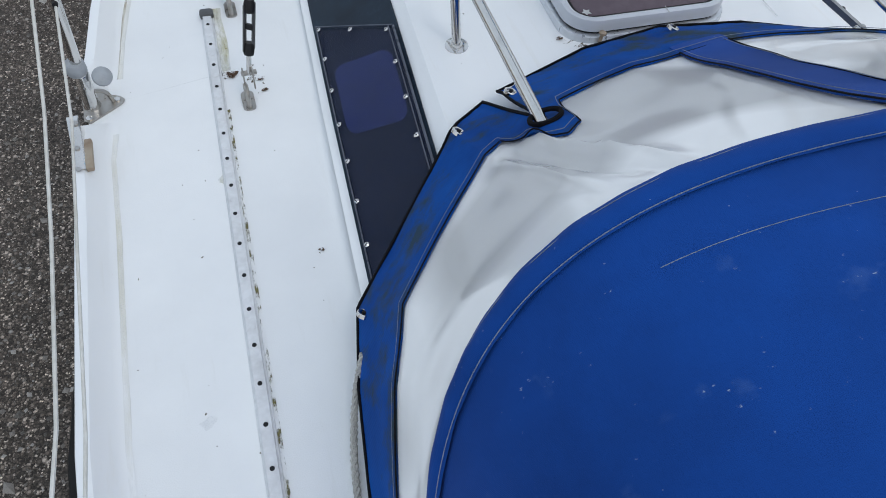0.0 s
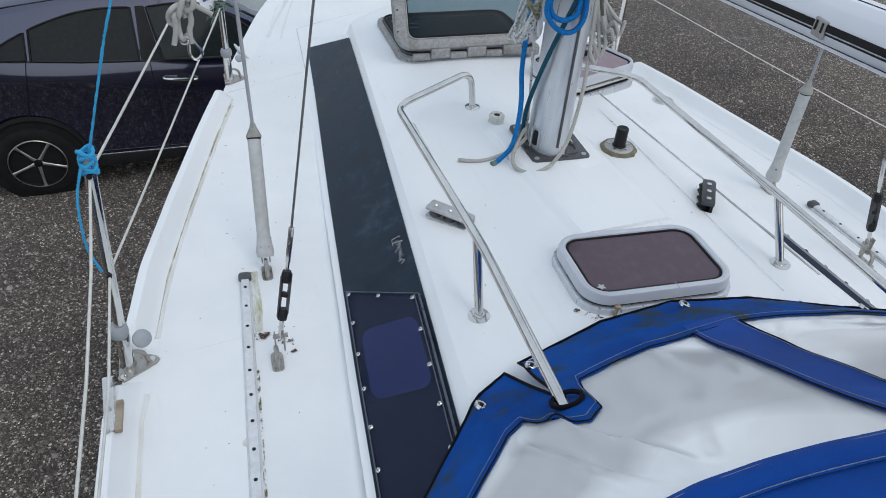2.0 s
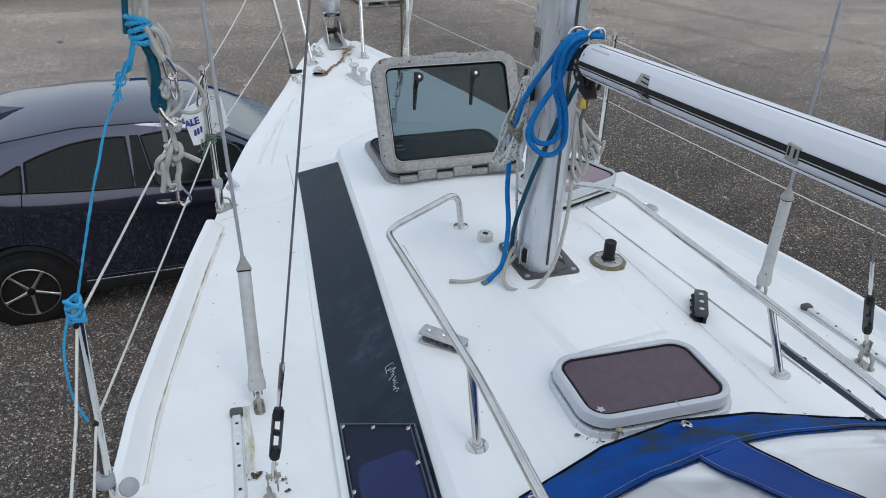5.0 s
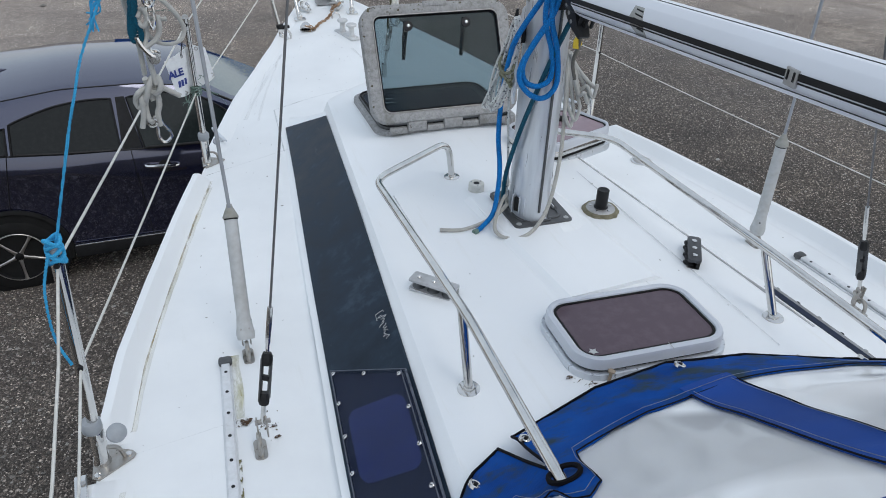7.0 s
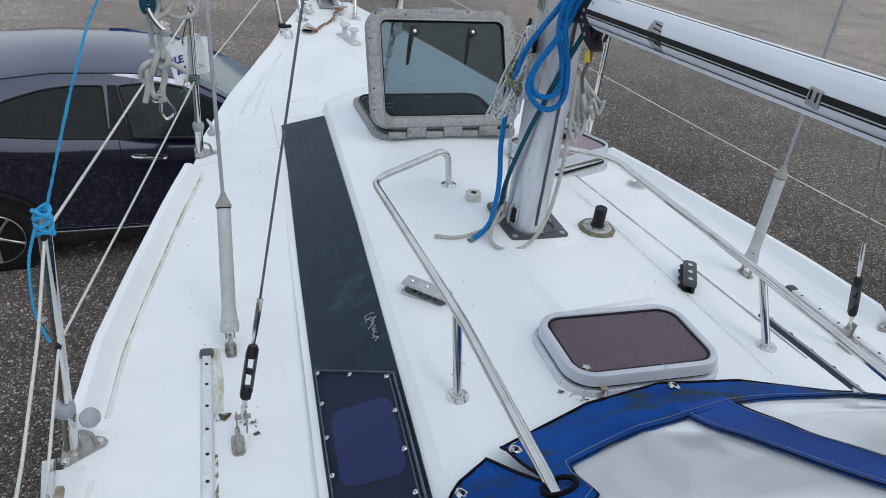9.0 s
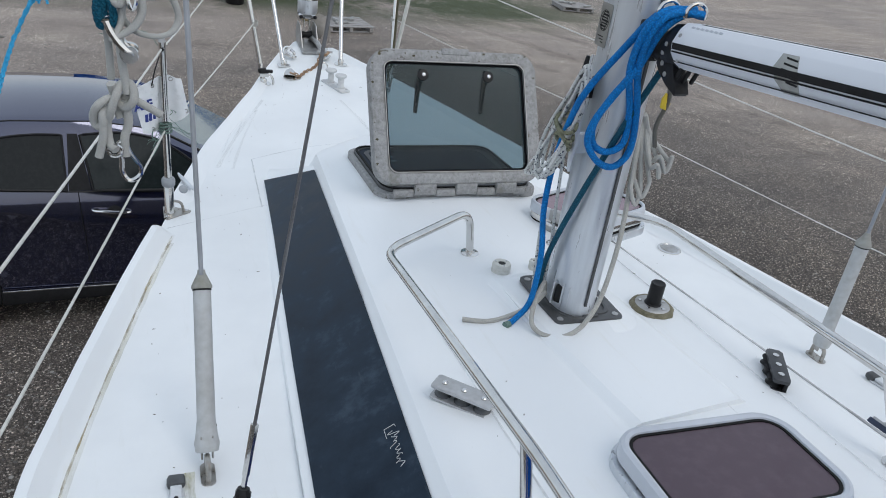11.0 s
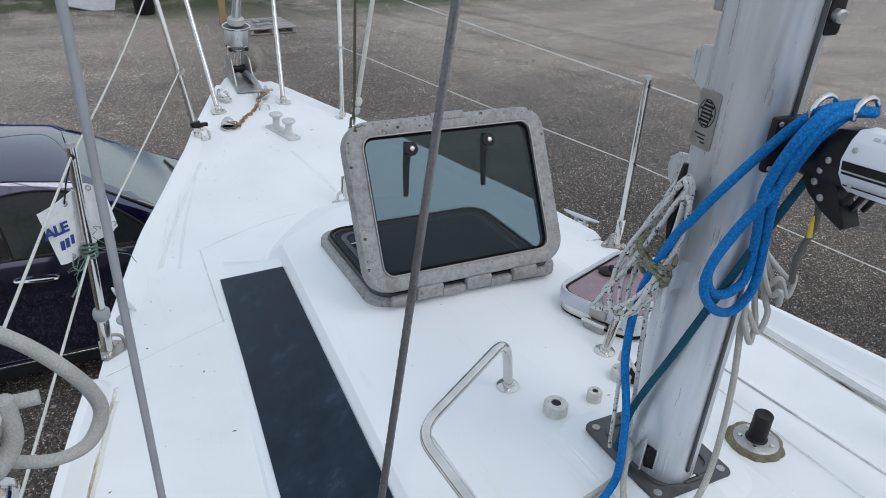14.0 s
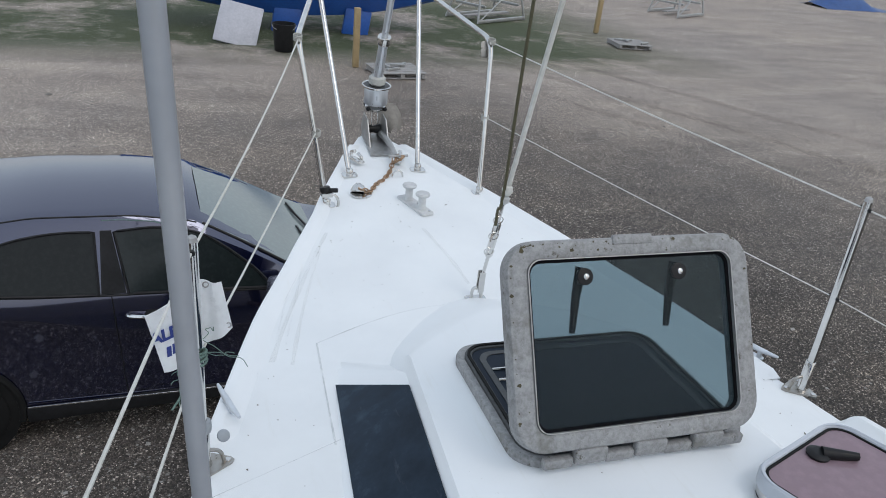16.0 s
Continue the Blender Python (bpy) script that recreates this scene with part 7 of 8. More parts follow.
def build_bow():
    z = deck_z(0, 4.0)
    b = thing("bow_roller", (0, 4.0, z), "galvanised bow roller with a stowed plough anchor", "bow fitting")
    part("plate", bm_plate([(-0.075, 3.94), (0.06, 3.94), (0.050, 4.28), (-0.06, 4.28)], z + 0.004, z + 0.010), GALV, b)
    for x in (-0.055, 0.045):
        part("cheek", bm_plate([(0, 0), (0.22, 0), (0.25, 0.05), (0.20, 0.13), (0.10, 0.12), (0.04, 0.05)], -0.003, 0.003, Matrix.Translation((x, 4.05, z + 0.008)) @ Matrix.Rotation(radians(90), 4, "Z") @ Matrix.Rotation(radians(90), 4, "X")), GALV, b)
    part("roller", bm_lathe([(0.03, -0.04), (0.018, 0), (0.03, 0.04)], (-0.005, 4.24, z + 0.05), (1, 0, 0), 16), BLACK, b)
    a = thing("anchor", (0.0, 4.1, z + 0.05), "galvanised anchor stowed on the bow roller", "anchor")
    part("shank", bm_tube([(0.02, 3.80, z + 0.05), (0.03, 4.0, z + 0.055), (0.04, 4.35, z + 0.02)], [0.014, 0.016, 0.018], 8), GALV, a)
    part("shackle", bm_tube([(0.0, 3.76, z + 0.03), (0.03, 3.745, z + 0.055), (0.05, 3.77, z + 0.06), (0.03, 3.80, z + 0.055)], 0.008, 8, close=True), CHAIN_RUST, a)
    part("stock", bm_tube([(-0.02, 3.79, z + 0.055), (0.075, 3.775, z + 0.062)], 0.007, 8), GALV, a)
    part("fluke", bm_grid([[(0.118 + 0.075 * math.cos(t) * k, 4.20 + 0.18 * k, z + 0.02 + 0.125 * math.sin(t) * k) for t in np.linspace(0.0, 3.1, 12)] for k in (0.25, 0.6, 0.85, 1.0, 1.08)]), FLUKE, a, "curved grey fluke")
    for s, x, y in ((-1, -0.165, 3.87), (1, 0.055, 3.86)):
        f = thing("fairlead", (x, y, z), "stainless bow fairlead near the stem", "fairlead", "bow fairleads")
        part("base", bm_box((x, y, z + 0.008), (0.035, 0.10, 0.014), 0.005, Matrix.Rotation(-s * 0.45, 4, "Z")), STEEL, f)
        for k in (-1, 1):
            part("horn", bm_tube(spline([(x + 0.016 * s * k, y + 0.04 * k, z + 0.012), (x + 0.016 * s * k, y + 0.045 * k, z + 0.035), (x + 0.004 * s * k, y + 0.018 * k, z + 0.048)], 4), 0.009, 8), STEEL, f)
    # furling drum and forestay
    fu = thing("furling_gear", (-0.005, 4.25, 2.95), "stainless headsail furling drum below the forestay", "furling gear")
    tilt = Vector((0.0, -0.10, 1.0)).normalized()
    c0 = Vector((0.004, 4.262, 2.94))
    part("toggle", merge(bm_box(c0 + Vector((0.016, 0, -0.03)), (0.006, 0.03, 0.19), 0.002), bm_box(c0 + Vector((-0.016, 0, -0.03)), (0.006, 0.03, 0.19), 0.002)), STEEL, fu)
    part("lower_plate", bm_lathe([(0.02, 0), (0.052, 0.008), (0.056, 0.014), (0.056, 0.02), (0.02, 0.022)], c0 + tilt * 0.045, tilt, 24), STEEL, fu)
    part("drum_cage", bm_lathe([(0.062, 0.0), (0.064, 0.003), (0.064, 0.088), (0.062, 0.091), (0.059, 0.088), (0.059, 0.003)], c0 + tilt * 0.085, tilt, 28), ALLOY, fu, "open alloy drum guard")
    part("drum_top", bm_lathe([(0.074, 0.0), (0.078, 0.003), (0.078, 0.009), (0.073, 0.012), (0.069, 0.006)], c0 + tilt * 0.178, tilt, 28), STEEL, fu, "bright drum rim")
    part("drum_plate", bm_lathe([(0.070, 0.004), (0.070, 0.007), (0.02, 0.008)], c0 + tilt * 0.178, tilt, 24), CAST, fu)
    part("furling_line", bm_lathe([(0.035, 0), (0.045, 0.01), (0.045, 0.04), (0.035, 0.05)], c0 + tilt * 0.188, tilt, 20), WHITE_LINE, fu)
    for a in (0.7, 2.3, 3.9, 5.5):
        part("knob", bm_lathe([(0.010, 0), (0.012, 0.012), (0.006, 0.018)], c0 + tilt * 0.062 + Vector((0.055 * math.cos(a), 0.055 * math.sin(a), 0)), (math.cos(a), math.sin(a), 0), 8), BLACK, fu)
    up = Vector((0.02, -0.36, 1)).normalized()
    s0 = c0 + tilt * 0.20
    part("torque_tube", bm_tube([s0, s0 + up * 0.24], [0.026, 0.024], 16), ALLOY, fu)
    part("collar", bm_lathe([(0.034, 0), (0.036, 0.006), (0.036, 0.036), (0.032, 0.042)], s0 + up * 0.235, up, 20), STEEL, fu)
    part("foil", bm_tube([s0 + up * 0.27, s0 + up * 8.2], 0.017, 12), ALLOY, fu, "grey alloy headfoil")


build_bow()


def build_inner_stay():
    f = Vector((0.011, 2.522, deck_z(0, 2.52)))
    st = thing("inner_forestay", f, "inner forestay with a bottlescrew on a foredeck eye", "stay")
    u = Vector((0.105, -0.005, 0.72)).normalized()
    part("pad_eye", merge(bm_plate([(f.x + a, f.y + b) for a, b in rrect(0.075, 0.045, 0.01)], f.z, f.z + 0.006), bm_tube(rounded([f + Vector((-0.02, 0, 0)), f + Vector((-0.016, 0, 0.05)), f + Vector((0.016, 0, 0.05)), f + Vector((0.02, 0, 0))], 0.02), 0.006, 8)), STEEL, st)
    part("toggle", merge(bm_box(f + u * 0.075 + Vector((0, 0.011, 0)), (0.022, 0.004, 0.08), 0.002), bm_box(f + u * 0.075 - Vector((0, 0.011, 0)), (0.022, 0.004, 0.08), 0.002)), STEEL, st)
    part("stud", bm_tube([f + u * 0.10, f + u * 0.19], 0.0065, 8), STEEL, st)
    part("bottlescrew", bm_tube([f + u * 0.17, f + u * 0.18, f + u * 0.30, f + u * 0.31], [0.008, 0.013, 0.013, 0.008], 10), STEEL, st)
    part("upper_stud", bm_tube([f + u * 0.30, f + u * 0.38], 0.006, 8), STEEL, st)
    part("cover_end", bm_lathe([(0.008, 0), (0.016, 0.008), (0.017, 0.022), (0.010, 0.03)], f + u * 0.375, u, 14), PVC, st)
    part("stopper_ball", bm_lathe([(0.004, -0.020), (0.015, -0.014), (0.020, 0.0), (0.015, 0.014), (0.004, 0.020)], f + u * 0.425, u, 16), WHITE_PVC, st, "white plastic stopper ball")
    part("covered_wire", bm_tube([f + u * 0.39, f + u * 4.5], 0.0085, 10), WHITE_PVC, st, "pale plastic covered stay")
    part("lashing", bm_tube(spline([f + u * 0.30 + Vector((-0.012, -0.01, 0)), f + u * 0.36 + Vector((-0.02, -0.012, 0)), f + u * 0.43 + Vector((-0.017, -0.01, 0)), Vector((0.038, 2.45, 3.849)), Vector((0.02, 2.3, 5.5))], 6), 0.0055, 8), OLIVE_LINE, st, "olive green lashing line")
    for k in range(3):
        p = f + u * (0.20 + 0.06 * k)
        part("split_ring", bm_tube([p + Vector((0.018 * math.cos(a) - 0.008, -0.012, 0.014 * math.sin(a))) for a in np.linspace(0, 6.28, 10, endpoint=False)], 0.002, 5, close=True), STEEL, st)


OLIVE_LINE = rope("olive_line", (0.14, 0.13, 0.08))
build_inner_stay()


def build_filler():
    x, y = 0.87, 1.345
    f = thing("deck_filler", (x, y, deck_z(x, y)), "flush stainless deck filler cap", "filler cap")
    part("flange", bm_lathe([(0.045, 0), (0.045, 0.004), (0.036, 0.006), (0.034, 0.004)], (x, y, deck_z(x, y)), (0, 0, 1), 24), STEEL, f)
    part("cap", bm_lathe([(0.032, 0.001), (0.032, 0.006), (0.008, 0.007)], (x, y, deck_z(x, y)), (0, 0, 1), 24), GALV, f)


build_filler()


def build_gate():
    y0 = 0.0
    w = half_beam(y0)
    g = thing("gate_fairlead", (-w + 0.01, y0, deck_z(w, y0) + 0.05), "worn stainless chafe plate on the deck edge", "chafe plate")
    part("plate", bm_box((-w + 0.004, y0 + 0.02, deck_z(w, y0) + 0.054), (0.026, 0.16, 0.004), 0.0015, Matrix.Rotation(radians(5), 4, "Z")), STEEL, g)
    part("hinge_leaf", bm_box((-w + 0.026, y0 - 0.02, deck_z(w, y0) + 0.052), (0.016, 0.085, 0.014), 0.003), RUSTY, g, "rust-stained hinge")
    for k in (-0.08, -0.02, 0.055):
        part("screw", bm_lathe([(0.006, 0), (0.006, 0.003)], (-w + 0.004, y0 + 0.02 + k, deck_z(w, y0) + 0.056), (0, 0, 1), 8), GALV, g)


RUSTY = surface("rusty_steel", (0.42, 0.36, 0.28), (0.2, 0.11, 0.06), 0.6, 0.5, 60, 20, 0.9)
build_gate()


def build_rail_screw():
    x, y = -0.135, -0.105
    z = roof_z(x, y)
    s = thing("loose_screw", (x, y, z), "rusty screw standing half out of the cabin roof", "screw")
    part("shank", bm_tube([(x, y, z - 0.005), (x + 0.006, y + 0.004, z + 0.03)], 0.004, 8), RUSTY, s)
    part("head", bm_lathe([(0.009, 0), (0.009, 0.004), (0.004, 0.007)], (x + 0.006, y + 0.004, z + 0.029), (0.2, 0.1, 1), 10), RUSTY, s)


build_rail_screw()


# ---- ropes ----
def rope_thing(name, points, r, mat, label, category="rope", steps=7, group="", seg=8):
    ob = part(name, bm_tube(spline(points, steps), r, seg), mat)
    return tagged(ob, label, category, group)


def build_mast_ropes():
    # blue halyard: led from the exit at the heel, looped over the boom end
    bl = thing("blue_halyard", (-0.08, 0.6, 3.4), "coiled bright blue braided halyard hung from the boom end", "rope")
    coils = ([(0.060, 0.530, 3.834), (0.020, 0.537, 3.834), (-0.018, 0.547, 3.798), (-0.032, 0.572, 3.720), (-0.06, 0.592, 3.653), (-0.09, 0.6, 3.592), (-0.094, 0.6, 3.544), (-0.057, 0.6, 3.499), (-0.012, 0.6, 3.488), (0.018, 0.6, 3.527), (0.009, 0.598, 3.614), (-0.028, 0.576, 3.704), (-0.044, 0.551, 3.776), (-0.031, 0.537, 3.822), (0.004, 0.532, 3.838), (0.05, 0.522, 3.838)],
             [(0.064, 0.540, 3.832), (0.012, 0.548, 3.832), (-0.020, 0.560, 3.775), (-0.038, 0.578, 3.706), (-0.067, 0.596, 3.64), (-0.086, 0.606, 3.58), (-0.074, 0.606, 3.537), (-0.036, 0.606, 3.52), (0.0, 0.606, 3.541), (-0.005, 0.604, 3.614), (-0.043, 0.584, 3.704), (-0.055, 0.558, 3.776), (-0.042, 0.544, 3.822), (-0.01, 0.544, 3.840), (0.04, 0.538, 3.842)])
    for loop in coils:
        part("coil", bm_tube(spline(loop, 7), 0.0076, 10), BLUE_LINE, bl)
    run = [(0.05, 0.548, 3.842), (-0.008, 0.555, 3.836), (-0.031, 0.575, 3.810), (-0.05, 0.61, 3.748), (-0.075, 0.64, 3.682), (-0.089, 0.66, 3.634), (-0.087, 0.69, 3.585), (-0.080, 0.74, 3.45), (-0.082, 0.74, 3.32), (-0.082, 0.71, 3.22), (-0.098, 0.68, 3.14), (-0.115, 0.665, 3.09), (-0.15, 0.655, 3.058), (-0.175, 0.645, 3.05)]
    part("tail", bm_tube(spline(run, 7), 0.0076, 10), BLUE_LINE, bl)
    part("whipping", bm_tube([(-0.168, 0.647, 3.05), (-0.182, 0.642, 3.05)], 0.0092, 10), GREEN_LINE, bl, "green whipped end")
    te = [(0.04, 0.575, 3.74), (-0.005, 0.61, 3.58), (-0.045, 0.66, 3.38), (-0.055, 0.72, 3.20), (-0.05, 0.74, 3.08)]
    tagged(part("teal_halyard", bm_tube(spline(te, 6), 0.007, 8), TEAL_LINE), "faded dark teal halyard running down the mast", "rope")
    # flecked halyard coil on the port cleat
    fl = thing("flecked_halyard", (-0.06, 0.72, 3.5), "white rope with dark flecks coiled on the mast cleat", "rope")
    for k in range(6):
        a = 0.006 * k
        loop = []
        for t in np.linspace(0, 2 * math.pi, 22, endpoint=False):
            pz = 3.548 - 0.006 * k + (0.132 + 0.5 * a) * math.sin(t) + 0.008 * math.cos(3 * t + k)
            dn = max(0.0, (3.69 - pz) / 0.28)
            px = -0.060 - 0.008 * (k % 3) - 0.13 * max(0, 3.60 - pz)
            py = 0.716 + 0.035 * dn + (0.018 + 0.030 * dn + 0.6 * a) * math.cos(t + 0.2 * k) + 0.008 * math.sin(2 * t + k)
            loop.append(Vector((px, py, pz)))
        part("turn", bm_tube(loop, 0.0042, 8, close=True), FLECK_LINE, fl)
    for k in range(4):
        loop = [Vector((-0.082 - 0.012 * math.sin(t), 0.722 + (0.028 + 0.005 * k) * math.cos(t), 3.50 + 0.015 * k + 0.018 * math.sin(t + k))) for t in np.linspace(0, 2 * math.pi, 16, endpoint=False)]
        part("wrap", bm_tube(loop, 0.0045, 8, close=True), FLECK_OLIVE, fl, "olive flecked wrapping turns")
    part("fall", bm_tube(spline([(-0.06, 0.74, 3.48), (-0.055, 0.735, 3.35), (-0.045, 0.73, 3.2), (-0.04, 0.735, 3.09)], 6), 0.0042, 8), FLECK_LINE, fl)
    part("fall", bm_tube(spline([(-0.085, 0.745, 3.45), (-0.078, 0.75, 3.32), (-0.068, 0.75, 3.18), (-0.06, 0.75, 3.08)], 6), 0.0042, 8), FLECK_LINE, fl)
    # weathered white coil on the starboard side
    gr = thing("white_halyard", (0.1, 0.66, 3.4), "weathered white rope hank hung on the mast", "rope")
    hank = ((0.000, 3.375, 0.000), (0.012, 3.395, 0.010), (0.045, 3.445, -0.012), (0.060, 3.458, 0.006))
    for o, b, w in hank:
        loop = [(0.086, 0.678 + w, 3.585), (0.092 + 0.5 * o, 0.668, 3.53), (0.104 + o, 0.650 - w, 0.5 * b + 1.755), (0.106 + o, 0.640 - w, b + 0.035), (0.095 + o, 0.630, b), (0.076 + o, 0.634 + w, b + 0.035), (0.080 + 0.7 * o, 0.648 + w, 0.5 * b + 1.750), (0.083 + 0.3 * o, 0.672, 3.555)]
        part("turn", bm_tube(spline(loop, 6, True), 0.0054, 8, close=True), BRAID_LINE, gr)
    part("tail", bm_tube(spline([(0.085, 0.66, 3.45), (0.07, 0.62, 3.30), (0.035, 0.585, 3.16), (-0.01, 0.565, 3.09), (-0.06, 0.56, 3.062), (-0.11, 0.578, 3.06), (-0.125, 0.615, 3.07), (-0.10, 0.66, 3.10), (-0.06, 0.70, 3.13), (-0.045, 0.715, 3.09)], 7), 0.006, 8), GREY_LINE, gr)
    part("tail", bm_tube(spline([(-0.05, 0.70, 3.10), (-0.09, 0.685, 3.075), (-0.15, 0.68, 3.052), (-0.215, 0.67, 3.048), (-0.276, 0.69, 3.047)], 7), 0.006, 8), GREY_LINE, gr)
    rope_thing("kicker_strop", [(0.03, 0.555, 3.72), (0.045, 0.55, 3.66), (0.035, 0.555, 3.60), (0.05, 0.56, 3.55)], 0.005, DARK_STROP, "short dark grey strop under the boom end")
    tag = part("paper_tag", bm_plate([(-0.018, -0.013), (0.002, -0.018), (0.018, -0.008), (0.015, 0.014), (-0.004, 0.017), (-0.016, 0.006)], -0.0015, 0.0015, Matrix.Translation((0.038, 0.549, 3.655)) @ Matrix.Rotation(radians(80), 4, "X") @ Matrix.Rotation(0.4, 4, "Y"), 0.0007), YELLOW)
    tagged(tag, "small yellow tag tied under the boom", "tag")
    for x, y, z in ((-0.004, 0.560, 3.832), (0.034, 0.525, 3.836)):
        sh = part("boom_shackle", bm_tube([(x + 0.024 * math.cos(a), y, z + 0.022 * math.sin(a)) for a in np.linspace(-0.3, 3.44, 14)], 0.004, 8), STEEL)
        tagged(sh, "bright shackle on the boom end", "shackle", "boom shackles")


FLECK_OLIVE = rope("olive_flecked_rope", (0.30, 0.30, 0.20), (0.05, 0.06, 0.04))
DARK_STROP = rope("dark_weathered_rope", (0.16, 0.155, 0.14), scale=500, gap=0.4, relief=0.4)
YELLOW = surface("yellow_tag", (0.65, 0.48, 0.03), (0.5, 0.36, 0.02), 0.6)
build_mast_ropes()


def build_bundle():
    Y = 0.06
    def P(pts, wob=0.0, dy=0.0):
        return [(x, Y + dy + wob * math.sin(i * 1.7), z) for i, (x, z) in enumerate(pts)]
    b = thing("halyard_bundle", (-1.0, 0.28, 3.8), "hanging bundle of knotted grey ropes, shackles and a teal strop", "rope bundle")

    def hung(c):
        # true place and size of a point that is drafted small
        return Vector((-0.991 + 1.4 * (c[0] + 0.9885), 0.28 + 1.36 * (c[1] - Y), float(np.interp(c[2], [3.70, 3.754, 3.855, 3.881, 3.907, 3.989, 4.008, 4.06], [3.550, 3.617, 3.748, 3.790, 3.818, 3.922, 3.954, 4.03]))))

    def put(name, bm, mat, parent, label=""):
        for v in bm.verts:
            v.co = hung(v.co)
        return part(name, bm, mat, parent, label)

    def line(name, pts, r=0.0040, wob=0.003, dy=0.0, label=""):
        put(name, bm_tube(spline(P(pts, wob, dy), 7), r * 0.92, 10), BRAID_LINE, b, label)
    strop = P([(-1.012, 4.029), (-1.008, 4.004), (-1.003, 3.991), (-1.001, 3.975), (-1.001, 3.959), (-1.004, 3.942), (-1.007, 3.924), (-1.006, 3.912), (-1.003, 3.908)])
    strand = put("teal_strop", bm_tube(spline(strop, 7), 0.0052, 10), TEAL_ROPE, b, "thick teal braided strop")
    tagged(put("strop_braid", laid(strop, 0.0050, 0.0014, 8, 26, True, 5), TEAL_ROPE, strand), "raised braided strands", kind="stuff")
    tagged(put("teal_strop_leg", laid(P([(-1.004, 3.947), (-0.998, 3.929), (-0.997, 3.915), (-1.0, 3.907)], 0, -0.004), 0.0024, 0.0012, 5, 30, True, 5), TEAL_ROPE, b), "second leg of the strop", kind="stuff")
    line("big_loop", [(-0.993, 3.976), (-0.981, 3.974), (-0.966, 3.963), (-0.954, 3.948), (-0.946, 3.93), (-0.944, 3.916), (-0.951, 3.903), (-0.963, 3.898), (-0.977, 3.9), (-0.986, 3.909), (-0.99, 3.918), (-0.989, 3.929)], 0.0034, 0.002, 0.004)
    line("inner_loop", [(-0.974, 3.944), (-0.974, 3.923), (-0.981, 3.91), (-0.993, 3.9), (-1.0, 3.895)], 0.0040, 0.001, -0.006)
    line("top_knot", [(-1.01, 4.025), (-1.004, 4.013), (-0.998, 4.0), (-0.991, 3.99), (-0.983, 3.985), (-0.983, 3.998), (-0.987, 4.014), (-0.995, 4.021), (-1.003, 4.015)], 0.0044, 0.004, -0.004)
    line("top_turn", [(-1.004, 4.026), (-0.999, 4.012), (-0.994, 3.998), (-0.988, 3.986)], 0.0044, 0.002, -0.010)
    line("rope_end", [(-0.991, 4.024), (-0.984, 4.014), (-0.978, 4.002)], 0.0042, 0.0, 0.004)
    line("fall", [(-1.006, 3.990), (-1.011, 3.966), (-1.010, 3.949), (-1.004, 3.903), (-1.003, 3.881), (-1.003, 3.856)], 0.0036, 0.001, 0.011)
    line("fall", [(-0.993, 3.897), (-0.993, 3.874), (-0.991, 3.858), (-0.99, 3.846)], 0.0040)
    line("small_knot", [(-0.998, 3.942), (-0.991, 3.951), (-0.986, 3.941), (-0.992, 3.930), (-0.998, 3.938), (-0.993, 3.950), (-0.988, 3.953), (-0.986, 3.939), (-0.99, 3.924), (-0.992, 3.911), (-0.997, 3.9)], 0.0036, 0.004, -0.004)
    line("rope_end", [(-0.988, 3.939), (-0.974, 3.937), (-0.963, 3.937)], 0.0034, 0.0)
    line("lower_knot", [(-1.003, 3.856), (-1.0, 3.841), (-0.993, 3.833), (-0.985, 3.842), (-0.986, 3.854), (-0.995, 3.854), (-1.0, 3.844), (-1.005, 3.829), (-1.009, 3.814), (-1.008, 3.795), (-1.003, 3.790)], 0.0042, 0.005, -0.003)
    line("lower_knot", [(-0.99, 3.846), (-0.996, 3.836), (-1.005, 3.841), (-1.015, 3.835), (-1.020, 3.822), (-1.018, 3.811), (-1.012, 3.815), (-1.011, 3.828), (-1.002, 3.83), (-0.997, 3.82)], 0.0042, 0.005)
    line("rope_end", [(-0.993, 3.844), (-0.976, 3.833), (-0.962, 3.823)], 0.0042, 0.0, 0.003)
    line("rope_end", [(-1.012, 3.822), (-1.013, 3.802), (-1.018, 3.781)], 0.0042, 0.0, -0.003)
    line("rope_end", [(-0.992, 3.840), (-0.991, 3.815), (-0.995, 3.8), (-0.995, 3.781)], 0.0044, 0.001)
    put("snap_hook", bm_tube(spline(P([(-0.989, 3.989), (-0.988, 3.973), (-0.986, 3.961), (-0.979, 3.958), (-0.975, 3.966), (-0.979, 3.978), (-0.984, 3.988)], 0, -0.008), 5, True), 0.0022, 8, close=True), STEEL, b, "stainless snap hook")
    put("link", bm_tube([(-0.981 + 0.0042 * math.cos(a), Y - 0.008 + 0.003 * math.sin(a), 3.946 + 0.019 * math.sin(a)) for a in np.linspace(0, 6.28, 16, endpoint=False)], 0.0021, 8, close=True), STEEL, b, "long stainless link")
    for k in (-1, 1):
        put("shackle_cheek", bm_tube(spline([(-1.003, Y + 0.006 * k, 3.914), (-0.999, Y + 0.008 * k, 3.903), (-0.993, Y + 0.008 * k, 3.891), (-0.986, Y + 0.008 * k, 3.882)], 5), [0.0036] * 8 + [0.0040] * 8, 8), STEEL, b, "bright shackle cheek")
        put("shackle_eye", bm_lathe([(0.0035, -0.0022), (0.0078, -0.0022), (0.0082, 0), (0.0078, 0.0022), (0.0035, 0.0022)], (-0.986, Y + 0.008 * k, 3.881), (0.1, 1, 0.1), 16), STEEL, b)
    put("shackle_bow", bm_tube([(-1.003, Y - 0.006, 3.914), (-1.005, Y, 3.918), (-1.003, Y + 0.006, 3.914)], 0.0036, 8), STEEL, b)
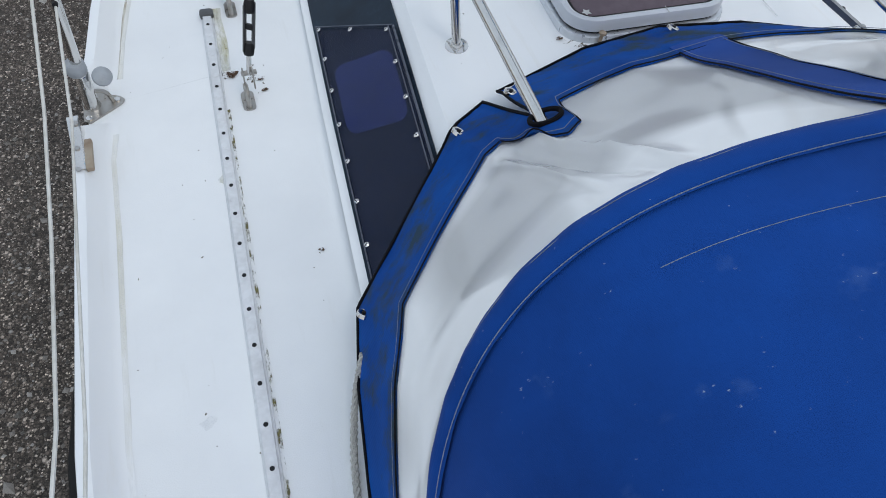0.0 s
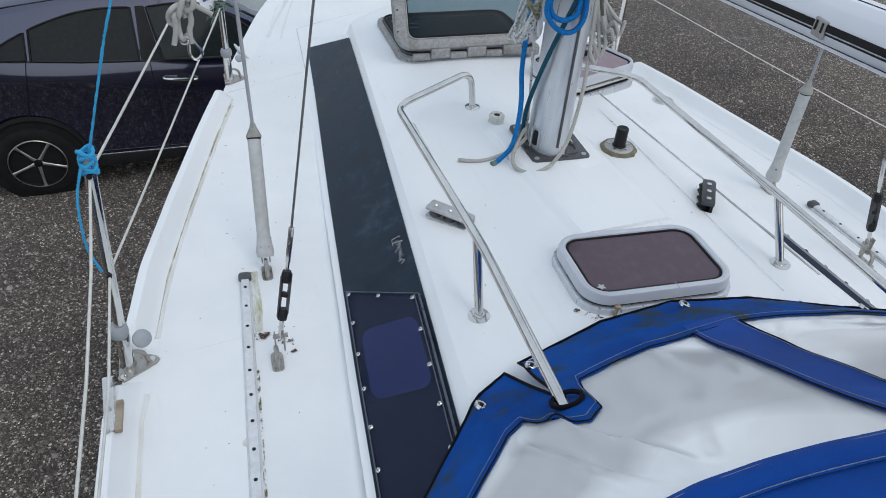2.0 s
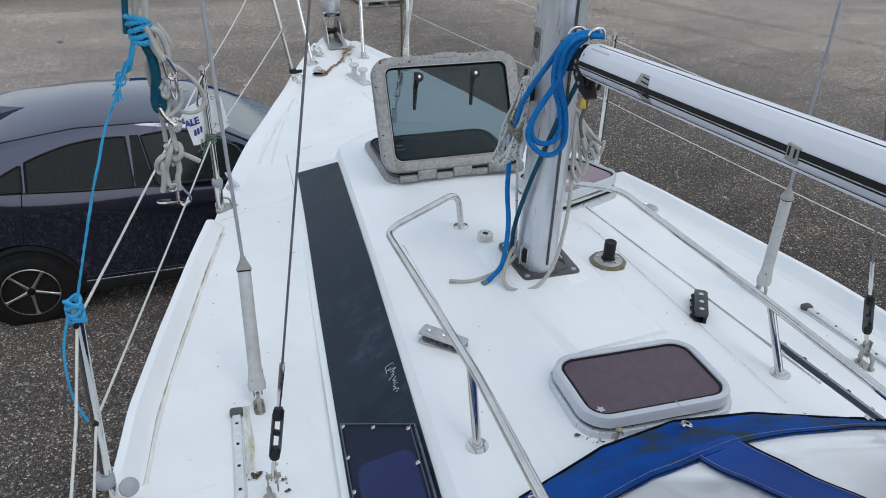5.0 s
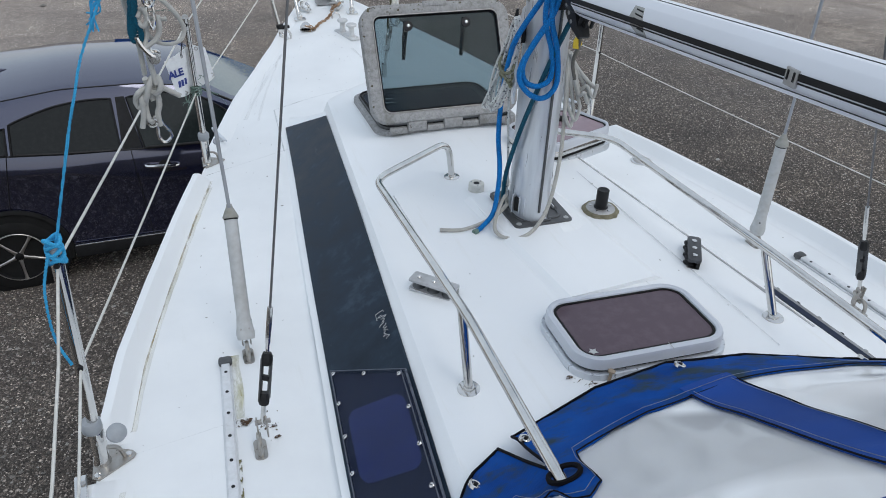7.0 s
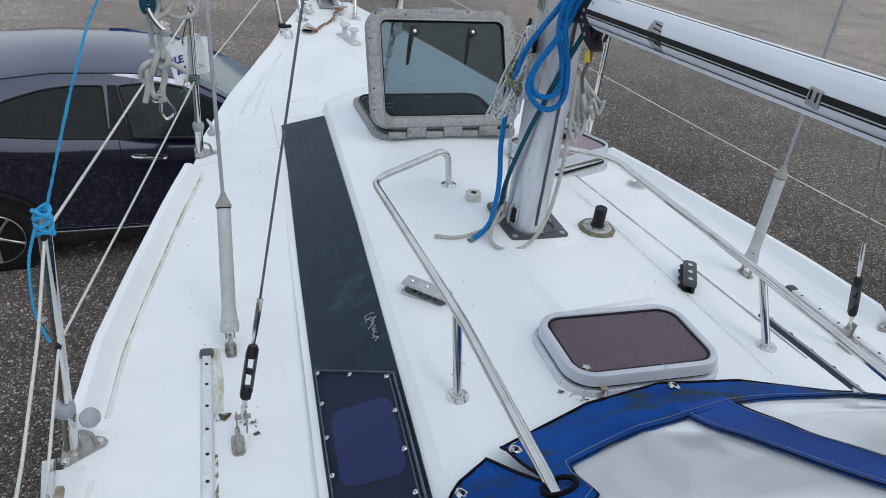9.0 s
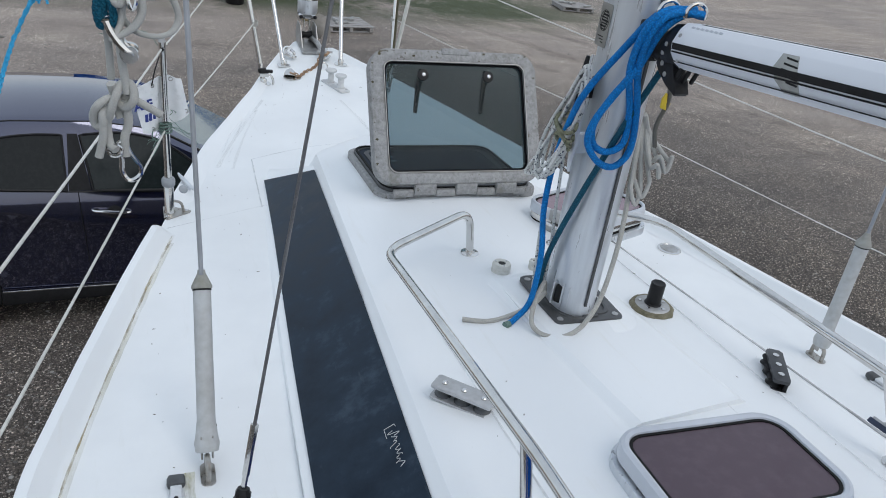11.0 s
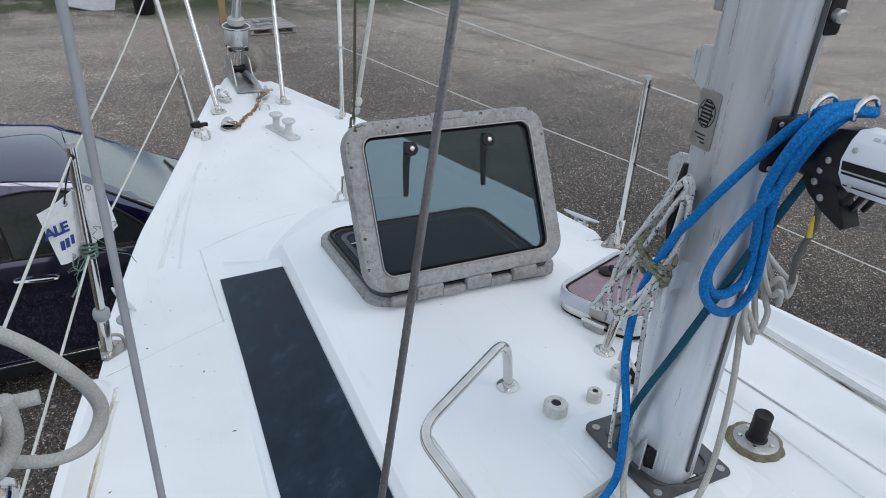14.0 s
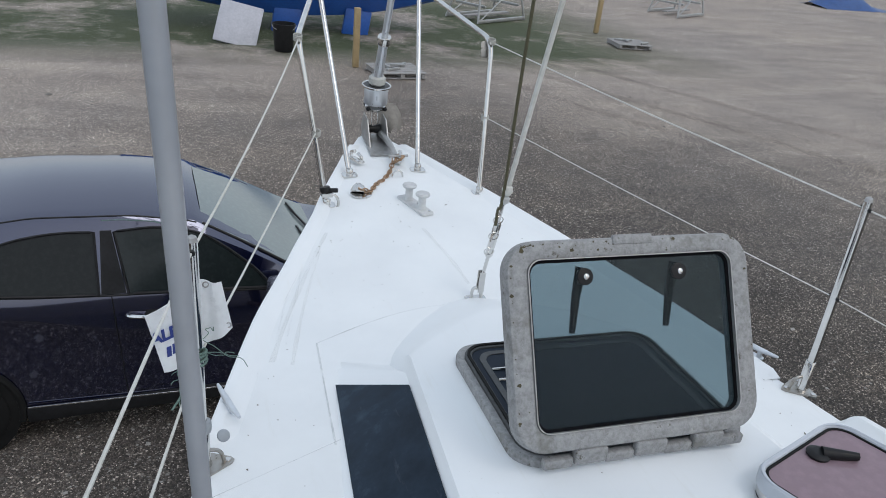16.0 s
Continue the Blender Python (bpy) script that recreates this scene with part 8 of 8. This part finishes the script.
    put("shackle_bolt", bm_lathe([(0.0046, -0.014), (0.0046, 0.010), (0.0030, 0.012)], (-0.986, Y, 3.881), (0.1, 1, 0.1), 8), STEEL, b)
    put("carabiner", bm_tube(spline(P([(-1.001, 3.794), (-0.999, 3.777), (-0.999, 3.763), (-0.993, 3.754), (-0.984, 3.759), (-0.983, 3.768), (-0.991, 3.784), (-0.995, 3.794)], 0.001), 5, True), 0.0022, 8, close=True), STEEL, b, "stainless carabiner")
    put("ring", bm_tube([(-1.004 + 0.006 * math.cos(a), Y - 0.004, 3.788 + 0.006 * math.sin(a)) for a in np.linspace(0, 6.28, 12, endpoint=False)], 0.0018, 6, close=True), STEEL, b)
    # falls that run on up to the masthead
    for x, y, r, mat in ((-1.012, 0.276, 0.0052, BRAID_LINE), (-1.030, 0.290, 0.0052, BRAID_LINE), (-1.046, 0.282, 0.0056, TEAL_ROPE)):
        part("upper_fall", bm_tube([(x, y, 3.965), (x * 0.93, y + 0.02, 4.6), (-0.04 + 0.3 * (x + 1), 0.60, 11.3)], r, 8), mat, b)
    # pale blue tie: wraps round the strop, a frayed tail and the lead down to the stanchion
    k = thing("blue_tie", (-1.03, 0.28, 3.96), "pale blue polypropylene twine knotted round the strop, ends frayed", "rope")
    for i in range(5):
        z = 4.010 + 0.0058 * i
        put("turn", laid([(-1.009 - 0.001 * i + 0.0125 * math.cos(a), Y + 0.012 * math.sin(a), z + 0.004 * math.sin(a + i)) for a in np.linspace(0, 6.4, 14)], 0.0017, 0.0018, 3, 55), SKY_LINE, k)
    rnd = random.Random(4)
    for i in range(16):
        o, g = rnd.uniform(-1, 1), rnd.uniform(-1, 1)
        q = [(-1.019, Y - 0.008, 4.010), (-1.026 + 0.002 * o, Y - 0.006 + 0.003 * g, 3.990), (-1.036 + 0.005 * o, Y + 0.005 * g, 3.974 + 0.004 * g), (-1.045 + 0.006 * g, Y + 0.006 * o, 3.958 + 0.009 * o), (-1.052 + 0.008 * o, Y + 0.006 * g, 3.938 + 0.014 * g)]
        put("frayed_end", bm_tube(spline(q, 5), 0.0011, 5), SKY_LINE, k)
    top1 = Vector((-1.226, 0.195, 3.452))
    part("lead", laid(LEAD + [tuple(top1)], 0.0015, 0.0017, 3, 50), SKY_LINE, k, "laid blue lead")
    for i in range(5):
        part("stanchion_knot", bm_tube([top1 + Vector((0.0145 * math.cos(a + i), 0.0145 * math.sin(a + i), 0.026 - 0.011 * i + 0.006 * math.sin(2 * a))) for a in np.linspace(0, 6.28, 12, endpoint=False)], 0.0042, 8, close=True), SKY_LINE, k)
    part("loose_end", laid([top1 + Vector((-0.012, -0.01, 0.0)), top1 + Vector((-0.032, -0.03, -0.07)), top1 + Vector((-0.036, -0.045, -0.17)), top1 + Vector((-0.02, -0.05, -0.24))], 0.0017, 0.0020, 3, 40), SKY_LINE, k)


TEAL_ROPE = rope("teal_braid", (0.006, 0.115, 0.19))
LEAD = [(-1.037, 0.283, 3.955), (-1.056, 0.273, 3.905), (-1.107, 0.25, 3.808), (-1.131, 0.235, 3.743), (-1.156, 0.225, 3.673)]
build_bundle()


def build_side_rope():
    q = [(-0.815, -0.66, 3.0), (-0.845, -0.72, 2.965), (-0.872, -0.82, 2.935), (-0.888, -0.95, 2.930), (-0.88, -1.08, 2.94), (-0.86, -1.2, 2.96)]
    tagged(part("sheet_tail", laid(q, 0.0036, 0.0042, 3, 26), GREY_LINE), "grey three-strand rope hanging out under the sprayhood", "rope")


build_side_rope()


# ---- sale notice ----
def build_notice():
    n = thing("sale_notice", (-1.0, 1.78, 3.28), "curled white laminated sale notice tied to a stanchion", "notice")
    def flap(u, v, lift=0.0):
        # u from the outer edge to the fold, v upwards
        lo = Vector((-0.996, 1.812, 3.108)).lerp(Vector((-0.954, 1.846, 3.106)), u)
        hi = Vector((-1.026, 1.806, 3.258)).lerp(Vector((-0.944, 1.850, 3.290)), u)
        return lo.lerp(hi, v) + Vector((0, -0.010 * math.sin(math.pi * u) - lift, 0))

    def wing(u, v):
        lo = Vector((-0.954, 1.846, 3.106)).lerp(Vector((-0.846, 1.925, 3.140)), u)
        hi = Vector((-0.944, 1.850, 3.290)).lerp(Vector((-0.868, 1.930, 3.262)), u)
        return lo.lerp(hi, v) + Vector((0, 0.034 * math.sin(math.pi * min(1, u * 1.3)), -0.012 * math.sin(math.pi * u) * (1 - v)))
    part("text_flap", thicken(bm_grid([[flap(u, v) for v in np.linspace(0, 1, 8)] for u in np.linspace(0, 1, 12)]), 0.0012), PAPER, n, "white laminated flap with blue print")
    part("folded_half", thicken(bm_grid([[wing(u, v) for v in np.linspace(0, 1, 8)] for u in np.linspace(0, 1, 12)]), 0.0012), PAPER, n, "plain folded-back half of the sheet")
    f = bpy.data.curves.new("letters", "FONT")
    f.body = "ALE"
    f.size = 0.040
    f.extrude = 0.0006
    f.offset = 0.0014
    f.space_character = 0.92
    f.materials.append(INK)
    t = new("letters", f)
    t.parent = n
    t.matrix_local = Matrix.Translation(Vector((-1.017, 1.794, 3.190)) - Vector(n.location)) @ Matrix.Rotation(radians(27), 4, "Z") @ Matrix.Rotation(radians(-6), 4, "Y") @ Matrix.Rotation(radians(90), 4, "X")
    for k in range(3):
        p = flap(0.42 + 0.21 * k, 0.325, 0.003)
        part("number_bar", bm_box(p, (0.011, 0.0014, 0.026), 0.0005, Matrix.Rotation(radians(30), 4, "Z")), INK, n, "blue bar of unreadable number")
    for p in (flap(0.78, 0.90, 0.002), flap(0.72, 0.07, 0.002), wing(0.94, 0.12) + Vector((0, -0.002, 0)), wing(0.55, 0.93) + Vector((0, -0.002, 0))):
        part("eyelet", bm_tube([p + Vector((0.0065 * math.cos(a), 0, 0.0065 * math.sin(a))) for a in np.linspace(0, 6.28, 12, endpoint=False)], 0.0020, 6, close=True), GALV, n)
    part("tie", bm_tube(spline([flap(0.78, 0.90, 0.003), Vector((-0.950, 1.825, 3.32)), Vector((-0.935, 1.838, 3.36))], 5), 0.002, 6), BLACK, n)
    tw = thing("green_twine", (-0.93, 1.84, 3.2), "frayed green twine tied round a stanchion", "twine")
    for k in range(9):
        random.seed(k)
        q = [Vector((-0.915, 1.86, 3.13 + 0.012 * (k % 3)))]
        d = Vector((random.uniform(-1, 1), random.uniform(-1, 1), random.uniform(-1.4, 0.4))) * 0.018
        for j in range(6):
            q.append(q[-1] + d + Vector((random.uniform(-1, 1), random.uniform(-1, 1), random.uniform(-1, 0.6))) * 0.012)
        part("strand", bm_tube(spline(q, 3), 0.0010, 5), GREEN_LINE, tw)
    for k in range(4):
        part("knot", bm_tube([(-0.925 + 0.019 * math.cos(a), 1.852 + 0.019 * math.sin(a), 3.105 + 0.008 * k + 0.004 * math.sin(a + k)) for a in np.linspace(0, 6.28, 12, endpoint=False)], 0.003, 6, close=True), GREEN_LINE, tw)
    part("tie_line", bm_tube(spline([(-0.966, 1.828, 3.118), (-0.968, 1.82, 3.09), (-0.95, 1.81, 3.085), (-0.93, 1.845, 3.11)], 5), 0.0022, 6), GREEN_LINE, tw)
    part("tie_line", bm_tube(spline([(-0.93, 1.845, 3.11), (-0.955, 1.81, 3.06), (-0.985, 1.79, 3.02)], 5), 0.0025, 6), GREEN_LINE, tw)
    part("wind_strand", bm_tube(spline([(-0.925, 1.85, 3.37), (-0.97, 1.9, 3.42), (-1.05, 1.98, 3.40), (-1.12, 2.05, 3.37)], 5), 0.0012, 5), GREEN_LINE, tw)


PAPER = surface("laminated_paper", (0.80, 0.82, 0.84), (0.72, 0.74, 0.76), 0.35, 0, 50, 6, 0.3, 0.03)
INK = surface("blue_ink", (0.03, 0.05, 0.25), (0.02, 0.04, 0.2), 0.5)
build_notice()


# ---- things across the yard ----
BUCKET = (1.12, 19.38)


def build_far_boat():
    b = thing("blue_boat", (2.0, 22.6, 0), "blue hulled boat with a white band, propped ashore", "boat")
    rows = []
    for x in np.linspace(-2.8, 6.4, 26):
        t = (x + 2.8) / 9.2
        w = 1.15 * (1 - abs(2 * t - 0.95) ** 2.6 * 0.9) + 0.04
        zt = 1.75 + 0.3 * (2 * t - 0.9) ** 2
        lo = 0.32 + 0.75 * abs(2 * t - 1.0) ** 2.0
        rows.append([(x, 22.6 + w * k, z) for k, z in [(-1, zt), (-1.0, zt * 0.72 + lo * 0.28), (-0.86, zt * 0.42 + lo * 0.58), (-0.55, lo + 0.12), (0, lo), (0.55, lo + 0.12), (0.86, zt * 0.42 + lo * 0.58), (1.0, zt * 0.72 + lo * 0.28), (1, zt)]])
    bm = bm_grid(rows)
    bmesh.ops.recalc_face_normals(bm, faces=bm.faces)
    part("hull", bm, FAR_BLUE, b, "dark blue hull")
    band = [(x, 22.6 - (1.15 * (1 - abs(2 * (x + 2.8) / 9.2 - 0.95) ** 2.6 * 0.9) + 0.05), 1.22 + 0.1 * (2 * (x + 2.8) / 9.2 - 0.9) ** 2) for x in np.linspace(-2.0, 5.6, 24)]
    part("white_band", bm_tube(band, 0.07, 8), GEL, b, "white band along the side")
    for x in (1.45, 3.4):
        part("keel", bm_box((x, 21.9, 0.3), (0.75, 0.16, 0.72), 0.04, Matrix.Rotation(radians(8), 4, "Y")), FAR_BLUE, b)
    part("rudder", bm_box((0.1, 20.25, 0.43), (1.05, 0.05, 1.15), 0.02, Matrix.Rotation(radians(-38), 4, "X") @ Matrix.Rotation(radians(14), 4, "Y")), FAR_GREY, b, "grey rudder blade leaning against the hull")


def build_bucket(x, y):
    b = thing("bucket", (x, y, 0), "black plastic bucket standing on the gravel", "bucket")
    part("tub", bm_lathe([(0.02, 0.012), (0.20, 0.012), (0.215, 0.0), (0.225, 0.02), (0.275, 0.62), (0.285, 0.62), (0.285, 0.66), (0.268, 0.66), (0.215, 0.05), (0.02, 0.05)], (x, y, 0), (0, 0, 1), 28), BLACK, b)
    part("handle", bm_tube([(x + 0.29 * math.cos(a), y - 0.06 - 0.16 * math.sin(a), 0.63 - 0.12 * math.sin(a)) for a in np.linspace(0, math.pi, 16)], 0.008, 6), GALV, b)


build_bucket(*BUCKET)


def build_pallet(x, y, turn, label):
    p = thing("pallet", (x, y, 0), label, "pallet", "pallets in the yard")
    m = Matrix.Translation((x, y, 0)) @ Matrix.Rotation(turn, 4, "Z")
    def put(name, bm, mat):
        bm.transform(m)
        part(name, bm, mat, p)
    for k in range(6):
        put("slat", bm_box((0, -0.45 + 0.18 * k, 0.135), (1.15, 0.13, 0.022), 0.004), PALLET)
    for k in (-0.5, 0, 0.5):
        put("bearer", bm_box((k, 0, 0.065), (0.09, 1.0, 0.10), 0.006), PALLET)
    for k in (-0.42, 0.42):
        put("skid", bm_box((0, k, 0.012), (1.15, 0.1, 0.024), 0.004), PALLET)
    for k in range(5):
        random.seed(k + int(x))
        put("oddment", bm_box((random.uniform(-0.4, 0.4), random.uniform(-0.3, 0.3), 0.18), (random.uniform(0.15, 0.4), 0.07, 0.06), 0.01, Matrix.Rotation(random.uniform(0, 3), 4, "Z")), GALV)


def build_trestle(x, y, turn, w=2.6):
    t = thing("boat_trestle", (x, y, 0), "grey galvanised steel boat cradle standing empty", "boat cradle", "boat cradles")
    m = Matrix.Translation((x, y, 0)) @ Matrix.Rotation(turn, 4, "Z")
    for q, z in (((-w / 2, -0.7), 0), ((w / 2, -0.7), 0), ((-w / 2, 0.7), 0), ((w / 2, 0.7), 0)):
        part("leg", bm_tube([m @ Vector((q[0], q[1], 0)), m @ Vector((q[0] * 0.8, q[1] * 0.7, 1.25))], 0.04, 8), GALV, t)
    for yy in (-0.7, 0.7):
        part("base_beam", bm_box(m @ Vector((0, yy, 0.06)), (w, 0.09, 0.1), 0.01, Matrix.Rotation(turn, 4, "Z")), GALV, t)
        part("brace", bm_tube([m @ Vector((-w * 0.45, yy, 0.1)), m @ Vector((w * 0.3, yy * 0.75, 1.1))], 0.025, 8), GALV, t)
    for xx in (-w * 0.35, w * 0.35):
        part("cross_beam", bm_box(m @ Vector((xx, 0, 0.5)), (0.08, 1.3, 0.08), 0.01, Matrix.Rotation(turn, 4, "Z")), GALV, t)
    part("keel_plank", bm_box(m @ Vector((0, 0, 0.14)), (w * 0.9, 0.22, 0.06), 0.01, Matrix.Rotation(turn, 4, "Z")), PALLET, t)


FAR_BLUE = surface("faded_blue_paint", (0.025, 0.11, 0.42), (0.018, 0.075, 0.30), 0.4, 0, 20, 2, 0.5)
FAR_GREY = surface("grey_paint", (0.48, 0.48, 0.52), (0.38, 0.38, 0.42), 0.5, 0, 20, 3, 0.5)
PALLET = surface("weathered_pallet_wood", (0.38, 0.37, 0.36), (0.20, 0.19, 0.18), 0.85, 0, 30, 5, 0.7, 0.3, 0.004, (1, 8, 8))
POST = surface("pale_timber", (0.40, 0.30, 0.16), (0.26, 0.19, 0.1), 0.8, 0, 30, 4, 0.6, 0.2)
TARP = surface("blue_tarpaulin", (0.03, 0.09, 0.28), (0.02, 0.06, 0.18), 0.5, 0, 20, 4, 0.6, 0.3, 0.01)
build_far_boat()
build_pallet(3.45, 17.3, 0.12, "weathered grey pallet with oddments, lying on the gravel")
build_pallet(12.1, 21.7, -0.1, "weathered grey pallet with scrap metal on it")
build_trestle(8.7, 25.7, 0.55)
build_trestle(18.6, 29.2, 0.5, 2.2)
for x, y, h in ((2.62, 17.9, 1.35), (12.0, 23.8, 1.3)):
    tagged(part("timber_prop", bm_box((x, y, h / 2), (0.14, 0.14, h), 0.012), POST), "pale upright timber prop in the yard", "timber prop", "timber props")


def build_tarp():
    t = thing("tarpaulin_heap", (33.5, 35.0, 0), "blue tarpaulin over a low heap", "tarpaulin")
    rows = []
    for i in range(14):
        a = i / 13
        rows.append([(31.0 + 5 * a, 34 + 2.2 * k, max(0.0, 0.75 * math.sin(math.pi * k) * math.sin(math.pi * min(1, a * 1.2 + 0.05)) + 0.12 * noise.noise((a * 6, k * 4, 1)))) for k in np.linspace(0, 1, 10)])
    part("sheet", bm_grid(rows), TARP, t)


build_tarp()


# ---- loose stones ----
def build_stones():
    rnd = random.Random(5)
    bm = bmesh.new()
    base = [(-1, 0, 0), (1, 0, 0), (0, -1, 0), (0, 1, 0), (0, 0, 1), (0.0, 0.0, -0.6)]
    faces = [(0, 2, 4), (2, 1, 4), (1, 3, 4), (3, 0, 4), (2, 0, 5), (1, 2, 5), (3, 1, 5), (0, 3, 5)]
    verts, polys = [], []
    for i in range(34000):
        if i < 18000:
            x, y = rnd.uniform(-4.8, -1.2), rnd.uniform(-1.5, 6.5)
        elif i < 26000:
            x, y = rnd.uniform(1.5, 8.0), rnd.uniform(1.0, 12.0)
        else:
            x, y = rnd.uniform(-6, 9), rnd.uniform(6, 17)
        r = 0.0065 * math.exp(rnd.gauss(0, 0.55))
        a = rnd.uniform(0, 6.28)
        k = len(verts)
        for vx, vy, vz in base:
            px, py = vx * rnd.uniform(0.7, 1.4), vy * rnd.uniform(0.6, 1.1)
            verts.append((x + r * (px * math.cos(a) - py * math.sin(a)), y + r * (px * math.sin(a) + py * math.cos(a)), r * 0.55 * vz * rnd.uniform(0.7, 1.2) + 0.001))
        polys += [(k + p, k + q, k + w) for p, q, w in faces]
    me = bpy.data.meshes.new("loose_stones")
    me.from_pydata(verts, [], polys)
    me.materials.append(STONE)
    bm.free()
    tagged(new("loose_stones", me), "loose pale and grey stones scattered over the gravel", "stones", kind="stuff")


def stone_material():
    m, n, l, p = material("loose_stone")
    g = n.new("ShaderNodeNewGeometry")
    c = ramp(n, l, g.outputs["Random Per Island"], [(0.0, (0.04, 0.036, 0.032)), (0.5, (0.11, 0.10, 0.088)), (0.82, (0.24, 0.22, 0.20)), (1.0, (0.50, 0.48, 0.45))])
    f = noise_tex(n, l, coords(n, l), 130, 3)
    l.new(mix(n, l, 0.35, c, ramp(n, l, f, [(0.3, (0.03, 0.03, 0.03)), (0.7, (0.3, 0.28, 0.25))])), p.inputs["Base Color"])
    p.inputs["Roughness"].default_value = 0.85
    return m


STONE = stone_material()
build_stones()
